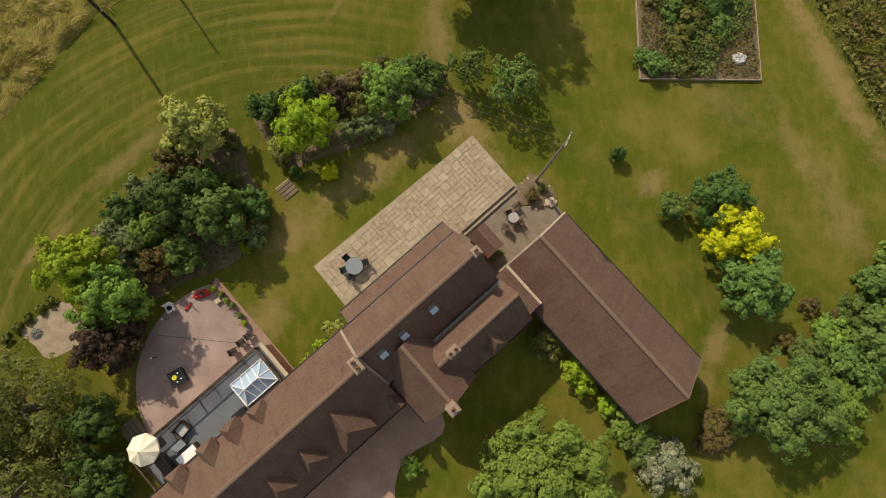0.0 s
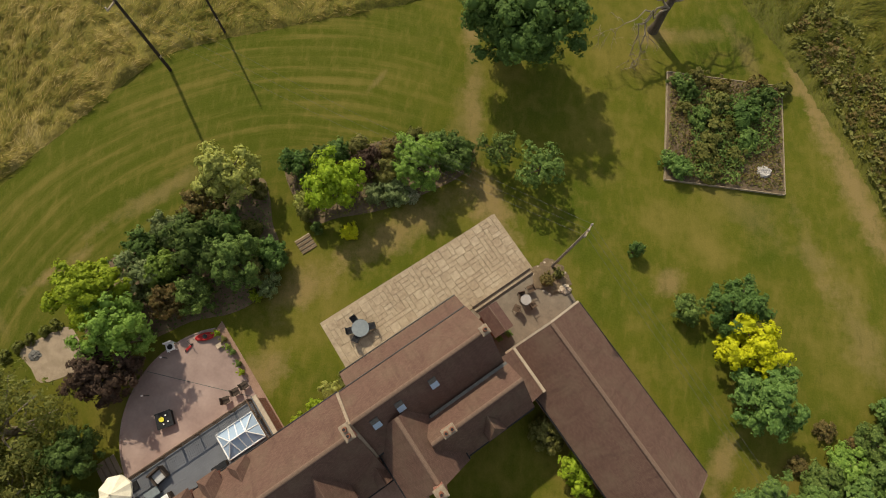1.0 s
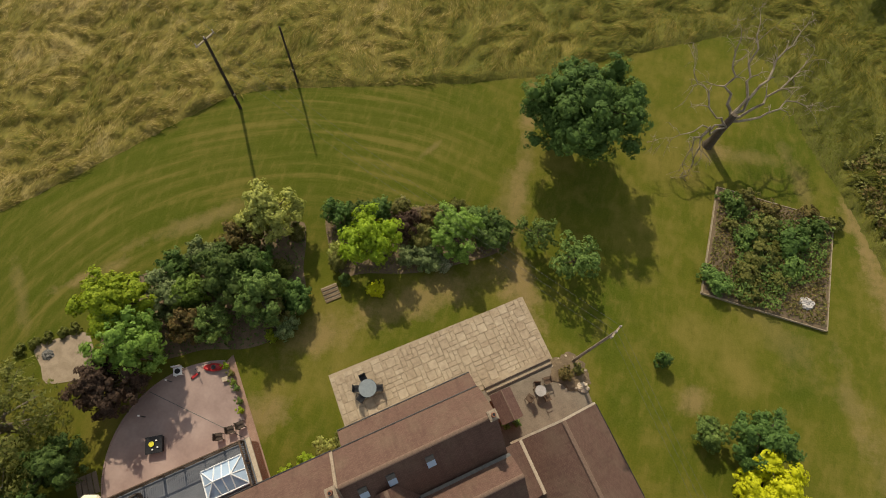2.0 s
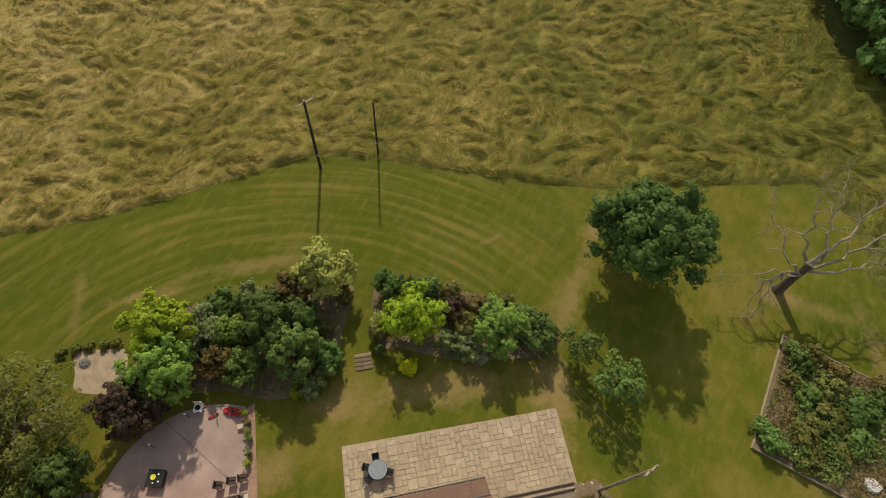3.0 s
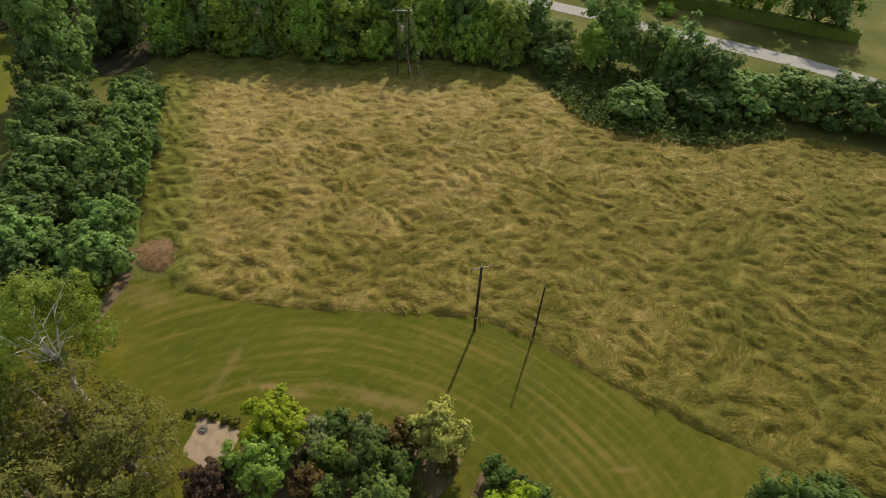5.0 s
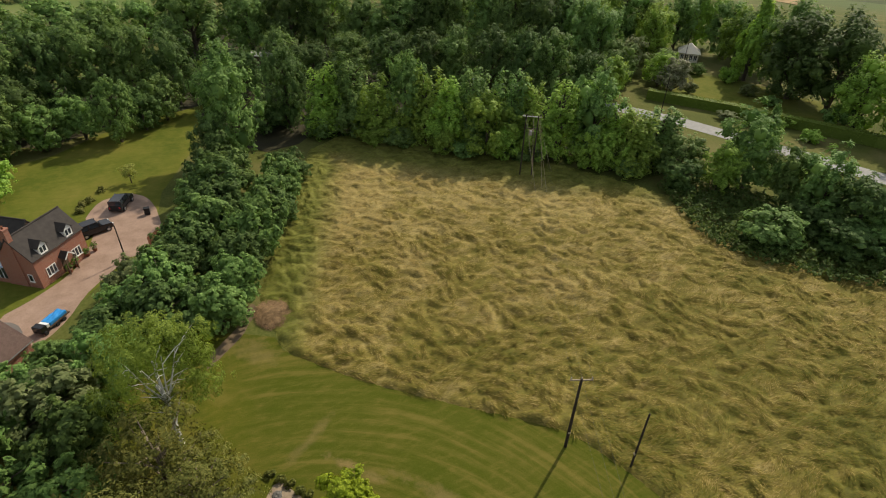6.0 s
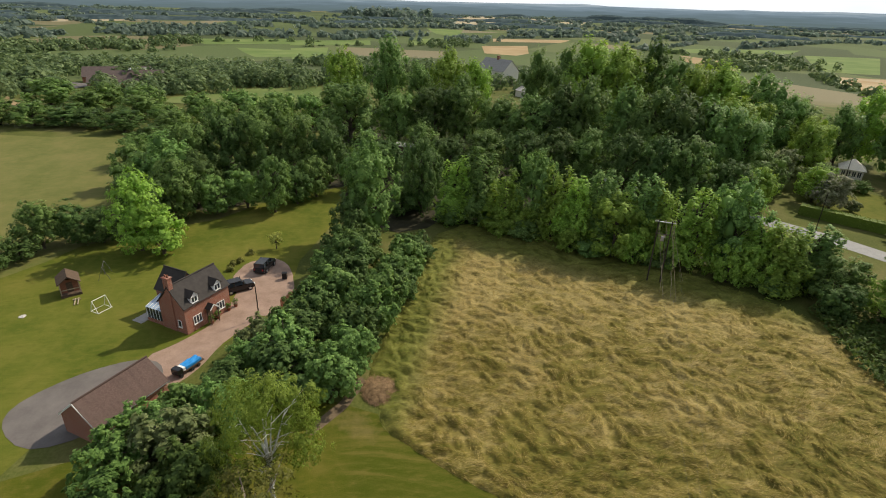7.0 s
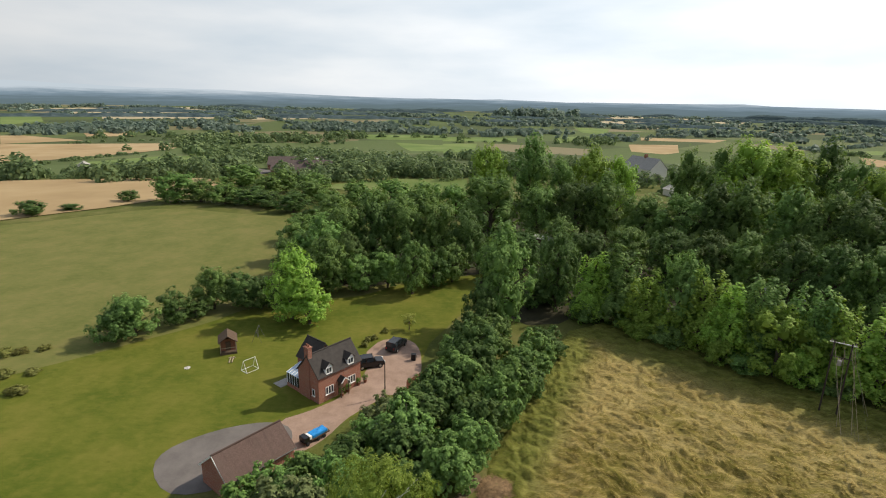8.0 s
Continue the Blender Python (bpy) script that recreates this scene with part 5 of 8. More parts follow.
# link between back range and barn
part("roof_slope", slab([(0.3, -2.0, 4.3), (0.3, -5.4, 4.3), (1.55, -5.4, 3.3), (1.55, -2.0, 3.3)], 0.12), "roof_tiles", house)
part("wall", with_uv(box(0.2, 1.4, -5.25, -2.15, 0, 3.2)), "brick_wall", house)
part("verge", slab([(1.42, -2.0, 3.47), (1.42, -5.45, 3.47), (1.62, -5.45, 3.34), (1.62, -2.0, 3.34)], 0.08), "verge", house, "pale mortar verge")
for e in (0.95, 7.35):                    # pale verge along the barn's gable towards the yard
    part("verge", slab([(4.1, -2.02, 5.53), (4.1, -1.88, 5.53), (e, -1.88, 2.63), (e, -2.02, 2.63)], 0.12), "verge", house)
for e in (0.95, 7.35):
    part("verge", slab([(4.1, -15.86, 5.52), (4.1, -15.78, 5.52), (e, -15.78, 2.62), (e, -15.86, 2.62)], 0.12), "ridge_clay", house)
part("barn_door", box(3.0, 5.2, -15.72, -15.62, 0.02, 2.4), "sleeper", house, "dark boarded barn door")
# entrance porch beside the yard
p = part("porch_wall", with_uv(box(1.2, 2.4, -0.5, 1.1, 0, 2.3)), "brick_wall", house)
for s in (-1, 1):
    part("porch_slope", slab([(1.8, -0.75, 2.95), (1.8, 1.35, 2.95), (1.8 + s * 0.78, 1.35, 2.35), (1.8 + s * 0.78, -0.75, 2.35)], 0.08), "red_tiles", p)
part("porch_ridge", tube([(1.8, -0.75, 2.97), (1.8, 1.35, 2.97)], 0.05, 6), "ridge_clay", p)
# parapet across the roof where the two ranges meet
for e, z in ((2.1, 5.15), (-2.55, 4.65)):
    part("parapet", slab([(-9.68, 0.0, 7.66), (-9.5, 0.0, 7.66), (-9.5, e, z), (-9.68, e, z)], 0.35), "mortar", house, "pale mortared parapet")


def stack(u, v, z0, z1, w, d, pots, label="brick chimney with clay pots"):
    c = part("chimney", with_uv(box(u - w / 2, u + w / 2, v - d / 2, v + d / 2, z0, z1)), "brick_wall", house, label)
    part("chimney_band", box(u - w / 2 - 0.06, u + w / 2 + 0.06, v - d / 2 - 0.06, v + d / 2 + 0.06, z1, z1 + 0.12, 0.02), "mortar", c)
    part("flaunching", box(u - w / 2, u + w / 2, v - d / 2, v + d / 2, z1 + 0.12, z1 + 0.2, 0.03), "mortar", c)
    for i in range(pots):
        x = u if pots == 1 or d > w else u + (i - (pots - 1) / 2) * 0.42
        y = v if pots == 1 or d <= w else v + (i - (pots - 1) / 2) * 0.42
        pot = part("chimney_pot", tube([(x, y, z1 + 0.15), (x, y, z1 + 0.55)], [0.15, 0.12], 12), "terracotta", c)
        # black disc drawn for the darkness inside the open pot
        part("flue", tube([(x, y, z1 + 0.545), (x, y, z1 + 0.556)], 0.085, 10), "black_metal", pot)


stack(-0.1, 0.0, 6.5, 7.9, 0.45, 0.5, 1)
stack(-9.85, -0.3, 6.0, 8.0, 0.5, 0.9, 2)
stack(-5.1, -3.55, 5.4, 7.2, 0.75, 0.45, 2)
stack(-7.3, -5.95, 4.0, 7.9, 0.6, 0.6, 1, "square chimney at the gable")


def skylight(u, v):
    """A roof window on the upper range's back slope."""
    z = 7.5 + v * 1.2
    dz = 1.2 * 0.30
    f = part("skylight", slab([(u - 0.26, v - 0.30, z - dz + 0.10), (u + 0.26, v - 0.30, z - dz + 0.10), (u + 0.26, v + 0.30, z + dz + 0.10), (u - 0.26, v + 0.30, z + dz + 0.10)], 0.12), "lead", house, "grey-framed roof window")
    part("pane", slab([(u - 0.26, v - 0.28, z - dz * 0.78 + 0.108), (u + 0.26, v - 0.28, z - dz * 0.78 + 0.108), (u + 0.26, v + 0.28, z + dz * 0.78 + 0.108), (u - 0.26, v + 0.28, z + dz * 0.78 + 0.108)], 0.01), "glass_sky_tint", f)


for u in (-4.3, -6.7, -8.4):
    skylight(u, -0.85)


def dormer(u, front, back, zr, ze, w, hip, base, label="tiled dormer on the roof"):
    """A small gabled or hipped roof standing out of the slope, from front to back in v."""
    d = 1 if front > back else -1
    body = part("dormer", with_uv(box(u - w / 2 + 0.1, u + w / 2 - 0.1, min(front - d * 0.15, back), max(front - d * 0.15, back), base, ze + 0.02)), "brick_wall", house, label)
    tip = front - d * (w * 0.42 if hip else 0.0)
    for s in (-1, 1):
        part("dormer_slope", slab([(u, tip, zr), (u, back, zr), (u + s * w / 2, back + d * 0.5, ze), (u + s * w / 2, front, ze)], 0.08), "roof_tiles", body)
    if hip:
        part("dormer_hip", slab([(u, tip, zr), (u + 0.02, tip, zr), (u + w / 2, front, ze), (u - w / 2, front, ze)], 0.08), "roof_tiles", body)
    else:
        bm = bmesh.new()
        vs = [bm.verts.new((x, front - d * 0.14 + y, z)) for y in (0, -d * 0.1) for x, z in ((u - w / 2 + 0.12, ze), (u + w / 2 - 0.12, ze), (u, zr - 0.12))]
        for f in ((0, 1, 2), (5, 4, 3), (0, 3, 4, 1), (1, 4, 5, 2), (2, 5, 3, 0)):
            bm.faces.new([vs[i] for i in f])
        bmesh.ops.recalc_face_normals(bm, faces=list(bm.faces))
        part("gablet", with_uv(bm), "brick_wall", body)
    part("dormer_window", box(u - w * 0.3, u + w * 0.3, front - d * 0.15 - 0.02, front - d * 0.15 + 0.03, max(base + 0.1, ze - 1.6), ze - 0.12), "glass", body)


for u, front in ((-16.8, 2.2), (-18.7, 2.5), (-20.6, 2.5), (-23.0, 2.5)):
    dormer(u, front, 0.9, 5.5, 4.6, 1.35, True, 3.05, "tiled dormer with doors onto the deck")
dormer(-13.1, -4.0, -1.1, 6.3, 4.5, 2.5, True, 3.0)
dormer(-16.1, -3.4, -1.6, 5.8, 4.6, 1.5, True, 3.3)
dormer(-18.6, -3.4, -1.6, 5.8, 4.6, 1.5, True, 3.3)
dormer(-21.4, -3.4, -1.6, 5.8, 4.6, 1.5, True, 3.3)
dormer(-2.7, -5.75, -4.3, 5.55, 4.5, 1.35, True, 3.5)
dormer(-10.1, -4.2, -2.6, 4.4, 3.7, 1.1, False, 0.3)

# ---- flat-roofed extension with the deck ----
part("extension_wall", with_uv(box(-24.9, -14.6, 2.0, 5.1, 0, 2.9)), "brick_wall", house)
deck = part("deck_edge", box(-24.98, -14.52, 1.95, 5.18, 2.9, 3.0), "lead", house, "grey edged flat roof under the deck")
for i in range(21):
    part("deck_board", box(-24.9, -14.6, 2.02 + i * 0.148, 2.165 + i * 0.148, 3.0, 3.028), "deck", deck)
rail = empty("balustrade", house.matrix_world @ pose(0, 0, 3.03), "dark timber balustrade round the deck", "balustrade")


def rail_run(a, b, n):
    a, b = Vector(a), Vector(b)
    for i in range(n + 1):
        p = a.lerp(b, i / n)
        part("post", box(p.x - 0.045, p.x + 0.045, p.y - 0.045, p.y + 0.045, 0, 1.08), "sleeper", rail)
    for z in (0.12, 1.05):
        part("rail", tube([(*a.xy, z), (*b.xy, z)], 0.04 if z < 1 else 0.055, 6), "sleeper", rail)
    k = int((b - a).length / 0.13)
    bm = bmesh.new()
    for i in range(1, k):
        p = a.lerp(b, i / k)
        add_box(bm, p.x - 0.014, p.x + 0.014, p.y - 0.014, p.y + 0.014, 0.12, 1.04)
    tagged(part("balusters", bm, "sleeper", rail), kind="stuff")


rail_run((-24.8, 5.05, 0), (-14.7, 5.05, 0), 8)
rail_run((-14.7, 5.05, 0), (-14.7, 2.3, 0), 2)
rail_run((-24.8, 5.05, 0), (-24.8, 2.3, 0), 2)
part("coping", box(-14.58, -14.3, 2.1, 5.2, 2.88, 3.06, 0.02), "verge", house, "pale coping along the extension's end")


def lantern(u0, u1, v0, v1, z):
    """A white roof lantern: kerb, hipped bars and glass."""
    ln = empty("roof_lantern", house.matrix_world @ pose(0, 0, z), "white roof lantern with glass slopes", "roof lantern")
    part("kerb", box(u0, u1, v0, v1, 0, 0.28, 0.02), "white_paint", ln)
    m = (v0 + v1) / 2
    r0, r1, top, low = u0 + (v1 - v0) * 0.42, u1 - (v1 - v0) * 0.42, 0.95, 0.3
    for a, b, c, d in (((u0, v0), (u1, v0), (r1, m), (r0, m)), ((u1, v1), (u0, v1), (r0, m), (r1, m))):
        part("glass_slope", slab([(*a, low), (*b, low), (*c, top), (*d, top)], 0.02), "glass_sky_tint", ln)
    for e, r in ((u0, r0), (u1, r1)):
        part("glass_slope", slab([(e, v0, low), (e, v1, low), (r, m + 0.01, top), (r, m - 0.01, top)], 0.02), "glass_sky_tint", ln)
    bars = [((r0, m), (r1, m), top, top)] + [((u, v), (r, m), low, top) for u, r in ((u0, r0), (u1, r1)) for v in (v0, v1)]
    for t in (0.0, 0.5, 1.0):
        for v in (v0, v1):
            bars.append(((u0 + (u1 - u0) * (0.33 + 0.34 * t), v), (r0 + (r1 - r0) * t, m), low, top))
    for u, r in ((u0, r0), (u1, r1)):
        bars.append(((u, m), (r, m), low, top))
    for a, b, za, zb in bars:
        part("bar", tube([(*a, za + 0.02), (*b, zb + 0.02)], 0.04, 6), "white_paint", ln)
    for a, b in (((u0, v0), (u1, v0)), ((u1, v0), (u1, v1)), ((u1, v1), (u0, v1)), ((u0, v1), (u0, v0))):
        part("rim", tube([(*a, low), (*b, low)], 0.055, 6), "white_paint", ln)


lantern(-17.55, -14.95, 2.55, 4.35, 3.03)

# deck furniture
DK = house.matrix_world


def sofa(u, v, turn, w, seat_mat, label, cat):
    s = empty(cat.replace(" ", "_"), DK @ pose(u, v, 3.03, 0, 0, turn), label, cat)
    part("base", box(-w / 2, w / 2, -0.4, 0.4, 0.06, 0.32, 0.03), "dark_rattan", s)
    part("backrest", box(-w / 2, w / 2, 0.28, 0.42, 0.3, 0.78, 0.04), "dark_rattan", s)
    for x in (-w / 2, w / 2 - 0.12):
        part("armrest", box(x, x + 0.12, -0.4, 0.28, 0.3, 0.58, 0.03), "dark_rattan", s)
    part("cushion", box(-w / 2 + 0.13, w / 2 - 0.13, -0.38, 0.27, 0.32, 0.46, 0.05), seat_mat, s, "pale seat cushion")


sofa(-21.6, 4.25, 10, 0.9, "grey_cloth", "rattan armchair with grey cushion on the deck", "armchair")
sofa(-22.3, 2.65, 180, 1.7, "white_paint", "rattan sofa with white cushion on the deck", "sofa")
sofa(-23.8, 3.2, 270, 1.5, "dark_rattan", "dark rattan sofa under the parasol", "sofa")
tb = empty("coffee_table", DK @ pose(-22.4, 3.55, 3.03, 0, 0, 0), "low dark rattan table on the deck", "table")
part("tabletop", box(-0.45, 0.45, -0.25, 0.25, 0.34, 0.4, 0.015), "grey_glass_top", tb)
for x in (-0.38, 0.38):
    for y in (-0.2, 0.2):
        part("leg", box(x - 0.04, x + 0.04, y - 0.04, y + 0.04, 0, 0.34), "dark_rattan", tb)
bx = empty("storage_box", DK @ pose(-18.2, 2.5, 3.03), "dark storage box against the dormers", "storage box")
part("body", box(-0.45, 0.45, -0.14, 0.2, 0, 0.55, 0.02), "dark_rattan", bx)
part("lid", box(-0.48, 0.48, -0.17, 0.23, 0.55, 0.6, 0.015), "black_metal", bx)
um = empty("parasol", DK @ pose(-23.35, 4.6, 3.03), "large cream cloth parasol on the deck", "parasol")
part("base_plate", box(-0.35, 0.35, -0.32, 0.25, 0, 0.07, 0.02), "black_metal", um)
part("pole", tube([(0, 0, 0.05), (0, 0, 2.55)], 0.03, 8), "timber", um)
bm = bmesh.new()
tip = bm.verts.new((0, 0, 2.62))
ring = [bm.verts.new((1.0 * (0.93 if i % 2 else 1) * math.cos(math.pi * i / 8), 1.0 * (0.93 if i % 2 else 1) * math.sin(math.pi * i / 8), 2.08 - (0.07 if i % 2 else 0))) for i in range(16)]
mid = [bm.verts.new((0.5 * (0.93 if i % 2 else 1) * math.cos(math.pi * i / 8), 0.5 * (0.93 if i % 2 else 1) * math.sin(math.pi * i / 8), 2.37 - (0.03 if i % 2 else 0))) for i in range(16)]
fall = [bm.verts.new((1.02 * (0.93 if i % 2 else 1) * math.cos(math.pi * i / 8), 1.02 * (0.93 if i % 2 else 1) * math.sin(math.pi * i / 8), 1.94 - (0.05 if i % 2 else 0))) for i in range(16)]
for i in range(16):
    j = (i + 1) % 16
    bm.faces.new((tip, mid[i], mid[j])), bm.faces.new((mid[i], ring[i], ring[j], mid[j])), bm.faces.new((ring[i], fall[i], fall[j], ring[j]))
part("canopy", bm, "cream_cloth", um)
for i in range(8):
    a = math.pi * i / 4
    part("rib", tube([(0, 0, 2.55), (1.0 * math.cos(a), 1.0 * math.sin(a), 2.04)], 0.012, 5), "timber", um)
part("finial", tube([(0, 0, 2.55), (0, 0, 2.7)], 0.035, 8), "timber", um)

# ---- the neighbouring plot ----
sheet("neighbour_lawn", [(-40, -34), (-44, -33), (-52, -24), (-70, -13), (-84, -12.5), (-100, -8), (-124, -6), (-118, -16), (-112, -24), (-104, -30), (-96, -44), (-88, -56), (-75, -66), (-64, -78),
                         (-40, -64)], "bright_grass", "neighbour's bright green lawn", "lawn", 0.03)
sheet("pasture", rounded([(-58, -78), (-76, -60), (-92, -50), (-114, -48), (-135, -52), (-168, -60), (-174, -98), (-176, -124), (-150, -145), (-134, -158), (-90, -170), (-55, -120)], 3), "pasture_grass",
      "grazed pasture on the brow of the hill", "pasture", 0.05, 2)
sheet("drive", rounded([(-55.4, -20.8), (-60.5, -19.2), (-66, -16.0), (-72, -12.8), (-79, -13.0), (-84.4, -15.8), (-84.0, -20.4), (-79, -21.8), (-73.5, -20.4), (-66.0, -21.4), (-61.0, -24.8), (-57.8, -27.4),
                        (-52.5, -23.4)], 3), "gravel", "pinkish gravel drive before the cottage", "drive", 0.045)
sheet("parking_place", rounded([(-82, -14), (-73, -12), (-68, -13), (-66, -17), (-64, -19), (-72, -20), (-79, -22), (-84, -20), (-85, -17)], 3), "gravel", "pinkish gravel parking place beside the cottage", "drive", 0.056)
sheet("turning_area", rounded([(-57.8, -28.5), (-55.5, -33.6), (-51, -37.6), (-47.2, -37.2), (-44, -33.0), (-46, -28), (-52, -24.4), (-56.5, -25.2)], 3), "tarmac", "grey tarmac turning area by the garage", "drive", 0.05)


def cottage():
    c = empty("cottage", pose(-62.8, -24.0, 0, 0, 0, 148.2), "red brick cottage with dark slate roof and dormers", "house")
    gable_block(c, 0, 7.4, 0, 4.4, 2.2, 6.5, 3.95, 3.95, "dark_slate")
    gable_block(c, 4.3, 8.2, 2.6, 6.6, 4.6, 6.0, 3.6, 3.6, "dark_slate", "y")
    for x in (1.8, 5.6):                  # dormers that break the eave
        d = part("dormer", prism([(x - 0.6, 0.0), (x + 0.6, 0.0), (x + 0.6, 1.3), (x - 0.6, 1.3)], 3.9, 4.95), "white_paint", c, "white gabled dormer")
        for sx in (-1, 1):
            part("dormer_roof", slab([(x, -0.2, 5.62), (x, 1.75, 5.62), (x + sx * 0.82, 1.75, 4.86), (x + sx * 0.82, -0.2, 4.86)], 0.09), "dark_slate", d)
        g = bmesh.new()
        vs = [g.verts.new(p) for p in ((x - 0.62, -0.02, 4.95), (x + 0.62, -0.02, 4.95), (x, -0.02, 5.5), (x - 0.62, 0.3, 4.95), (x + 0.62, 0.3, 4.95), (x, 0.3, 5.5))]
        for f in ((0, 1, 2), (5, 4, 3), (0, 3, 4, 1), (1, 4, 5, 2), (2, 5, 3, 0)):
            g.faces.new([vs[i] for i in f])
        part("gablet", g, "white_paint", d)
        casement(c, x, 0.0, 4.0, 0.95, 0.85)
    for x in (1.8, 5.7):
        casement(c, x, 0.0, 0.95, 1.35, 1.15, lights=3)
    casement(c, 0.0, 1.1, 0.9, 0.6, 1.0, "y", -1, 1)
    ch = part("chimney", box(-0.12, 0.5, 1.8, 2.7, 0.1, 7.6), "brick_wall", c, "brick chimney on the gable")
    part("chimney_cap", box(-0.2, 0.58, 1.72, 2.78, 7.6, 7.75, 0.02), "brick_wall", ch)
    for y in (2.05, 2.45):
        part("chimney_pot", tube([(0.19, y, 7.72), (0.19, y, 8.1)], [0.13, 0.1], 10), "terracotta", ch)
    p = part("porch", slab([(3.75, -1.0, 2.95), (3.75, 0.05, 2.95), (3.05, 0.05, 2.3), (3.05, -1.0, 2.3)], 0.1), "dark_slate", c, "gabled porch with white bargeboards")
    part("porch_slope", slab([(3.75, -1.0, 2.95), (3.75, 0.05, 2.95), (4.45, 0.05, 2.3), (4.45, -1.0, 2.3)], 0.1), "dark_slate", p)
    for x in (3.1, 4.4):
        part("porch_post", box(x - 0.05, x + 0.05, -0.95, -0.85, 0, 2.3), "sleeper", p)
    for sx in (-1, 1):
        part("bargeboard", slab([(3.75, -1.06, 2.98), (3.75, -1.0, 2.98), (3.75 + sx * 0.74, -1.0, 2.28), (3.75 + sx * 0.74, -1.06, 2.28)], 0.14), "white_paint", p)
    part("door", box(3.3, 4.2, -0.05, 0.0, 0.02, 2.05), "sleeper", c, "dark wooden front door")
    # conservatory in the corner behind
    k = part("conservatory_base", box(0.1, 2.55, 4.44, 7.4, 0, 0.6), "brick_wall", c, "dwarf brick wall under the conservatory")
    for i in range(5):
        x = 0.12 + i * 0.59
        part("mullion", box(x - 0.03, x + 0.03, 7.3, 7.38, 0.6, 2.2), "white_paint", k)
    for i in range(6):
        y = 4.5 + i * 0.56
        part("mullion", box(0.12, 0.2, y - 0.03, y + 0.03, 0.6, 2.2), "white_paint", k)
        part("rafter", slab([(2.55, y - 0.035, 3.05), (2.55, y + 0.035, 3.05), (0.05, y + 0.035, 2.28), (0.05, y - 0.035, 2.28)], 0.09), "white_paint", k)
    part("glazing", box(0.15, 0.17, 4.46, 7.34, 0.6, 2.2), "glass", k)
    part("glazing", box(0.15, 2.5, 7.32, 7.34, 0.6, 2.2), "glass", k)
    part("roof_glazing", slab([(2.55, 4.44, 3.0), (2.55, 7.4, 3.0), (0.05, 7.4, 2.23), (0.05, 4.44, 2.23)], 0.03), "glass_sky_tint", k)
    part("paved_step", box(-0.9, 3.4, 7.5, 9.3, 0.03, 0.09), "slate_grey", c, "grey paving behind the cottage")


cottage()
garage = empty("garage", pose(-43.7, -26.4, 0, 0, 0, 149.5), "brick garage with brown tiled roof", "garage")
gable_block(garage, 0, 8.0, 0, 5.0, 2.5, 4.5, 2.35, 2.35, "garage_tiles")
part("bargeboard", slab([(-0.17, 2.5, 4.52), (-0.12, 2.5, 4.52), (-0.12, -0.28, 2.2), (-0.17, -0.28, 2.2)], 0.16), "white_paint", garage)
part("bargeboard", slab([(-0.17, 2.5, 4.52), (-0.12, 2.5, 4.52), (-0.12, 5.28, 2.2), (-0.17, 5.28, 2.2)], 0.16), "white_paint", garage)
part("gutter", tube([(-0.15, -0.3, 2.2), (8.15, -0.3, 2.2)], 0.06), "lead", garage)


def car(x, y, turn, paint, label):
    """A parked off-roader: body, glasshouse, wheels and lamps."""
    c = empty("car", pose(x, y, 0.05, 0, 0, turn), label, "car", "parked cars")
    side = [(-2.2, 0.35), (2.15, 0.35), (2.2, 0.75), (2.05, 1.02), (0.95, 1.12), (-2.15, 1.12), (-2.25, 0.9)]
    cabin = [(-2.12, 1.1), (0.95, 1.1), (0.35, 1.72), (-1.95, 1.76)]
    for name, prof, half, inset, mat in (("body", side, 0.92, 0.05, paint), ("glasshouse", cabin, 0.86, 0.14, "glass")):
        bm = bmesh.new()
        loops = []
        for yy, k in ((-half, 1), (half, 1)):
            loops.append([bm.verts.new((px, yy - math.copysign(inset * (pz > prof[0][1] + 0.4), yy), pz)) for px, pz in prof])
        n = len(prof)
        bm.faces.new(loops[0]), bm.faces.new(loops[1][::-1])
        for i in range(n):
            bm.faces.new((loops[0][i], loops[1][i], loops[1][(i + 1) % n], loops[0][(i + 1) % n]))
        bmesh.ops.recalc_face_normals(bm, faces=list(bm.faces))
        bmesh.ops.bevel(bm, geom=list(bm.edges), offset=0.06, segments=2, affect="EDGES")
        part(name, bm, mat, c)
    part("roof", box(-1.98, 0.4, -0.74, 0.74, 1.7, 1.8, 0.04), paint, c)
    for px in (-1.9, -0.75, 0.55):
        for yy in (-0.83, 0.83):
            part("pillar", box(px - 0.06, px + 0.06, yy - 0.05, yy + 0.05, 1.08, 1.74), paint, c)
    for px in (-1.4, 1.4):
        for yy in (-0.86, 0.86):
            w = part("wheel", tube([(px, yy - 0.12, 0.36), (px, yy + 0.12, 0.36)], 0.36, 18), "tyre", c)
            part("rim", tube([(px, yy - 0.13, 0.36), (px, yy + 0.13, 0.36)], 0.2, 12), "galvanised", w)
    for yy in (-0.68, 0.68):
        part("headlight", box(2.1, 2.22, yy - 0.18, yy + 0.18, 0.72, 0.9, 0.02), "white_paint", c)
        part("tail_light", box(-2.28, -2.2, yy - 0.1, yy + 0.1, 0.7, 1.0, 0.02), "red_plastic", c)


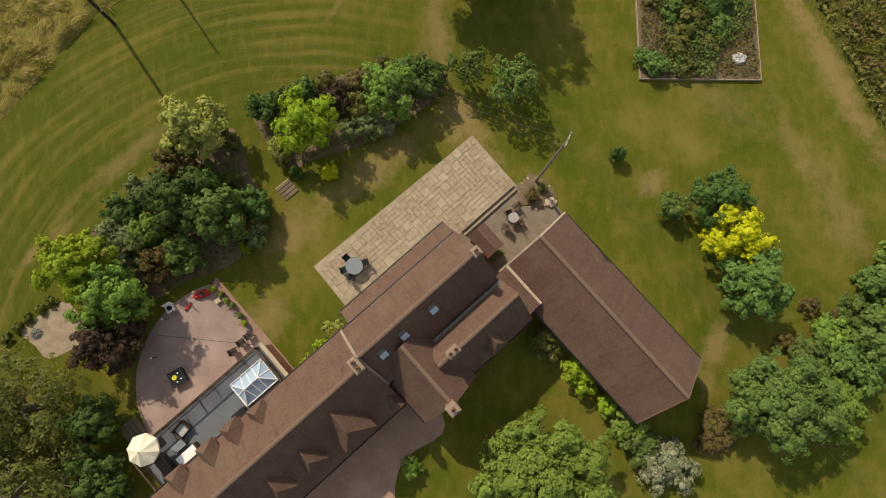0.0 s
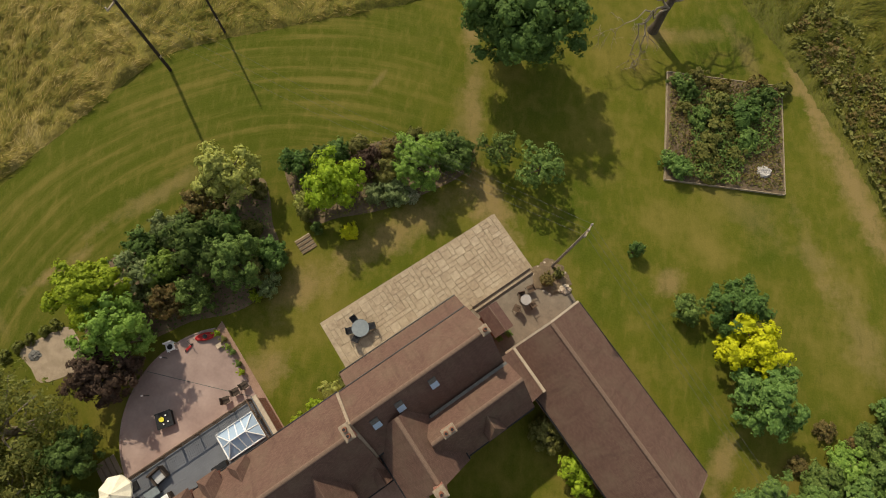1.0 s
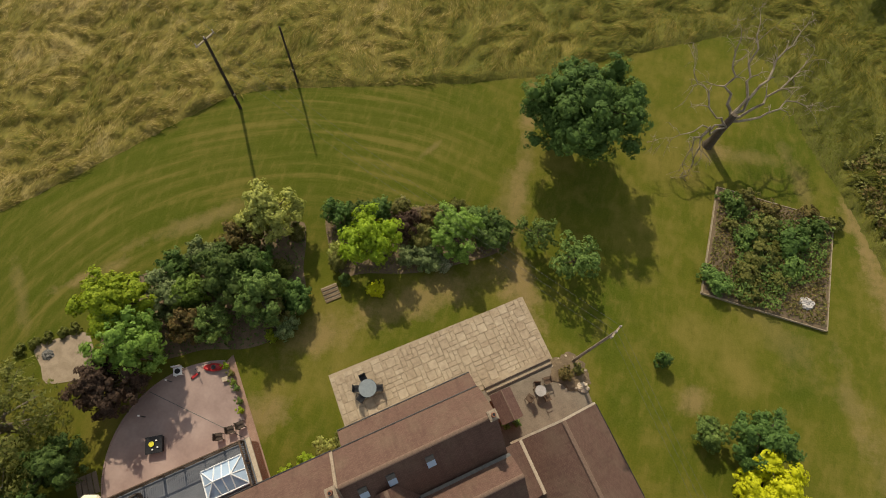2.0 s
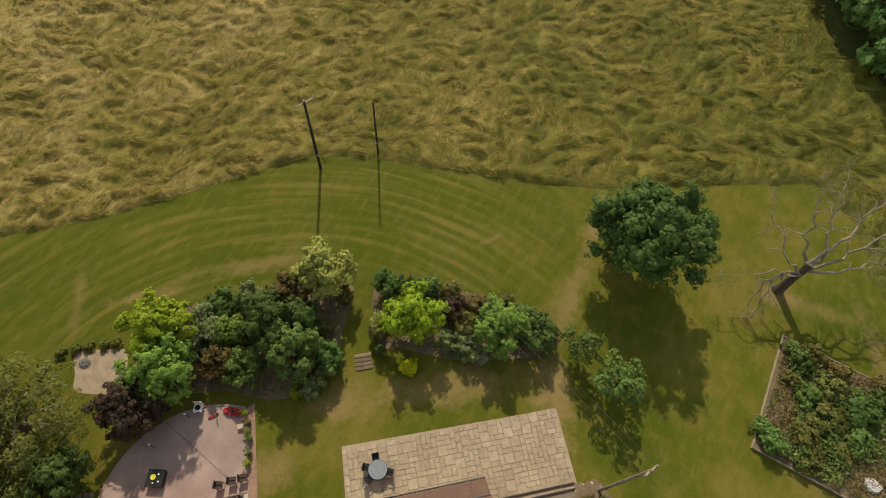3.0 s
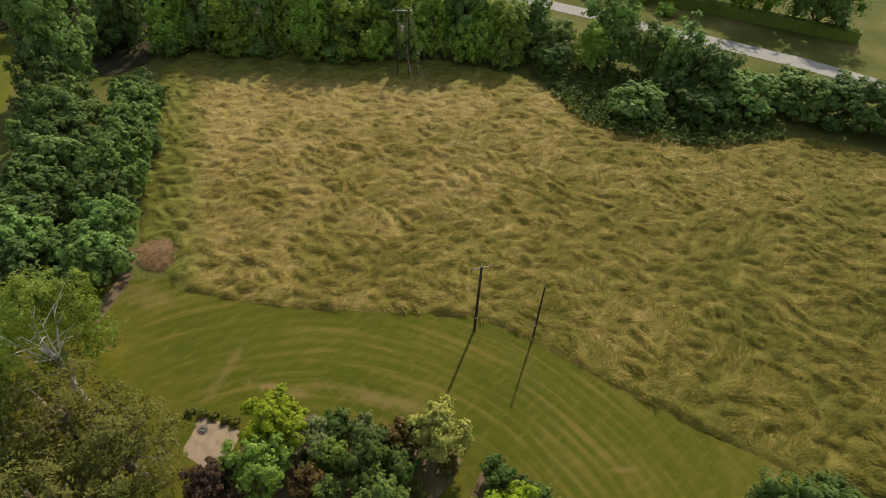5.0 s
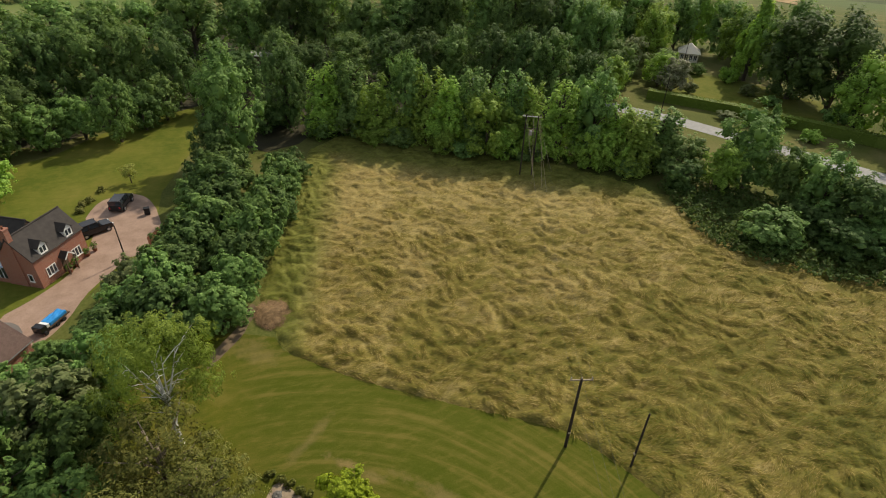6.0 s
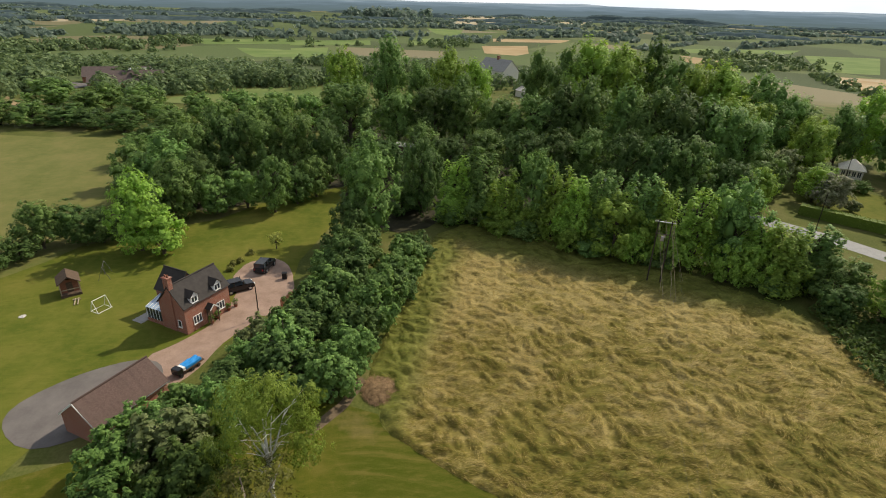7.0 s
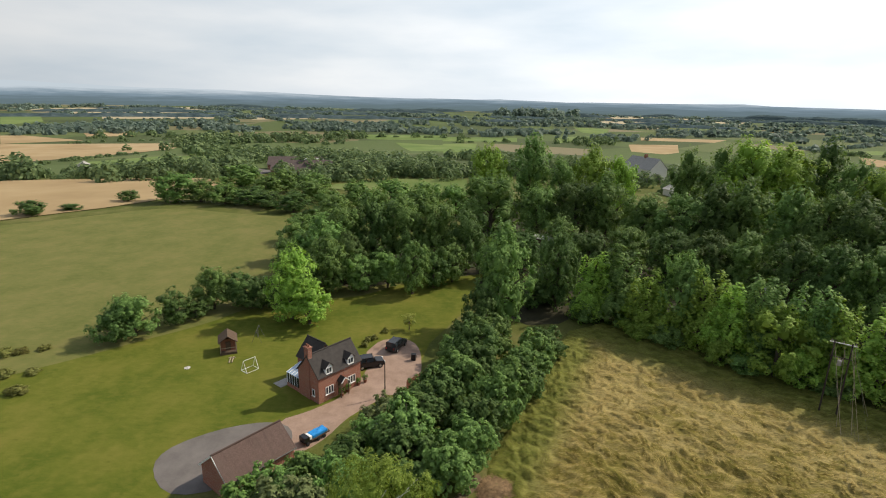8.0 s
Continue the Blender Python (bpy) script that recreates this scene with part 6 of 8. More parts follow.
car(-74.4, -20.2, 120, "car_black", "black off-road car parked beside the cottage")
car(-81.3, -17.6, 165, "car_grey", "dark grey off-road car on the drive")
trailer = empty("trailer", pose(-55.9, -21.6, 0.05, 0, 0, 148) @ Matrix.Scale(0.72, 4), "flat trailer loaded under a blue sheet", "trailer")
part("bed", box(-1.9, 1.9, -0.85, 0.85, 0.5, 0.72, 0.03), "sleeper", trailer)
bm = box(-1.6, 1.5, -0.78, 0.78, 0.72, 1.25, 0.12)
bmesh.ops.subdivide_edges(bm, edges=list(bm.edges), cuts=3, use_grid_fill=True)
for v in bm.verts:
    v.co.z += 0.16 * noise.noise(v.co * 1.7) if v.co.z > 0.9 else 0
part("sheet_cover", bm, "blue_sheet", trailer, "crumpled blue plastic sheet")
part("load", box(-2.1, -1.62, -0.7, 0.7, 0.72, 1.3, 0.05), "white_paint", trailer)
part("cab", box(-3.2, -2.2, -0.8, 0.8, 0.45, 1.5, 0.12), "car_black", trailer)
part("tow_bar", tube([(-2.3, 0, 0.5), (-1.85, 0, 0.55)], 0.05), "black_metal", trailer)
for px in (-2.7, -0.6, 0.6):
    for yy in (-0.9, 0.9):
        part("wheel", tube([(px, yy - 0.1, 0.3), (px, yy + 0.1, 0.3)], 0.3, 16), "tyre", trailer)

play = empty("playhouse", pose(-75.6, -44.0, 0, 0, 0, 30) @ Matrix.Scale(1.28, 4), "small wooden playhouse with veranda", "playhouse")
part("wall", box(-1.1, 0.6, -0.9, 0.9, 0.3, 1.8), "terracotta", play)
part("floor", box(-1.2, 1.3, -1.0, 1.0, 0.0, 0.3), "sleeper", play)
for s in (-1, 1):
    part("roof_slope", slab([(-1.3, 0, 2.5), (1.4, 0, 2.5), (1.4, s * 1.15, 1.65), (-1.3, s * 1.15, 1.65)], 0.07), "sleeper", play)
    part("post", box(1.15, 1.25, s * 0.9 - 0.05, s * 0.9 + 0.05, 0.3, 1.75), "timber", play)
part("rail", box(1.17, 1.23, -0.85, 0.85, 0.85, 0.92), "timber", play)
part("door", box(0.6, 0.63, -0.3, 0.3, 0.3, 1.5), "sleeper", play)


def frame_of(name, label, category, at, turn, bars, r, material):
    g = empty(name, pose(*at, 0, 0, turn), label, category)
    for a, b in bars:
        part("tube", tube([a, b], r, 6), material, g)


frame_of("football_goal", "white garden football goal", "goal", (-70.2, -37.6, 0.03), 150,
         [((s, q, 0), (s, 0, 1.75)) for s in (-1.0, 1.0) for q in (-0.75, 0.75)] + [((-1.0, 0, 1.75), (1.0, 0, 1.75))]
         + [((-1.0, q, 0.02), (1.0, q, 0.02)) for q in (-0.75, 0.75)] + [((s, -0.75, 0.02), (s, 0.75, 0.02)) for s in (-1.0, 1.0)], 0.04, "white_paint")
frame_of("swing_frame", "grey metal garden swing frame", "swing", (-80.2, -41.2, 0.03), 196,
         [((-1.3, -0.8, 0), (-1.3, 0, 2.1)), ((-1.3, 0.8, 0), (-1.3, 0, 2.1)), ((1.3, -0.8, 0), (1.3, 0, 2.1)), ((1.3, 0.8, 0), (1.3, 0, 2.1)), ((-1.3, 0, 2.1), (1.3, 0, 2.1)), ((0.3, 0, 2.1), (0.3, 0, 0.5)),
          ((-0.3, 0, 2.1), (-0.3, 0, 0.5)), ((-0.35, 0, 0.5), (0.35, 0, 0.5))], 0.024, "lead")
frame_of("picnic_bench", "weathered green garden bench lying low", "bench", (-72.4, -42.0, 0.03), 20, [((-1, 0, 0.1), (1, 0, 0.1)), ((-1, 0.4, 0.1), (1, 0.4, 0.1)), ((-0.6, -0.3, 0.16), (-0.6, 0.7, 0.16))], 0.09, "timber")
for x, y, h, r in ((-67.6, -76.8, 1.2, 1.5), (-68.9, -74.7, 0.9, 1.3), (-70.4, -72.6, 0.8, 1.2), (-62.3, -70.8, 1.1, 1.4), (-63.7, -67.7, 0.8, 1.3), (-58.5, -65.2, 1.2, 1.5)):
    tree("weed", x, y, h, r, "olive", "low bramble clump at the lawn's rough edge", "shrub", "lawn edge brambles")
for x, y in ((-83, -23), (-84, -22), (-87, -21), (-81, -23)):
    tree("weed", x, y, 0.9, 0.8, "olive", "low garden plant beside the parking place", "shrub", "cottage plants")
tree("sapling", -89, -17, 3.4, 1.5, "pale", "slender pale-leaved young tree by the drive")
heap("pale_stone", -69, -47, 0.5, 0.15, "ash_heap", "flat pale stone lying on the lawn", "stone", 6)
bin_ = empty("dustbin", pose(-77.6, -14.0, 0.05), "black wheeled dustbin on the drive", "dustbin")
part("body", box(-0.3, 0.3, -0.35, 0.35, 0.05, 1.0, 0.04), "black_metal", bin_)
part("lid", box(-0.33, 0.33, -0.4, 0.38, 1.0, 1.07, 0.02), "black_metal", bin_)
fence = empty("fence", pose(-69.6, -12.2, 0, 0, 0, 148), "orange-brown close-boarded fence by the drive", "fence")
for i in range(24):
    part("fence_board", box(-1.8 + i * 0.15, -1.66 + i * 0.15, -0.02, 0.02, 0.05, 1.75), "terracotta", fence)

# ---- boundary belt, tree line and woods ----
rng = random.Random(7)
for i in range(9):                        # the belt between drive and meadow, front and back
    t = i / 8
    tree("laurel", -49.5 - 32 * t, -4.6 + 11.2 * t + rng.uniform(-0.8, 0.8), 6.6 + rng.uniform(-0.8, 1.6), 3.5, ("mid", "mid", "oak")[i % 3], "dense leafy tree in the boundary belt", group="boundary belt")
    tree("laurel", -50 - 34 * t, -10.6 + 9.2 * t + rng.uniform(-1, 1), 7.4 + rng.uniform(-0.8, 1.8), 3.9, ("oak", "mid", "oak")[i % 3], "dense leafy tree in the boundary belt", group="boundary belt")
for x, y, h, r, leaf in ((-54, -14.6, 4.8, 3.0, "mid"), (-58.5, -13.6, 5.2, 3.0, "grey"), (-62.0, -10.4, 5.8, 2.8, "mid"), (-49.0, -15.5, 5.4, 3.2, "oak"), (-44.4, -15.0, 6.8, 3.6, "mid"), (-42.6, -19.5, 5.0, 3.0, "oak"),
                         (-40.5, -18.5, 7.0, 3.8, "grey"), (-39.5, -23.0, 6.0, 3.4, "mid"), (-36.5, -16.0, 6.5, 3.6, "oak"), (-72.5, -6.8, 6.0, 2.7, "oak"), (-77.5, -7.5, 5.0, 3.0, "mid"), (-84, -5.5, 6.5, 3.4, "oak"),
                         (-33, -21, 6.5, 3.6, "oak"), (-30.5, -16, 6.0, 3.4, "mid"), (-44.6, -22.6, 4.6, 2.5, "mid"), (-47.4, -20.0, 4.4, 2.3, "mid")):
    tree("laurel", x, y, h, r, leaf, "leafy tree along the drive", group="boundary belt")
tree("wood", -93.1, -0.5, 19.5, 6.0, "mid", "tall ash at the meadow's corner")
tree("broad", -90.0, -4.4, 9.0, 4.0, "oak", "dark bushy tree under the ash")
tree("laurel", -104.5, 5.0, 6.0, 4.2, "oak", "dark undergrowth behind the ash")
tree("laurel", -110.0, 9.0, 7.5, 4.6, "oak", "dark undergrowth behind the ash")
# litter colour taken near black, with the wood's shade painted in
worn("shaded_litter", (0.022, 0.020, 0.010), (0.046, 0.042, 0.018), 0.4, 0.95, kind="world", bump=0.5)
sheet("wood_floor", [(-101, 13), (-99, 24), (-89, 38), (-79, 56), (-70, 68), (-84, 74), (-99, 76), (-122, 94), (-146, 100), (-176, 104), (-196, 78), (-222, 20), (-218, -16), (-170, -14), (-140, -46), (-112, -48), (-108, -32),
                     (-116, -22), (-122, -8), (-102, -3), (-95, 4), (-97, 10)], "shaded_litter", "leaf litter under the wood, darkened for shade", "woodland floor", 0.02, 2)
scatter("undergrowth", [(-103, 13), (-101, 24), (-91, 38), (-81, 56), (-74, 68), (-88, 71), (-118, 92), (-146, 98), (-176, 102), (-196, 78), (-222, 20), (-218, -14), (-170, -12), (-140, -44), (-114, -46), (-110, -32),
                        (-118, -20), (-124, -6), (-106, 4)], 9000, 1.3, "leaf_oak", "dark brambles and saplings under the wood", "undergrowth", 2.2, 25)
TREE_LINE = [(-100.8, 15.6, 16.2, 4.2), (-98.0, 20.1, 16.0, 4.1), (-94.9, 24.6, 16.6, 3.9), (-92.7, 28.6, 16.6, 3.7), (-90.4, 32.3, 17.0, 3.6), (-87.0, 35.4, 16.4, 3.6), (-84.7, 38.4, 15.4, 3.6),
             (-82.2, 41.2, 15.2, 3.6), (-81.5, 44.6, 16.0, 3.7), (-80.1, 48.1, 17.4, 3.8), (-77.2, 52.4, 16.3, 3.9), (-73.6, 57.0, 15.0, 4.0), (-70.0, 62.4, 14.6, 4.2), (-67.8, 66.5, 11.5, 3.6), (-71.8, 60.2, 13.0, 3.6)]
for i, (x, y, h, r) in enumerate(TREE_LINE):
    back = (0.0, 1.6, -0.8, 2.2, 0.6)[i % 5]
    tree("broad" if i % 4 == 3 else "young", x - 0.84 * back, y + 0.55 * back, h * (0.90, 1.04, 0.80, 1.0, 0.88)[i % 5], r * (1.3, 1.5, 1.35)[i % 3], ("fresh", "mid", "fresh", "mid", "fresh")[i % 5],
         "leafy young tree in the line behind the meadow", group="tree line")
    if i % 3 != 1:
        tree("laurel", x + 1.9, y - 1.2, 5.5 + 2.6 * math.sin(i * 1.9), 3.4, ("mid", "mid", "fresh")[i % 3], "bushy undergrowth below the tree line", group="tree line")
WOOD_W = [(-89.8, -39.2, 14.2, 5.0, "fresh"), (-88.1, -35.2, 8.4, 4.4, "fresh"), (-114.6, -41.9, 14.9, 6.3, "mid"), (-122.7, -39.9, 16.9, 5.8, "mid"), (-126.7, -33.4, 18.0, 6.2, "oak"), (-128.4, -26.1, 18.3, 6.2, "mid"),
          (-127.7, -18.5, 18.0, 5.6, "mid"), (-125.6, -10.5, 16.3, 5.2, "oak"), (-106.6, -31.2, 8.0, 4.2, "mid"), (-110.0, -26.0, 8.2, 4.0, "mid"), (-107.2, -20.0, 12.0, 3.8, "mid"), (-111.9, -16.2, 8.3, 3.6, "oak"),
          (-116.4, -12.7, 9.0, 3.8, "mid"), (-99.0, -41.5, 11.0, 4.8, "oak"), (-104.0, -38.0, 12.5, 5.0, "mid"), (-119.0, -3.0, 10.0, 4.4, "oak"), (-113.0, -35.5, 12.0, 5.0, "oak")]
for x, y, h, r, leaf in WOOD_W:
    tree("broad" if h < 10 else "wood", x, y, h, r, leaf, "broad-leaved tree in the wood behind the cottage", group="cottage wood")
WOOD_BACK = [(-215.8, -10.2, 24.1, 7.6), (-221.0, 5.5, 28.0, 8.6), (-215.3, 17.8, 19.6, 7.0), (-204.1, 28.4, 25.0, 9.1), (-202.6, 37.2, 22.0, 6.8), (-202.1, 60.7, 25.3, 7.8), (-194.1, 68.8, 27.0, 8.0), (-186.4, 75.2, 32.0, 11.6),
             (-181.9, 85.4, 29.0, 9.5), (-183.1, 94.3, 31.0, 7.6), (-170.3, 96.8, 26.8, 7.8), (-162.2, 100.6, 26.5, 8.4), (-158.4, 106.4, 26.5, 9.0), (-150, 112, 24, 8.5)]
for i, (x, y, h, r) in enumerate(WOOD_BACK):
    tree("wood", x, y, h, r, "oak" if i == 9 else ("fresh", "mid", "mid", "fresh")[i % 4], "tall mature tree in the wood", group="back wood")
WOOD_MID = [(-165.9, -6.9, 20.0, 9.6), (-165.9, 7.6, 16.9, 7.4), (-165.0, 18.2, 19.2, 7.4), (-163.7, 27.4, 20.5, 8.0), (-156.8, 36.5, 16.8, 7.8), (-152.5, 45.1, 17.3, 7.8), (-152.0, 53.0, 21.0, 7.9), (-147.2, 60.1, 22.3, 8.0),
            (-141.0, 66.7, 21.8, 8.0), (-134.8, 72.2, 22.0, 7.8), (-129.3, 77.7, 22.5, 7.7), (-126.0, 84.0, 21.5, 7.6), (-124.0, 92.0, 18.0, 7.0)]
for i, (x, y, h, r) in enumerate(WOOD_MID):
    tree("wood", x, y, h, r, ("mid", "mid", "oak", "mid")[i % 4], "mature tree in the wood beyond the lane", group="middle wood")
WOOD_LOW = [(-131.7, 18.9, 10.6, 5.2), (-133.1, 28.2, 12.0, 6.0), (-127.7, 37.0, 12.6, 6.0), (-123.3, 44.0, 13.4, 6.0), (-118.8, 50.2, 14.4, 5.9), (-113.7, 56.4, 15.4, 5.8), (-108.6, 61.8, 16.0, 5.8), (-103.4, 66.3, 16.0, 5.8),
            (-99.5, 73.0, 13.0, 5.2), (-128, 2.5, 11.0, 5.0), (-140, 12, 12.0, 5.5), (-104.6, 9.7, 16.6, 4.6)]
# mostly the dark oak leaf, its colour standing in for shade behind the tree line
for i, (x, y, h, r) in enumerate(WOOD_LOW):
    tree("wood", x, y, h, r, ("oak", "mid", "oak")[i % 3], "leafy tree at the front of the wood", group="middle wood")
for x, y, h, r in ((-78.1, -62.2, 7.8, 4.4), (-74.9, -63.4, 6.0, 3.4), (-83.6, -58.2, 6.2, 3.3), (-87.1, -56.8, 3.6, 3.2), (-91.4, -55.5, 8.7, 3.9), (-94.0, -51.1, 6.8, 4.2), (-93.4, -46.9, 6.3, 3.8)):
    tree("broad", x, y, h, r, "oak" if h < 7 else "mid", "hedgerow tree between lawn and pasture", group="pasture hedge")
for x, y, h, r in ((-156.3, -158.7, 5.0, 5.4), (-166.8, -152.3, 2.4, 3.8), (-186.7, -145.7, 4.4, 4.2), (-189.9, -127.8, 12.0, 8.7), (-191.8, -119.3, 8.6, 7.4), (-190.2, -108.4, 8.0, 7.2), (-188.9, -98.4, 6.4, 7.6),
                   (-187.0, -88.8, 6.0, 6.8), (-231.8, -124.1, 10.7, 9.4), (-181.1, -77.5, 7.0, 6.4), (-200.9, -79.4, 8.6, 7.9), (-180.1, -63.6, 9.0, 6.4), (-168, -58, 9.5, 6.4), (-158, -62, 7.0, 5.0),
                   (-191, -57, 11.0, 6.8), (-195, -45, 11.5, 7.0), (-193, -31, 11.0, 6.6), (-186, -20, 12.0, 6.6), (-176, -46, 11.0, 6.4), (-174, -32, 12.0, 6.4), (-214, -82, 10.0, 7.0), (-209, -100, 9.0, 7.4),
                   (-143, -59, 8.0, 5.4), (-126, -53, 10.0, 5.8), (-113, -49, 9.0, 4.8), (-222, -98, 10.0, 7.0), (-226, -12, 12.0, 7.0)):
    tree("broad", x, y, h, r, "oak" if h < 8 else "mid", "hedgerow tree at the far side of the pasture", group="far hedge")
WOOD_N = [(-137.2, 97.8, 20.3, 8.6), (-141.9, 111.5, 22.1, 8.4), (-126.4, 112.1, 16.2, 5.4), (-138.4, 130.9, 17.9, 6.4), (-139.7, 140.1, 21.8, 7.4), (-111.6, 134.8, 18.1, 6.9), (-106.3, 126.8, 24.7, 5.4), (-98.1, 130.0, 22.0, 7.0),
          (-91.2, 124.9, 20.5, 9.0), (-82.1, 126.9, 22.2, 9.2), (-71.4, 120.9, 16.2, 6.2), (-71.3, 96.4, 9.0, 2.3), (-60, 122, 16, 7.5), (-48, 126, 17, 8), (-134, 118, 15, 6), (-146, 124, 18, 7), (-120, 137, 16, 6.5), (-128, 140, 17, 7)]
for i, (x, y, h, r) in enumerate(WOOD_N):
    tree("spruce" if i in (6, 11) else "wood", x, y, h, r, "oak" if i in (8, 9) else ("fresh", "mid")[i % 2], "dark tree beyond the road" if i in (8, 9) else "garden tree beyond the road", group="roadside trees")
for i, (x, y, h, r) in enumerate(((-115, 106, 7.5, 4.2), (-108, 100, 8.5, 4.6), (-118, 98, 10, 5), (-112, 90, 11, 5.2), (-104, 82, 10, 4.8), (-120, 112, 6, 3.4), (-114, 118, 3.2, 2.4), (-106, 121, 4.2, 2.8), (-96, 117, 3.0, 2.4),
                                  (-88, 116, 2.6, 2.2), (-77, 108.5, 2.4, 2.2), (-84, 99, 2.0, 2.4), (-80, 101.5, 2.2, 2.2), (-69, 106, 2.6, 2.4), (-101, 104, 3.0, 2.0), (-74, 119, 5, 3.4))):
    tree("broad" if h > 5 else "laurel", x, y, h, r, ("mid", "fresh", "grey")[i % 3], "leafy garden shrub beyond the road", group="villa garden")
for i, (x, y, h, r) in enumerate(((-64.4, 68.5, 7.7, 4.6), (-58.1, 71.4, 8.2, 3.6), (-57.7, 76.5, 13.0, 5.6), (-60.0, 65.6, 5.6, 3.2), (-50.9, 77.9, 9.4, 4.2), (-45.5, 77.7, 11.0, 5.0), (-39.9, 78.2, 10.6, 5.2), (-102.8, 100.0, 8.4, 4.8))):
    tree("broad", x, y, h, r, ("mid", "fresh", "mid", "oak", "mid", "mid", "oak", "silver")[i], "bushy green tree beside the road", group="roadside trees")
for i, (x, y, h, r) in enumerate(((-43.2, 66.3, 5.6, 4.6), (-42.4, 75.2, 5.1, 4.9), (-36.0, 80.3, 7.0, 5.4), (-31.4, 87.4, 7.5, 5.6), (-25.5, 91.4, 7.9, 5.8), (-19.3, 96.1, 8.8, 6.2), (-12.9, 99.5, 9.4, 6.3), (-37.5, 73.5, 5.6, 4.4),
                                  (-5, 96, 8.5, 6), (4, 92, 9, 6), (12, 78, 10.5, 5.5), (16, 71, 11, 5.2), (20, 66, 11.5, 5.5), (27, 62.5, 11.5, 5.5), (35, 60, 11, 5.5), (44, 58, 11, 6), (53, 57, 11, 6), (20, 76, 11, 6), (29, 72, 11, 6))):
    tree("laurel", x, y, h, r, ("mid", "oak", "mid")[i % 3], "dense bushy tree in the meadow's far hedge", group="meadow hedge")
scatter("brambles", [(-62, 62.5), (-46, 58.0), (-39.5, 60.5), (-31.5, 68.2), (-27, 80), (-34, 86), (-48, 80), (-61, 71)], 14000, 0.42, "leaf_oak", "bramble and ivy bank along the meadow", "brambles", 1.9, 21)

scatter("rough_grass", [(27.2, 33.4), (29.0, 30.2), (31.4, 25.4), (33.6, 20.6), (35.4, 16.2), (36.9, 13.4), (40.2, 6.2), (47, 8), (43, 18), (37, 29), (30.5, 38)], 9000, 0.30, "leaf_olive",
        "rough brambles and dry growth along the garden's edge", "brambles", 0.9, 23)
scatter("dry_brambles", [(27.6, 33.4), (31.8, 25.4), (34.0, 20.6), (37.3, 13.4), (40.6, 6.2), (45, 8), (41, 18), (35, 29), (30, 36)], 7000, 0.26, "leaf_rust",
        "withered brown stalks among the brambles", "brambles", 1.0, 24)

# ---- road, villa garden and hedge ----
sheet("road", [(-128, 52), (-112, 66), (-97, 77.5), (-85, 85.8), (-73, 91.4), (-60, 97.6), (-40, 106), (-20, 112), (-20, 117), (-42, 111), (-62, 102.4), (-75, 96), (-87.6, 90.2), (-100, 81.6), (-115, 70), (-131, 56)],
      "road_tar", "pale worn tarmac of the country road", "road", 0.04)
sheet("villa_lawn", [(-104, 96), (-88, 108), (-66, 122), (-84, 132), (-104, 126), (-118, 116)], "bright_grass", "sunny lawn behind the clipped hedge", "lawn", 0.03)


def clipped_hedge(points, w, h, material, label):
    rng = np.random.default_rng(31)
    vs, core = [], bmesh.new()
    for (x0, y0), (x1, y1) in zip(points, points[1:]):
        ln = math.hypot(x1 - x0, y1 - y0)
        n = int(ln * 70)
        d, s = np.array([(x1 - x0) / ln, (y1 - y0) / ln, 0]), np.array([-(y1 - y0) / ln, (x1 - x0) / ln, 0])
        a = rng.uniform(0, ln, n)[:, None]
        side = rng.uniform(-1, 1, n)[:, None]
        up = rng.uniform(0, 1, n)[:, None]
        on_top = rng.uniform(size=n)[:, None] < 0.45
        p = np.array([x0, y0, 0]) + d * a + s * np.where(on_top, side, np.sign(side)) * w / 2 + np.array([0, 0, h]) * np.where(on_top, 1.0, up) + rng.normal(0, 0.05, (n, 3))
        norm = rng.normal(size=(n, 3)) * 0.5 + np.where(on_top, np.array([0, 0, 1.0]), s * np.sign(side))
        norm /= np.linalg.norm(norm, axis=1)[:, None]
        tan = np.cross(norm, rng.normal(size=(n, 3)))
        tan /= np.linalg.norm(tan, axis=1)[:, None]
        bi = np.cross(norm, tan)
        vs.append(np.stack([p - tan * 0.16, p + bi * 0.1, p + tan * 0.16, p - bi * 0.1], 1).reshape(-1, 3))
        m = Matrix.Translation((x0, y0, 0)) @ Matrix.Rotation(math.atan2(y1 - y0, x1 - x0), 4, "Z")
        add_box(core, 0, ln, -w / 2 + 0.08, w / 2 - 0.08, 0, h - 0.08, m)
    v = np.concatenate(vs)
    f = np.arange(len(v)).reshape(-1, 4)
    e = empty("hedge", pose(0, 0, 0), label, "hedge")
    leaves = new("leaves", from_arrays("leaves", v, f, material))
    leaves.parent = e
    part("hedge_core", core, material, e)


clipped_hedge([(-101, 91.5), (-87, 103.0), (-63.6, 117.0), (-40, 128)], 2.2, 2.2, "leaf_fresh", "long clipped green hedge beside the road")
villa = empty("villa", pose(-127.0, 126.5, 0, 0, 0, 50), "small pale pavilion with a grey pyramid roof", "house")
part("wall", with_uv(box(-2.6, 2.6, -2.6, 2.6, 0, 2.5)), "plaster", villa)
for i in range(4):
    a = [(-3.1, -3.1), (3.1, -3.1), (3.1, 3.1), (-3.1, 3.1)]
    (x0, y0), (x1, y1) = a[i], a[(i + 1) % 4]
    part("roof_slope", slab([(x0, y0, 2.45), (x1, y1, 2.45), (0.01 * x1, 0.01 * y1, 4.9), (0.01 * x0, 0.01 * y0, 4.9)], 0.1), "plaster", villa)
for i in range(4):
    casement(villa, -1.8 + i * 1.2, -2.6, 0.6, 0.9, 1.5, lights=2)


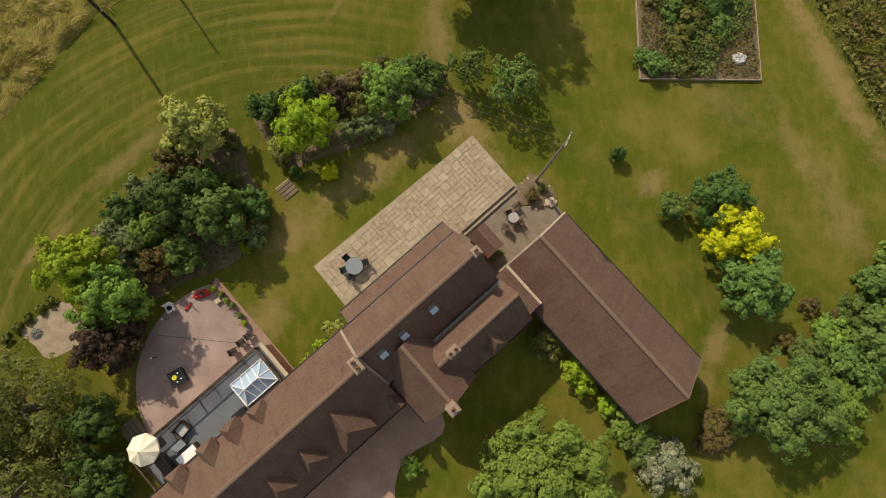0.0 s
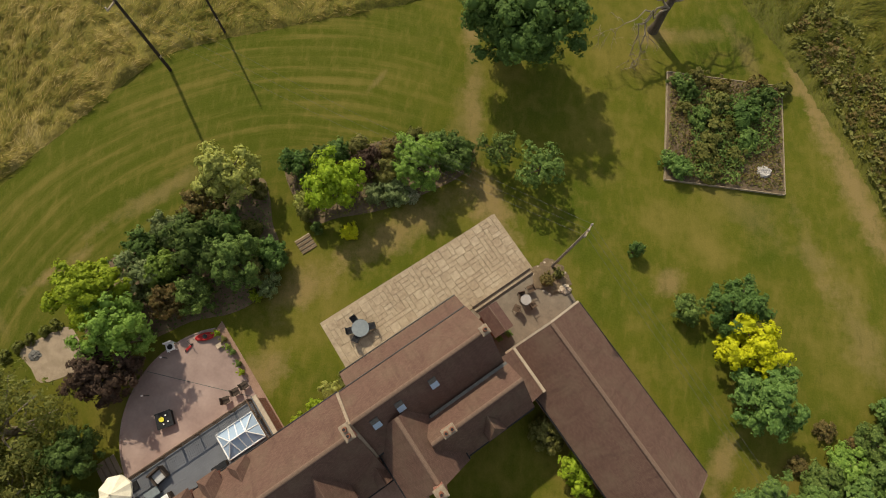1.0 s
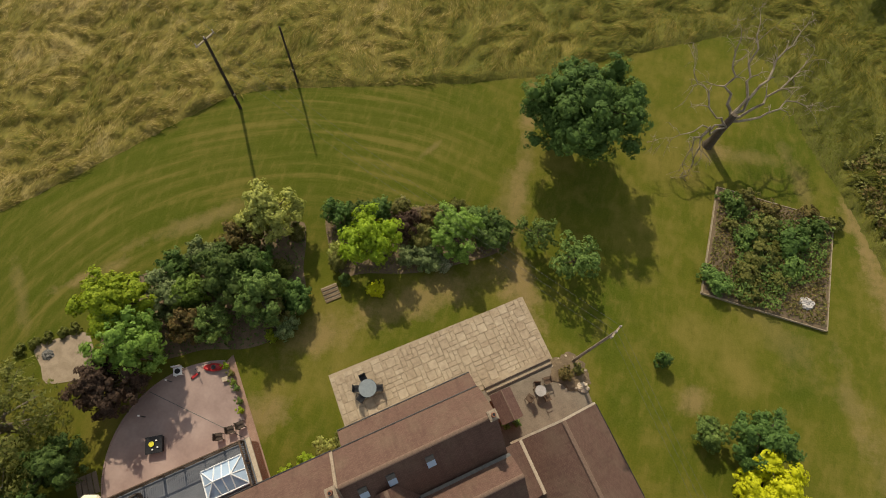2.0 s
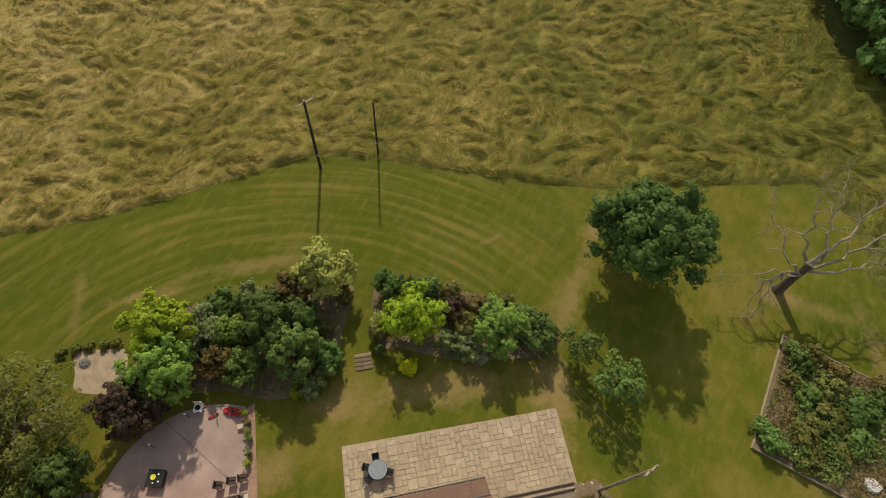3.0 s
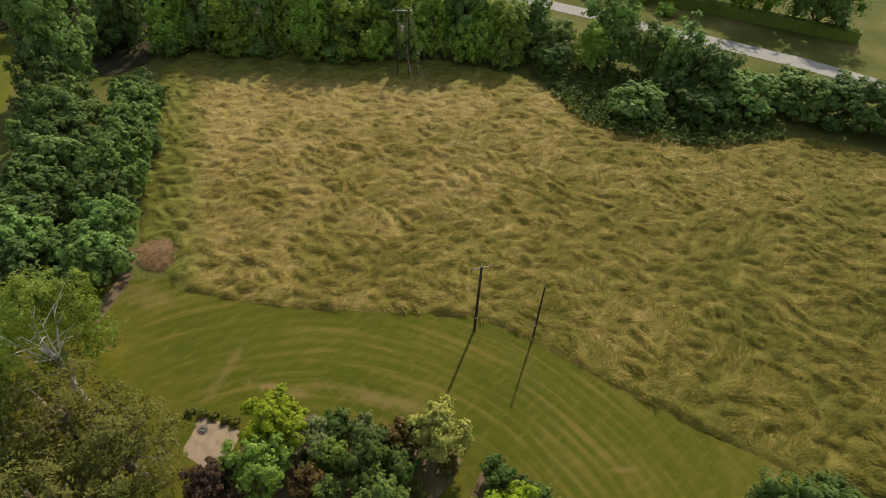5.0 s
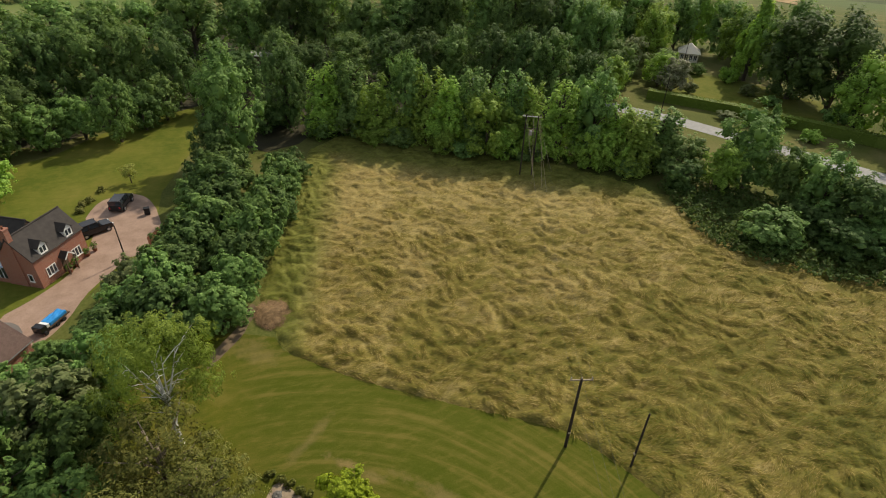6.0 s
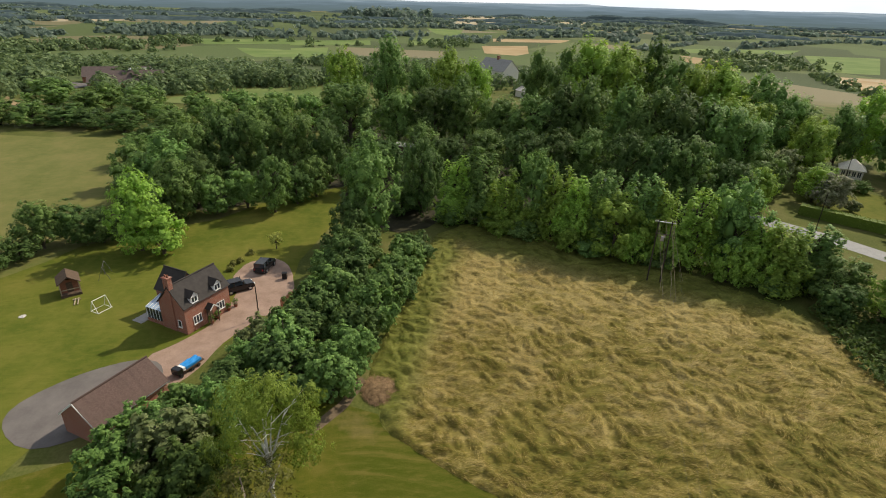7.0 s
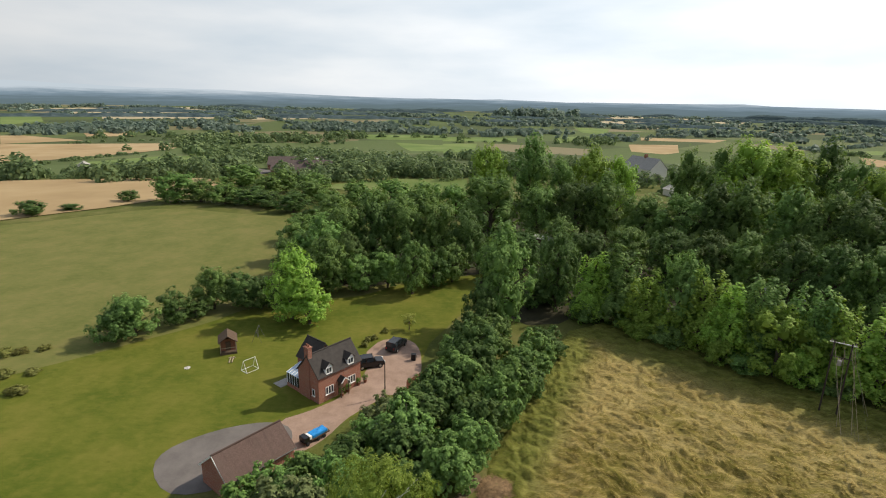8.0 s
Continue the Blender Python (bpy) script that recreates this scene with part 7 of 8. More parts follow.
def far_house(x, y, turn, ln, wd, he, hr, roof, wall, label, category="house"):
    h = empty("far_house", pose(x, y, terrain(x, y) - 0.2, 0, 0, turn), label, category)
    bm = bmesh.new()
    prof = [(-wd / 2, 0), (wd / 2, 0), (wd / 2, he), (0, hr - 0.2), (-wd / 2, he)]
    ends = [[bm.verts.new((a, b, z)) for b, z in prof] for a in (-ln / 2, ln / 2)]
    bm.faces.new(ends[0]), bm.faces.new(ends[1][::-1])
    for i in range(5):
        bm.faces.new((ends[0][i], ends[1][i], ends[1][(i + 1) % 5], ends[0][(i + 1) % 5]))
    bmesh.ops.recalc_face_normals(bm, faces=list(bm.faces))
    part("wall", with_uv(bm), wall, h)
    for s in (-1, 1):
        part("roof_slope", slab([(-ln / 2 - 0.3, 0, hr), (ln / 2 + 0.3, 0, hr), (ln / 2 + 0.3, s * (wd / 2 + 0.4), he - 0.1), (-ln / 2 - 0.3, s * (wd / 2 + 0.4), he - 0.1)], 0.15), roof, h)
    return h


sheds = far_house(-302, -123, 107, 34, 14, 2.8, 7.6, "farm_tiles", "brick_wall", "long low brown-roofed farm building")
for i in range(6):
    part("window", box(-13 + i * 4.6, -11.8 + i * 4.6, -7.12, -7.02, 1.0, 2.2), "white_paint", sheds)
    if i % 2:
        part("roof_light", slab([(-11 + i * 4, -3.4, 5.30), (-9.9 + i * 4, -3.4, 5.30), (-9.9 + i * 4, -4.4, 4.64), (-11 + i * 4, -4.4, 4.64)], 0.05), "white_paint", sheds)
far_house(-330, -138, 104, 34, 13, 3.4, 7.8, "farm_tiles", "brick_wall", "brown-roofed farm building behind the first")
far_house(-322, -122, 103, 14, 9, 5.4, 7.4, "white_paint", "plaster", "flat pale-roofed farm building", "shed")
sheet("farm_yard", [(-286, -142), (-300, -158), (-322, -160), (-306, -140)], "tarmac", "grey farm yard", "yard", 0.15)
big = far_house(-323, 72, 30, 22, 12, 8.5, 14.4, "slate_grey", "plaster", "tall old house with grey gables among the trees")
part("chimney", box(-0.7, 0.7, -0.7, 0.7, 13.0, 16), "brick_wall", big)
far_house(-262, 74, 20, 11, 7, 3.2, 5.0, "ash_heap", "plaster", "white-roofed outbuilding among the trees", "shed")
far_house(-143, 8.8, 60, 5.5, 3, 5.2, 5.7, "ash_heap", "sleeper", "pale low roof among the dark trees", "shed")
far_house(-300, -262, 40, 12, 7, 3, 5.4, "slate_grey", "plaster", "grey farm shed by the wheat field", "shed")

# ---- fields of the plain ----
CROPS = ([(-236, -252), (-262, -158), (-233, -134), (-200, -133), (-172, -144), (-146, -160), (-180, -210)], [(-707, -748), (-721, -721), (-678, -589), (-598, -634)],
         [(-590, -640), (-690, -447), (-606, -409), (-448, -398), (-364, -389)], [(-798, -691), (-863, -648), (-776, -589), (-736, -633)],
         [(-935, 178), (-961, 262), (-807, 223), (-770, 196), (-799, 157)], [(-1140, 239), (-1139, 401), (-1052, 350), (-1047, 220)],
         [(-574, 518), (-539, 603), (-432, 546), (-213, 276), (-252, 278), (-306, 311)])
STUBBLE = ([(-1748, -1766), (-2619, -1545), (-1879, -1086), (-1446, -1313)], [(-1381, -1133), (-1618, -936), (-1410, -825), (-1228, -1009)], [(-2784, -1262), (-2194, -875), (-1983, -863)],
           [(-1517, -783), (-1916, -684), (-1604, -573), (-1412, -712)], [(-3024, 369), (-2789, 659), (-2199, 510), (-2328, 346)], [(-2915, 688), (-2402, 905), (-2076, 763), (-2239, 553)],
           [(-1725, 286), (-1608, 391), (-1489, 355), (-1531, 270)])
GREENS = ([(-1240, -1301), (-1274, -1220), (-1054, -1004), (-918, -967)], [(-969, -300), (-1011, -140), (-899, -124), (-862, -237)], [(-819, -186), (-796, -109), (-674, -92), (-666, -132)],
          [(-370, -332), (-467, -335), (-495, -287), (-359, -213), (-354, -254), (-292, -250)], [(-975, -135), (-1013, -4), (-915, -3), (-874, -121)], [(-825, -114), (-849, -64), (-701, -56), (-626, -86)],
          [(-1069, 71), (-1132, 148), (-978, 123), (-908, 57)], [(-1507, 139), (-1454, 227), (-1172, 172), (-1264, 138)])
for outlines, mat, label in ((CROPS, "wheat", "ripe wheat field in the plain"), (STUBBLE, "stubble", "pale harvested field far off in the plain"), (GREENS, "green_crop", "bright green field between hedges")):
    for outline in outlines:
        sheet("field", outline, mat, label, "field", 0.25, 3)
for outline, mat, label in (([(-863, 702), (-833, 813), (-600, 593), (-625, 533)], "green_crop", "green pasture far off in the plain"), ([(-952, 456), (-978, 786), (-892, 698), (-878, 469)], "green_crop", "green pasture far off in the plain"), ([(-829, 467), (-707, 488), (-604, 416), (-725, 418)], "wheat", "ripe wheat field far off"),
                            ([(-556, 496), (-556, 551), (-408, 409), (-460, 425)], "stubble", "pale harvested field beyond the wood"), ([(-2504, 337), (-2235, 522), (-1791, 402), (-1871, 252)], "stubble", "pale harvested field far off")):
    sheet("field", outline, mat, label, "field", 0.25, 3)
sheet("field", [(-238, -86), (-252, -86), (-284, -58), (-292, -26), (-240, -22), (-226, -60)], "meadow_green", "bright green paddock in the woods", "field", 0.25, 3)
HEDGES = ([(-242, -260), (-256, -211), (-272, -156)], [(-348, -372), (-353, -347), (-415, -369), (-481, -387), (-521, -391)], [(-626, -575), (-694, -532), (-760, -481)],
          [(-1796, -1828), (-2070, -1735), (-2540, -1466), (-2717, -1066)], [(-1339, -1217), (-1632, -1048), (-2042, -741)], [(-709, -615), (-763, -554), (-834, -528)],
          [(-1062, -147), (-1109, -29), (-1174, 84)], [(-849, -117), (-908, -3)], [(-1180, -1010), (-1420, -800), (-1560, -560)], [(-880, -330), (-940, -190), (-960, -90)], [(-2000, 330), (-1650, 500)], [(-600, 505), (-306, 316), (-215, 282)], [(-545, 610), (-430, 552), (-330, 440)], [(-650, 454), (-613, 516), (-568, 506)], [(-872, 485), (-773, 545)])
WOODS = ([(-787, -769), (-967, -809), (-1093, -702), (-936, -503)], [(-1063, -426), (-1200, -455), (-1305, -296)], [(-922, -268), (-768, -361), (-712, -434)], [(-1415, -129), (-1540, 60), (-1600, 200)], [(-1390, 440), (-1371, 620)],
         [(-2107, 1130), (-1696, 1010)], [(-725, -719), (-843, -742), (-1000, -776), (-776, -563)], [(-587, -374), (-740, -431), (-826, -397), (-802, -316), (-761, -273)], [(-363, -199), (-457, -221), (-420, -150), (-305, -106), (-361, -99), (-302, -60)],
         [(-1056, -327), (-1139, -292)], [(-1059, -235), (-1106, -153)], [(-273, -196), (-287, -171), (-333, -183)], [(-1253, 313), (-1355, 393), (-1353, 494)], [(-894, 90), (-905, 115), (-1029, 151), (-1016, 203)],
         [(-1074, -88), (-1054, -39), (-1183, 8), (-1180, 91)], [(-560, -330), (-480, -250), (-430, -190), (-350, -130)], [(-520, -40), (-420, 10), (-360, 60)], [(-560, 640), (-480, 650), (-430, 600)], [(-720, 480), (-620, 430)], [(-826, 553), (-716, 565)], [(-669, 513), (-648, 536)])


def far_woods():
    """Hedgerow trees and copses over the plain, as uneven heaps of leaf sprays."""
    rng = np.random.default_rng(77)
    rows = []

    def clump(x, y, n, spread, h, r):
        for _ in range(n):
            rows.append((x + rng.normal(0, spread), y + rng.normal(0, spread), h * rng.uniform(0.6, 1.2), r * rng.uniform(0.7, 1.25)))

    for x, y, n, s in ((-330, -70, 46, 22), (-302, -56, 24, 10), (-258, -102, 18, 9), (-280, -88, 14, 8), (-306, -28, 18, 9), (-300, -88, 20, 9), (-380, -110, 40, 25), (-262, -185, 14, 9), (-285, -160, 14, 8),
                       (-330, 0, 34, 14), (-380, 30, 34, 22), (-300, 60, 24, 18), (-290, 100, 24, 20), (-330, 140, 30, 30), (-270, 140, 24, 16)):
        clump(x, y, n, s, 9, 5)
    for x, y in ((-257, -249), (-258, -234), (-260, -221), (-264, -212), (-279, -194)):
        clump(x, y, 3, 2.5, 7, 4)
    for line, wide, thick in [(q, 1.0, 1.0) for q in HEDGES] + [(q, 12.0, 2.6) for q in WOODS]:
        for (x0, y0), (x1, y1) in zip(line, line[1:]):
            ln, d = math.hypot(x1 - x0, y1 - y0), math.hypot(x0, y0)
            for j in range(int(ln * thick / (4.5 + d / 130))):
                q = rng.uniform(0, 1)
                lone = rng.uniform() < 0.12 or wide > 5
                rows.append((x0 + (x1 - x0) * q + rng.normal(0, wide * (1 + d / 900)), y0 + (y1 - y0) * q + rng.normal(0, wide * (1 + d / 900)),
                             rng.uniform(7, 12) if lone else rng.uniform(2, 4), (rng.uniform(4, 6.5) if lone else rng.uniform(2.4, 3.6)) * (1 + d / 3000)))
    for i in range(46):                    # hedgerows farther off
        a, r = rng.uniform(2.35, 3.95), 900 * (3.3 ** rng.uniform(0, 1))
        x, y, t = r * math.cos(a), r * math.sin(a), rng.choice([0.5, 0.5 + math.pi / 2]) + rng.normal(0, 0.15)
        ln = rng.uniform(120, 300) * (1 + r / 1500)
        for j in range(int(ln / (6 + r / 160))):
            q = rng.uniform(-ln / 2, ln / 2)
            rows.append((x + q * math.cos(t), y + q * math.sin(t), rng.uniform(3, 10), rng.uniform(3, 6) * (1 + r / 2500)))
    for i in range(60):                    # copses
        a, r = rng.uniform(2.35, 3.95), 1250 * (2.4 ** rng.uniform(0, 1) ** 0.6)
        clump(r * math.cos(a), r * math.sin(a), int(rng.uniform(6, 20)), rng.uniform(10, 26) * (1 + r / 1800), 10, 6 * (1 + r / 2500))
    clump(-2450, 60, 90, 70, 34, 16)
    vs = []
    for x, y, h, r in rows:
        d = math.hypot(x, y)
        if d < 235 or d > 3050:
            continue
        n = 180 if d < 480 else (60 if d < 1000 else 18)
        u = rng.normal(size=(n, 3))
        u /= np.linalg.norm(u, axis=1)[:, None]
        u[:, 2] = np.abs(u[:, 2]) * 1.5 - 0.55
        lump = rng.uniform(0.75, 1.05, n) + 0.25 * np.sin(u[:, 0] * 5 + x) * np.sin(u[:, 1] * 5 + y)
        p = u * lump[:, None] * np.array([r, r, h * 0.62]) + np.array([x, y, terrain(x, y) + h * 0.35])
        norm = u + rng.normal(size=(n, 3)) * 0.35 + np.array([0, 0, 0.3])
        norm /= np.linalg.norm(norm, axis=1)[:, None]
        tan = np.cross(norm, rng.normal(size=(n, 3)))
        tan /= np.linalg.norm(tan, axis=1)[:, None]
        bi = np.cross(norm, tan)
        ln = r * (0.17 if n == 180 else 0.30 if n == 60 else 0.62) * rng.uniform(0.7, 1.3, n)[:, None]
        vs.append(np.stack([p - tan * ln, p + bi * ln * 0.7, p + tan * ln, p - bi * ln * 0.7], 1).reshape(-1, 3))
    v = np.concatenate(vs)
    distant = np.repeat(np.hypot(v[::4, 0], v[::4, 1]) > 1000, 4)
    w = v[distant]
    tagged(new("distant_woods", from_arrays("distant_woods", w, np.arange(len(w)).reshape(-1, 4), "leaf_distant_haze")), "copses far out on the plain, tinted blue for haze", "woods", kind="stuff")
    v = v[~distant]
    tagged(new("far_woods", from_arrays("far_woods", v, np.arange(len(v)).reshape(-1, 4), "leaf_far")), "distant hedgerow trees and copses over the plain", "woods", kind="stuff")


far_woods()

# ---- patio, yard, terrace and drive ----
H = house.matrix_world


def local_sheet(name, outline, material, label, category, lift):
    pts = [(H @ Vector((u, v, 0))).xy for u, v in outline]
    return sheet(name, [tuple(p) for p in pts], material, label, category, lift)


local_sheet("yard", [(0.2, 2.05), (6.7, 1.6), (8.2, -0.6), (8.0, -2.2), (0.2, -2.2)], "yard_stone", "worn brown-grey flagstone yard by the barn", "paving", 0.03)
local_sheet("front_drive", rounded([(-30, -3.6), (-15, -3.9), (-9.4, -4.4), (-8.6, -6.4), (-9.6, -7.9), (-12.8, -7.4), (-15.2, -9.2), (-16.5, -13), (-20, -20), (-34, -20)], 3), "front_gravel", "pinkish gravel front drive", "drive", 0.03)
TERRACE = [(-15.05, 5.1)] + [(-18.0 + 6.95 * math.cos(a), 5.0 + 6.95 * math.sin(a)) for a in [math.radians(65 + i * 5) for i in range(24)]]
TERRACE = [p for p in TERRACE if p[1] > 5.0] + [(-24.9, 5.1)]
terrace = local_sheet("terrace", TERRACE, "terrace_stone", "pinkish paved terrace with a curved edge", "terrace", 0.05)
local_sheet("terrace_border", [(-15.05, 5.2), (-15.05, 11.35), (-14.5, 11.6), (-14.5, 2.4), (-15.0, 2.4)], "terracotta_paving", "brick path along the terrace", "path", 0.06)
for a, b in (((-15.0, 5.3), (-20.6, 11.4)),):          # a dark strip laid for the joint across the terrace
    pa, pb = H @ Vector((*a, 0)), H @ Vector((*b, 0))
    m = Matrix.Translation((pa + pb) / 2) @ Matrix.Rotation(math.atan2(pb.y - pa.y, pb.x - pa.x), 4, "Z")
    ln = (pb - pa).length / 2
    part("drain_slot", box(-ln, ln, -0.025, 0.025, 0.03, 0.056, 0, m), "lead", terrace, "narrow dark joint line")
edge = empty("terrace_edge", pose(0, 0, 0), "curved stone edging of the terrace", "edging")
pts = [H @ Vector((-18.0 + 7.0 * math.cos(math.radians(66 + i * 4)), 5.0 + 7.0 * math.sin(math.radians(66 + i * 4)), 0.05)) for i in range(29)]
for p, q in zip(pts, pts[1:]):
    m = Matrix.Translation((p + q) / 2) @ Matrix.Rotation(math.atan2(q.y - p.y, q.x - p.x), 4, "Z")
    part("edging_stone", box(-0.235, 0.235, -0.05, 0.05, -0.05, 0.055, 0, m), "terrace_stone", edge)

# patio slabs, each one laid by itself
patio = local_sheet("patio", [(-8.85, 3.0), (-8.7, 7.45), (6.95, 7.15), (6.85, 1.95), (0.3, 2.05), (0.3, 3.0)], "patio_joint", "honey-coloured flagstone patio", "patio", 0.02)
SLABS = {}


def slab_stone(w, d):
    key = (round(w, 2), round(d, 2))
    if key not in SLABS:
        bm = bmesh.new()
        e = 0.012
        lo = [bm.verts.new((x * (w / 2 - 0.008), y * (d / 2 - 0.008), 0)) for x, y in ((-1, -1), (1, -1), (1, 1), (-1, 1))]
        hi = [bm.verts.new((x * (w / 2 - 0.008 - e), y * (d / 2 - 0.008 - e), 0.03)) for x, y in ((-1, -1), (1, -1), (1, 1), (-1, 1))]
        bm.faces.new(hi)
        for i in range(4):
            bm.faces.new((lo[i], lo[(i + 1) % 4], hi[(i + 1) % 4], hi[i]))
        me = bpy.data.meshes.new("flagstone")
        bm.to_mesh(me)
        bm.free()
        me.materials.append(MATS["slab_stone"])
        SLABS[key] = me
    return SLABS[key]


rng = random.Random(5)
CELL = 0.345
taken = set()
for j in range(15):                       # random rectangles, laid like old stone
    for i in range(45):
        if (i, j) in taken:
            continue
        for w, d in rng.sample([(2, 1), (1, 2), (2, 2), (2, 1), (2, 2), (1, 1)], 6) + [(1, 1)]:
            cells = [(i + a, j + b) for a in range(w) for b in range(d)]
            ok = all(c not in taken and c[0] < 45 and c[1] < 15 and (c[1] > 2 or c[0] > 26) for c in cells)
            if ok and not (w * d == 1 and rng.random() < 0.5):
                break
        if not ok:
            continue
        taken.update(cells)
        st = new("flagstone", slab_stone(w * CELL, d * CELL))
        st.parent = patio
        st.matrix_local = H @ pose(-8.72 + (i + w / 2) * CELL, 2.02 + (j + d / 2) * CELL, 0.02 + rng.uniform(0, 0.010), rng.uniform(-0.4, 0.4), rng.uniform(-0.4, 0.4), rng.uniform(-0.7, 0.7))

# sleeper steps between patio and yard
st = empty("sleeper_steps", H @ pose(0, 0, 0), "dark sleeper steps between patio and yard", "steps")
for i in range(2):
    part("sleeper", box(1.3, 6.6, 1.62 + i * 0.36, 1.73 + i * 0.36, 0.03, 0.13 + i * 0.08, 0.02), "pole_wood", st)
    part("tread", box(1.3, 6.6, 1.735 + i * 0.36, 1.975 + i * 0.36, 0.03, 0.10 + i * 0.08), "slab_stone", st)
gs = empty("garden_steps", pose(-10.1, 8.8, 0, 0, 0, 41.7), "four timber steps between the borders", "steps")
for i in range(4):
    part("step", box(-0.62, 0.62, -0.62 + i * 0.3, -0.42 + i * 0.3, 0.0, 0.10 + i * 0.05, 0.02), "earth", gs)
    part("tread", box(-0.62, 0.62, -0.41 + i * 0.3, -0.33 + i * 0.3, 0.0, 0.08 + i * 0.05), "timber", gs)
ts = empty("terrace_steps", H @ pose(-25.6, 7.0, 0, 0, 0, 90), "mossy stone steps below the terrace", "steps")
for i in range(4):
    part("step", box(-0.7, 0.7, -0.6 + i * 0.35, -0.3 + i * 0.35, 0.0, 0.06 + i * 0.03, 0.02), "yard_stone", ts)


def rocks(name, at, n, spread, size, material, label, category, seed):
    """A handful of rocks, each its own part."""
    r = random.Random(seed)
    e = empty(name, pose(*at), label, category)
    for i in range(n):
        bm = bmesh.new()
        bmesh.ops.create_icosphere(bm, subdivisions=2, radius=size * r.uniform(0.6, 1.2))
        for q in bm.verts:
            q.co *= 1 + 0.35 * noise.noise(q.co * 4 + Vector((i, 0, 0)))
            q.co.z *= 0.7
        a = 2 * math.pi * i / n
        ob = part("rock", bm, material, e)
        ob.location = (spread * math.cos(a) * r.uniform(0.75, 1.1), spread * math.sin(a) * r.uniform(0.75, 1.1), size * 0.3)


rocks("rock_ring", (8.75, 8.7, 0.0), 12, 1.25, 0.12, "verge", "small stones round the planting bed", "rockery", 3)
heap("planting_soil", 8.75, 8.7, 1.45, 0.2, "earth", "dry soil mound inside the rock ring", "soil", 8)
heap("tree_stump", 9.9, 7.9, 0.45, 0.35, "verge", "pale sawn stump beside the yard", "stump", 4)
tree("shrub", 8.4, 8.4, 0.9, 0.7, "rust", "withered brown plant in the rock ring", "shrub", z=0.1)
tree("shrub", 9.2, 9.0, 0.7, 0.5, "olive", "dry olive plant in the rock ring", "shrub", z=0.1)


def chair(x, y, turn, mat, group, label, z=0.0, name="chair"):
    c = empty(name, pose(x, y, z, 0, 0, turn), label, "chair", group)
    part("seat", box(-0.24, 0.24, -0.24, 0.24, 0.42, 0.47, 0.015), mat, c)
    bm = box(-0.24, 0.24, 0.22, 0.27, 0.47, 0.95, 0.02)
    part("backrest", bm, mat, c)
    for px in (-0.21, 0.21):
        for py in (-0.21, 0.21):
            part("leg", box(px - 0.02, px + 0.02, py - 0.02, py + 0.02, 0, 0.42), mat, c)
        part("armrest", box(px - 0.03, px + 0.03, -0.22, 0.22, 0.64, 0.67), mat, c)


tx, ty = -4.85, 2.95
tab = empty("garden_table", pose(tx, ty, 0.05), "round grey-topped garden table on the patio", "table")
part("tabletop", tube([(0, 0, 0.70), (0, 0, 0.745)], 0.63, 40), "grey_glass_top", tab)
part("rim", tube([(0, 0, 0.69), (0, 0, 0.70)], 0.65, 40), "black_metal", tab)
for i in range(4):
    a = math.pi / 4 + i * math.pi / 2
    part("leg", tube([(0.5 * math.cos(a), 0.5 * math.sin(a), 0), (0.42 * math.cos(a), 0.42 * math.sin(a), 0.7)], 0.025, 6), "black_metal", tab)
for a in (135, 20, 200, 255):
    chair(tx + 0.8 * math.cos(radians(a)), ty + 0.8 * math.sin(radians(a)), a - 90, "black_metal", "patio chairs", "black garden chair at the round table", 0.05)

# a dark iron seat set in the yard
for i, (x, y, turn) in enumerate(((6.6, 6.9, 20), (7.5, 6.3, 130), (6.3, 5.9, 250), (7.2, 7.5, 300))):
    chair(x, y, turn, "sleeper", "yard chairs", "weathered iron chair in the yard", 0.04)
yt = empty("yard_table", pose(6.9, 6.6, 0.04), "weathered round iron table in the yard", "table")
part("tabletop", tube([(0, 0, 0.68), (0, 0, 0.71)], 0.4, 24), "slate_grey", yt)
part("pedestal", tube([(0, 0, 0), (0, 0, 0.68)], [0.16, 0.05], 10), "sleeper", yt)
YARD, PORCH = ("clay pot with green plant in the yard", "yard pots"), ("clay pot with leafy plant by the cottage door", "porch pots")
for x, y, (label, group) in ((5.4, 4.3, YARD), (5.9, 4.0, YARD), (5.2, 3.6, YARD), (-65.4, -21.7, PORCH), (-66.6, -21.2, PORCH), (-69.6, -19.6, PORCH), (-68.6, -20.3, PORCH)):
    pl = empty("plant_pot", pose(x, y, 0.06), label, "plant pot", group)
    if group == "porch pots":
        pl.scale = (1.5, 1.5, 1.5)
    part("pot", tube([(0, 0, 0), (0, 0, 0.32)], [0.14, 0.2], 14), "terracotta", pl)
    part("soil", tube([(0, 0, 0.3), (0, 0, 0.325)], 0.18, 14), "earth", pl)
    me = CROWNS[("plant", 0)][0]
    ob = new("plant", me)
    ob.parent = pl
    ob.matrix_local = pose(0, 0, 0.32) @ Matrix.Diagonal((0.6, 0.6, 0.45, 1))

# terrace things
def planter(x, y, r, h, mat, leaf, spread, label):
    pl = empty("planter", pose(x, y, 0.05), label, "planter", "terrace planters")
    part("pot", tube([(0, 0, 0), (0, 0, h * 0.6), (0, 0, h)], [r * 0.72, r, r * 0.95], 16), mat, pl)
    part("soil", tube([(0, 0, h - 0.02), (0, 0, h + 0.006)], r * 0.85, 14), "earth", pl)
    if leaf:
        me = CROWNS[("plant", 1)][0]
        ob = new("plant", me)
        ob.parent = pl
        ob.matrix_local = pose(0, 0, h + 0.03) @ Matrix.Diagonal((spread * 2, spread * 2, spread * 1.2, 1))
        ob.material_slots[0].link = "OBJECT"
        ob.material_slots[0].material = MATS["leaf_" + leaf]


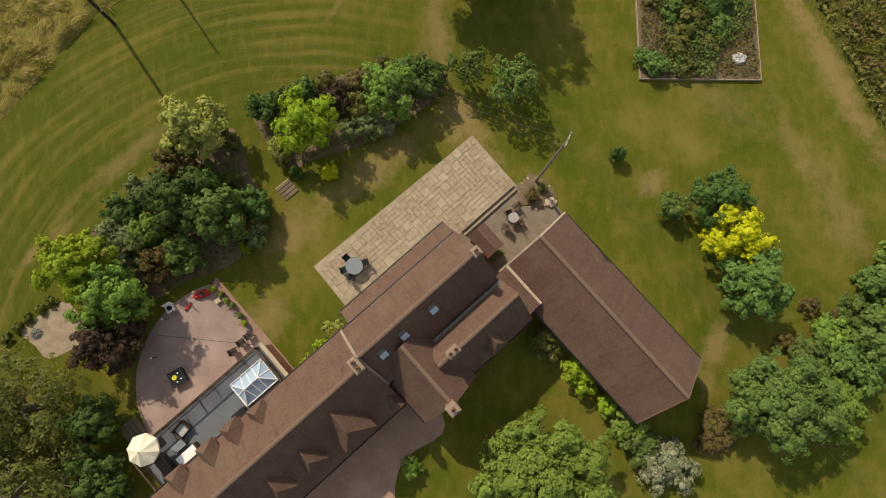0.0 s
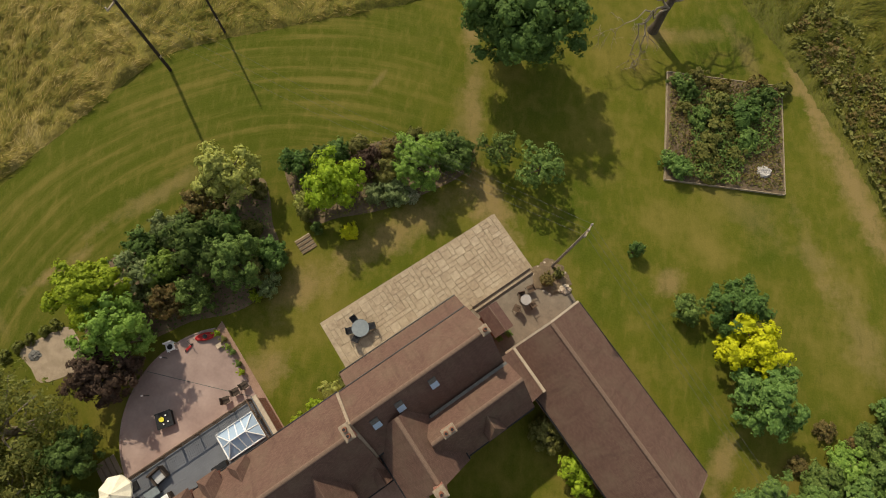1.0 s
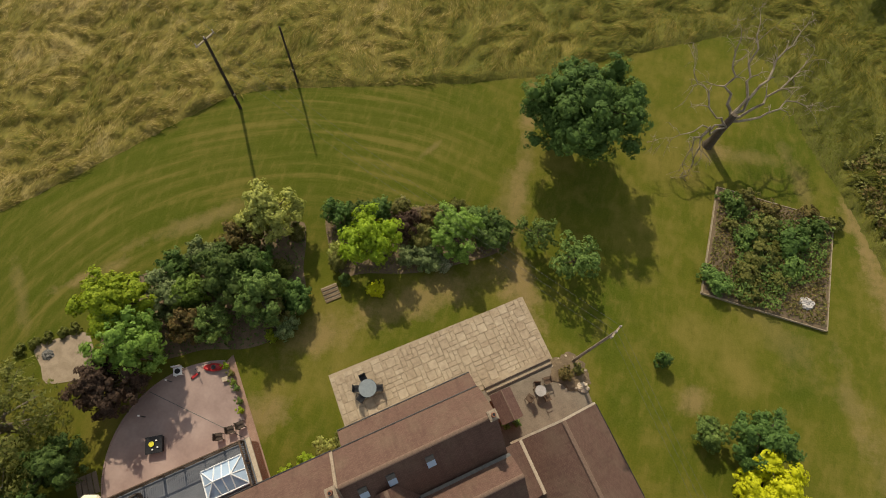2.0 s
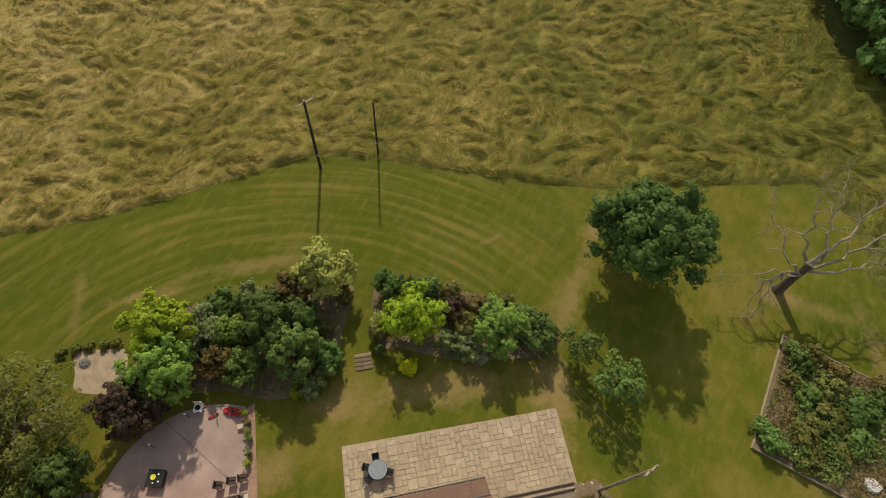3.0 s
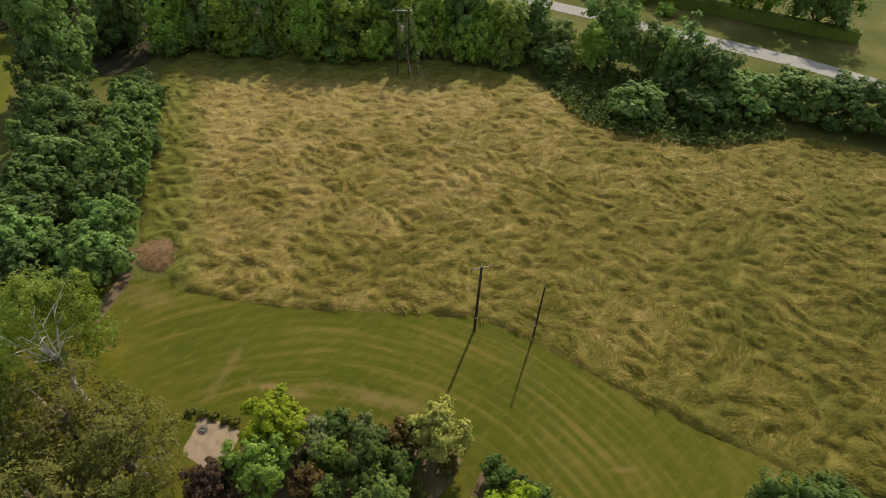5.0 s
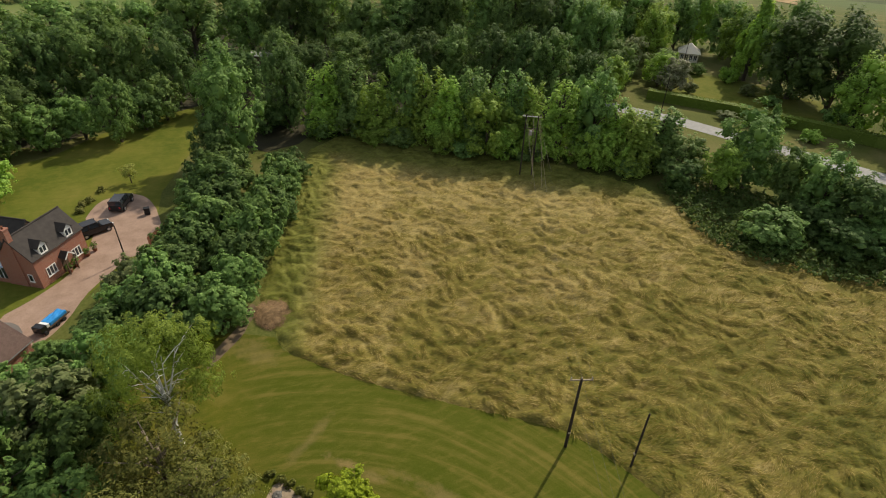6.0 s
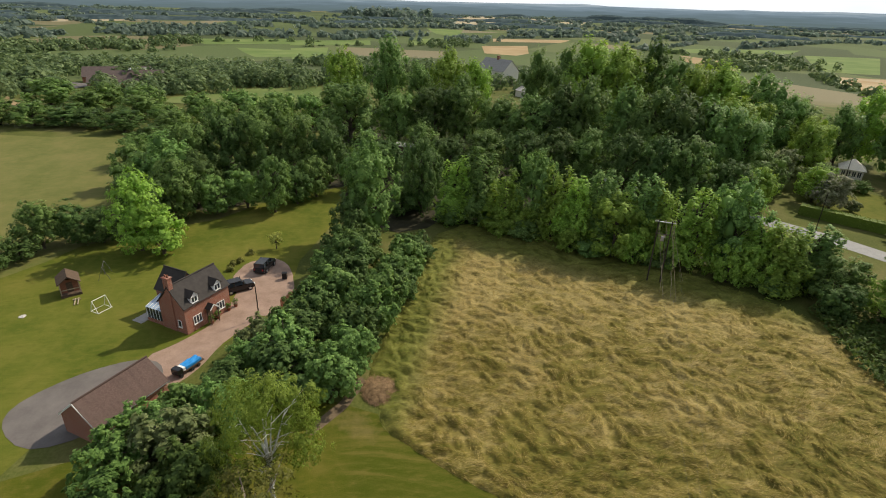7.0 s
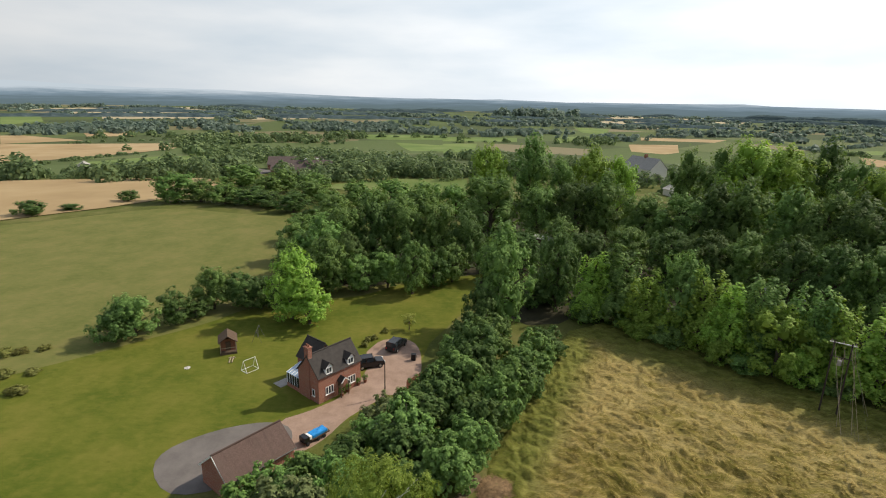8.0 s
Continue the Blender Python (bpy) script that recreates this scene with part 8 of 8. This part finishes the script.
for x, y, turn in ((-13.35, -3.2, 118), (-12.8, -2.55, 126), (-12.3, -2.05, 134)):
    chair(x, y, turn, "dark_rattan", "terrace chairs", "brown rattan armchair on the terrace", 0.05)
for x, y, leaf in ((-12.75, -1.15, "lime"), (-13.1, -0.6, "mid"), (-13.7, 0.15, "mid"), (-14.1, 0.45, "fresh"), (-14.5, 0.95, "olive"), (-15.1, 1.3, "lime")):
    planter(x, y, 0.2, 0.3, "terracotta", leaf, 0.32, "clay pot with leafy plant on the terrace")
fp = empty("fire_table", pose(-17.25, -5.0, 0.05, 0, 0, 28), "square black fire table on the terrace", "fire table")
part("body", box(-0.5, 0.5, -0.5, 0.5, 0, 0.42, 0.03), "black_metal", fp)
part("top", box(-0.56, 0.56, -0.56, 0.56, 0.42, 0.48, 0.015), "black_metal", fp)
part("bowl", tube([(-0.12, 0.06, 0.48), (-0.12, 0.06, 0.56)], [0.12, 0.18], 16), "lemon", fp, "yellow bowl")
for x, y in ((0.2, 0.25), (0.28, -0.2), (-0.05, -0.3)):
    part("cup", tube([(x, y, 0.48), (x, y, 0.58)], [0.04, 0.05], 10), "white_paint", fp)
wc = empty("side_chair", pose(-18.1, -0.1, 0.05, 0, 0, 30), "white garden chair with a dark cushion", "chair")
part("seat", box(-0.3, 0.3, -0.3, 0.3, 0.36, 0.42, 0.02), "white_paint", wc)
part("cushion", tube([(0, 0, 0.42), (0, 0, 0.48)], 0.19, 18), "black_metal", wc)
part("backrest", box(-0.3, 0.3, 0.28, 0.34, 0.42, 0.85, 0.02), "white_paint", wc)
for px in (-0.26, 0.26):
    for py in (-0.26, 0.26):
        part("leg", box(px - 0.025, px + 0.025, py - 0.025, py + 0.025, 0, 0.36), "white_paint", wc)
ky = empty("toy_boat", pose(-15.9, 0.95, 0.05, 0, 0, 20), "red plastic toy boat on the terrace", "toy")
bm = bmesh.new()
bmesh.ops.create_uvsphere(bm, u_segments=20, v_segments=10, radius=1.0)
for q in bm.verts:
    q.co = Vector((q.co.x * 0.75, q.co.y * 0.3, max(0.0, 0.16 + q.co.z * 0.16 - (0.1 if q.co.z > 0.8 else 0))))
part("hull", bm, "red_plastic", ky)
part("cockpit", tube([(0, 0, 0.24), (0, 0, 0.3)], 0.16, 14), "black_metal", ky)
sc = empty("toy_scooter", pose(-16.9, 0.05, 0.05, 0, 0, 60), "red toy scooter lying on the terrace", "toy")
part("deck", box(-0.35, 0.2, -0.09, 0.09, 0.06, 0.12, 0.02), "red_plastic", sc)
part("stem", tube([(0.2, 0, 0.1), (0.32, 0, 0.62)], 0.03, 6), "white_paint", sc)
part("handlebar", tube([(0.32, -0.2, 0.62), (0.32, 0.2, 0.62)], 0.025, 6), "black_metal", sc)
for px in (-0.32, 0.26):
    part("wheel", tube([(px, -0.03, 0.08), (px, 0.03, 0.08)], 0.08, 12), "tyre", sc)
ct = empty("crate", pose(-14.75, 0.45, 0.05, 0, 0, 40), "small pale crate on the terrace", "crate")
for s in (-0.2, 0.18):
    part("side", box(s, s + 0.02, -0.15, 0.15, 0, 0.25), "verge", ct)
    part("end", box(-0.2, 0.2, s * 0.75, s * 0.75 + 0.02, 0, 0.25), "verge", ct)
part("lid", box(-0.21, 0.21, -0.17, 0.17, 0.25, 0.27), "verge", ct)
for x, y in ((-18.9, -3.6), (-18.3, -0.9)):
    gl = empty("garden_light", pose(x, y, 0.05), "slim garden light post on the terrace", "garden light", "terrace lights")
    part("post", tube([(0, 0, 0), (0, 0, 0.95)], 0.03, 8), "black_metal", gl)
    part("head", tube([(0, 0, 0.95), (0, 0, 1.08)], [0.07, 0.05], 10), "white_paint", gl)

# ---- power lines ----
def pole(name, x, y, h, w, arm, turn, label, mat="pole_wood"):
    p = empty(name, pose(x, y, 0, 0, 0, turn), label, "pole")
    part("post", tube([(0, 0, -0.3), (0, 0, h * 0.5), (0, 0, h)], [w, w * 0.88, w * 0.75], 10), mat, p)
    if arm:
        a = part("cross_arm", box(-arm / 2, arm / 2, -0.045, 0.045, h - 0.19, h - 0.08), "timber", p)
        for x0 in (-arm / 2 + 0.08, 0.0, arm / 2 - 0.08):
            part("insulator", tube([(x0, 0, h - 0.08), (x0, 0, h + 0.16)], [0.06, 0.04], 8), "porcelain", a)
    part("sign_plate", box(-0.1, 0.1, -w - 0.02, -w + 0.01, 1.9, 2.1), "verge", p)
    return p


def wire(a, b, sag):
    a, b = Vector(a), Vector(b)
    pts = [a.lerp(b, i / 14) - Vector((0, 0, sag * 4 * (i / 14) * (1 - i / 14))) for i in range(15)]
    return tagged(part("power_line", tube(pts, 0.006, 4), "wire"), "thin slack power line between poles", "cable", "power lines")


pole("power_pole", -23.9, 21.9, 8.4, 0.14, 1.85, 72, "dark creosoted power pole with a pale cross-arm")
pole("power_pole", -20.2, 25.9, 6.9, 0.10, 0, 0, "slim dark post at the meadow's edge")
pole("power_pole", 8.75, 9.55, 9.8, 0.11, 1.0, 65, "grey weathered power pole behind the rock ring", "dead_wood")
for s in (-0.8, 0.0, 0.8):
    wire((-23.9 + s * 0.31, 21.9 + s * 0.95, 8.5), (8.75 + s * 0.22, 9.55 + s * 0.48, 9.85), 1.0)
    wire((-23.9 + s * 0.31, 21.9 + s * 0.95, 8.5), (-72.0 + s * 0.8, 43.6 + s * 1.35, 10.85), 1.3)
for s in (-0.4, 0.0, 0.4):
    wire((8.75 + s * 0.44, 9.55 + s * 0.9, 9.85), (44 + s, -32, 9.0), 1.0)
hp = empty("transformer_pole", pose(-72.0, 43.6, 0, 0, 0, 60), "twin-pole power mast with transformer and stays", "power mast")
for s in (-1, 1):
    part("post", tube([(s * 0.95, 0, -0.3), (s * 0.95, 0, 10.8)], [0.12, 0.085], 10), "pole_wood", hp)
part("cross_arm", box(-1.5, 1.5, -0.05, 0.05, 10.46, 10.58), "galvanised", hp)
part("cross_arm", box(-1.2, 1.2, -0.04, 0.04, 8.52, 8.62), "pole_wood", hp)
tf = part("transformer", box(-0.24, 0.24, -0.3, 0.2, 7.5, 8.2, 0.05), "slate_grey", hp, "grey transformer box")
for s in (-0.2, 0, 0.2):
    part("bushing", tube([(s, 0, 8.2), (s, 0, 8.48)], [0.05, 0.03], 8), "porcelain", tf)
for s in (-1.3, 0, 1.3):
    part("insulator", tube([(s, 0, 10.6), (s, 0, 10.85)], [0.06, 0.04], 8), "porcelain", hp)
for s, e in ((-0.9, (1.8, -5.0)), (0.9, (3.6, -5.0)), (0.95, (4.5, 2.0)), (0.2, (1.2, -4.2)), (1.3, (2.8, -4.6))):
    part("stay", tube([(s, 0, 10.2), (e[0], e[1], 0.0)], 0.026, 5), "timber", hp)
for x, y, h in ((-66.2, -15.8, 5.0), (-101.4, 13.6, 7.0), (-83.0, 79.6, 11.0), (-122.5, 121.0, 9.0)):
    pole("telegraph_pole", x, y, h, 0.085, 0, 0, "slim wooden telegraph pole beside the way")
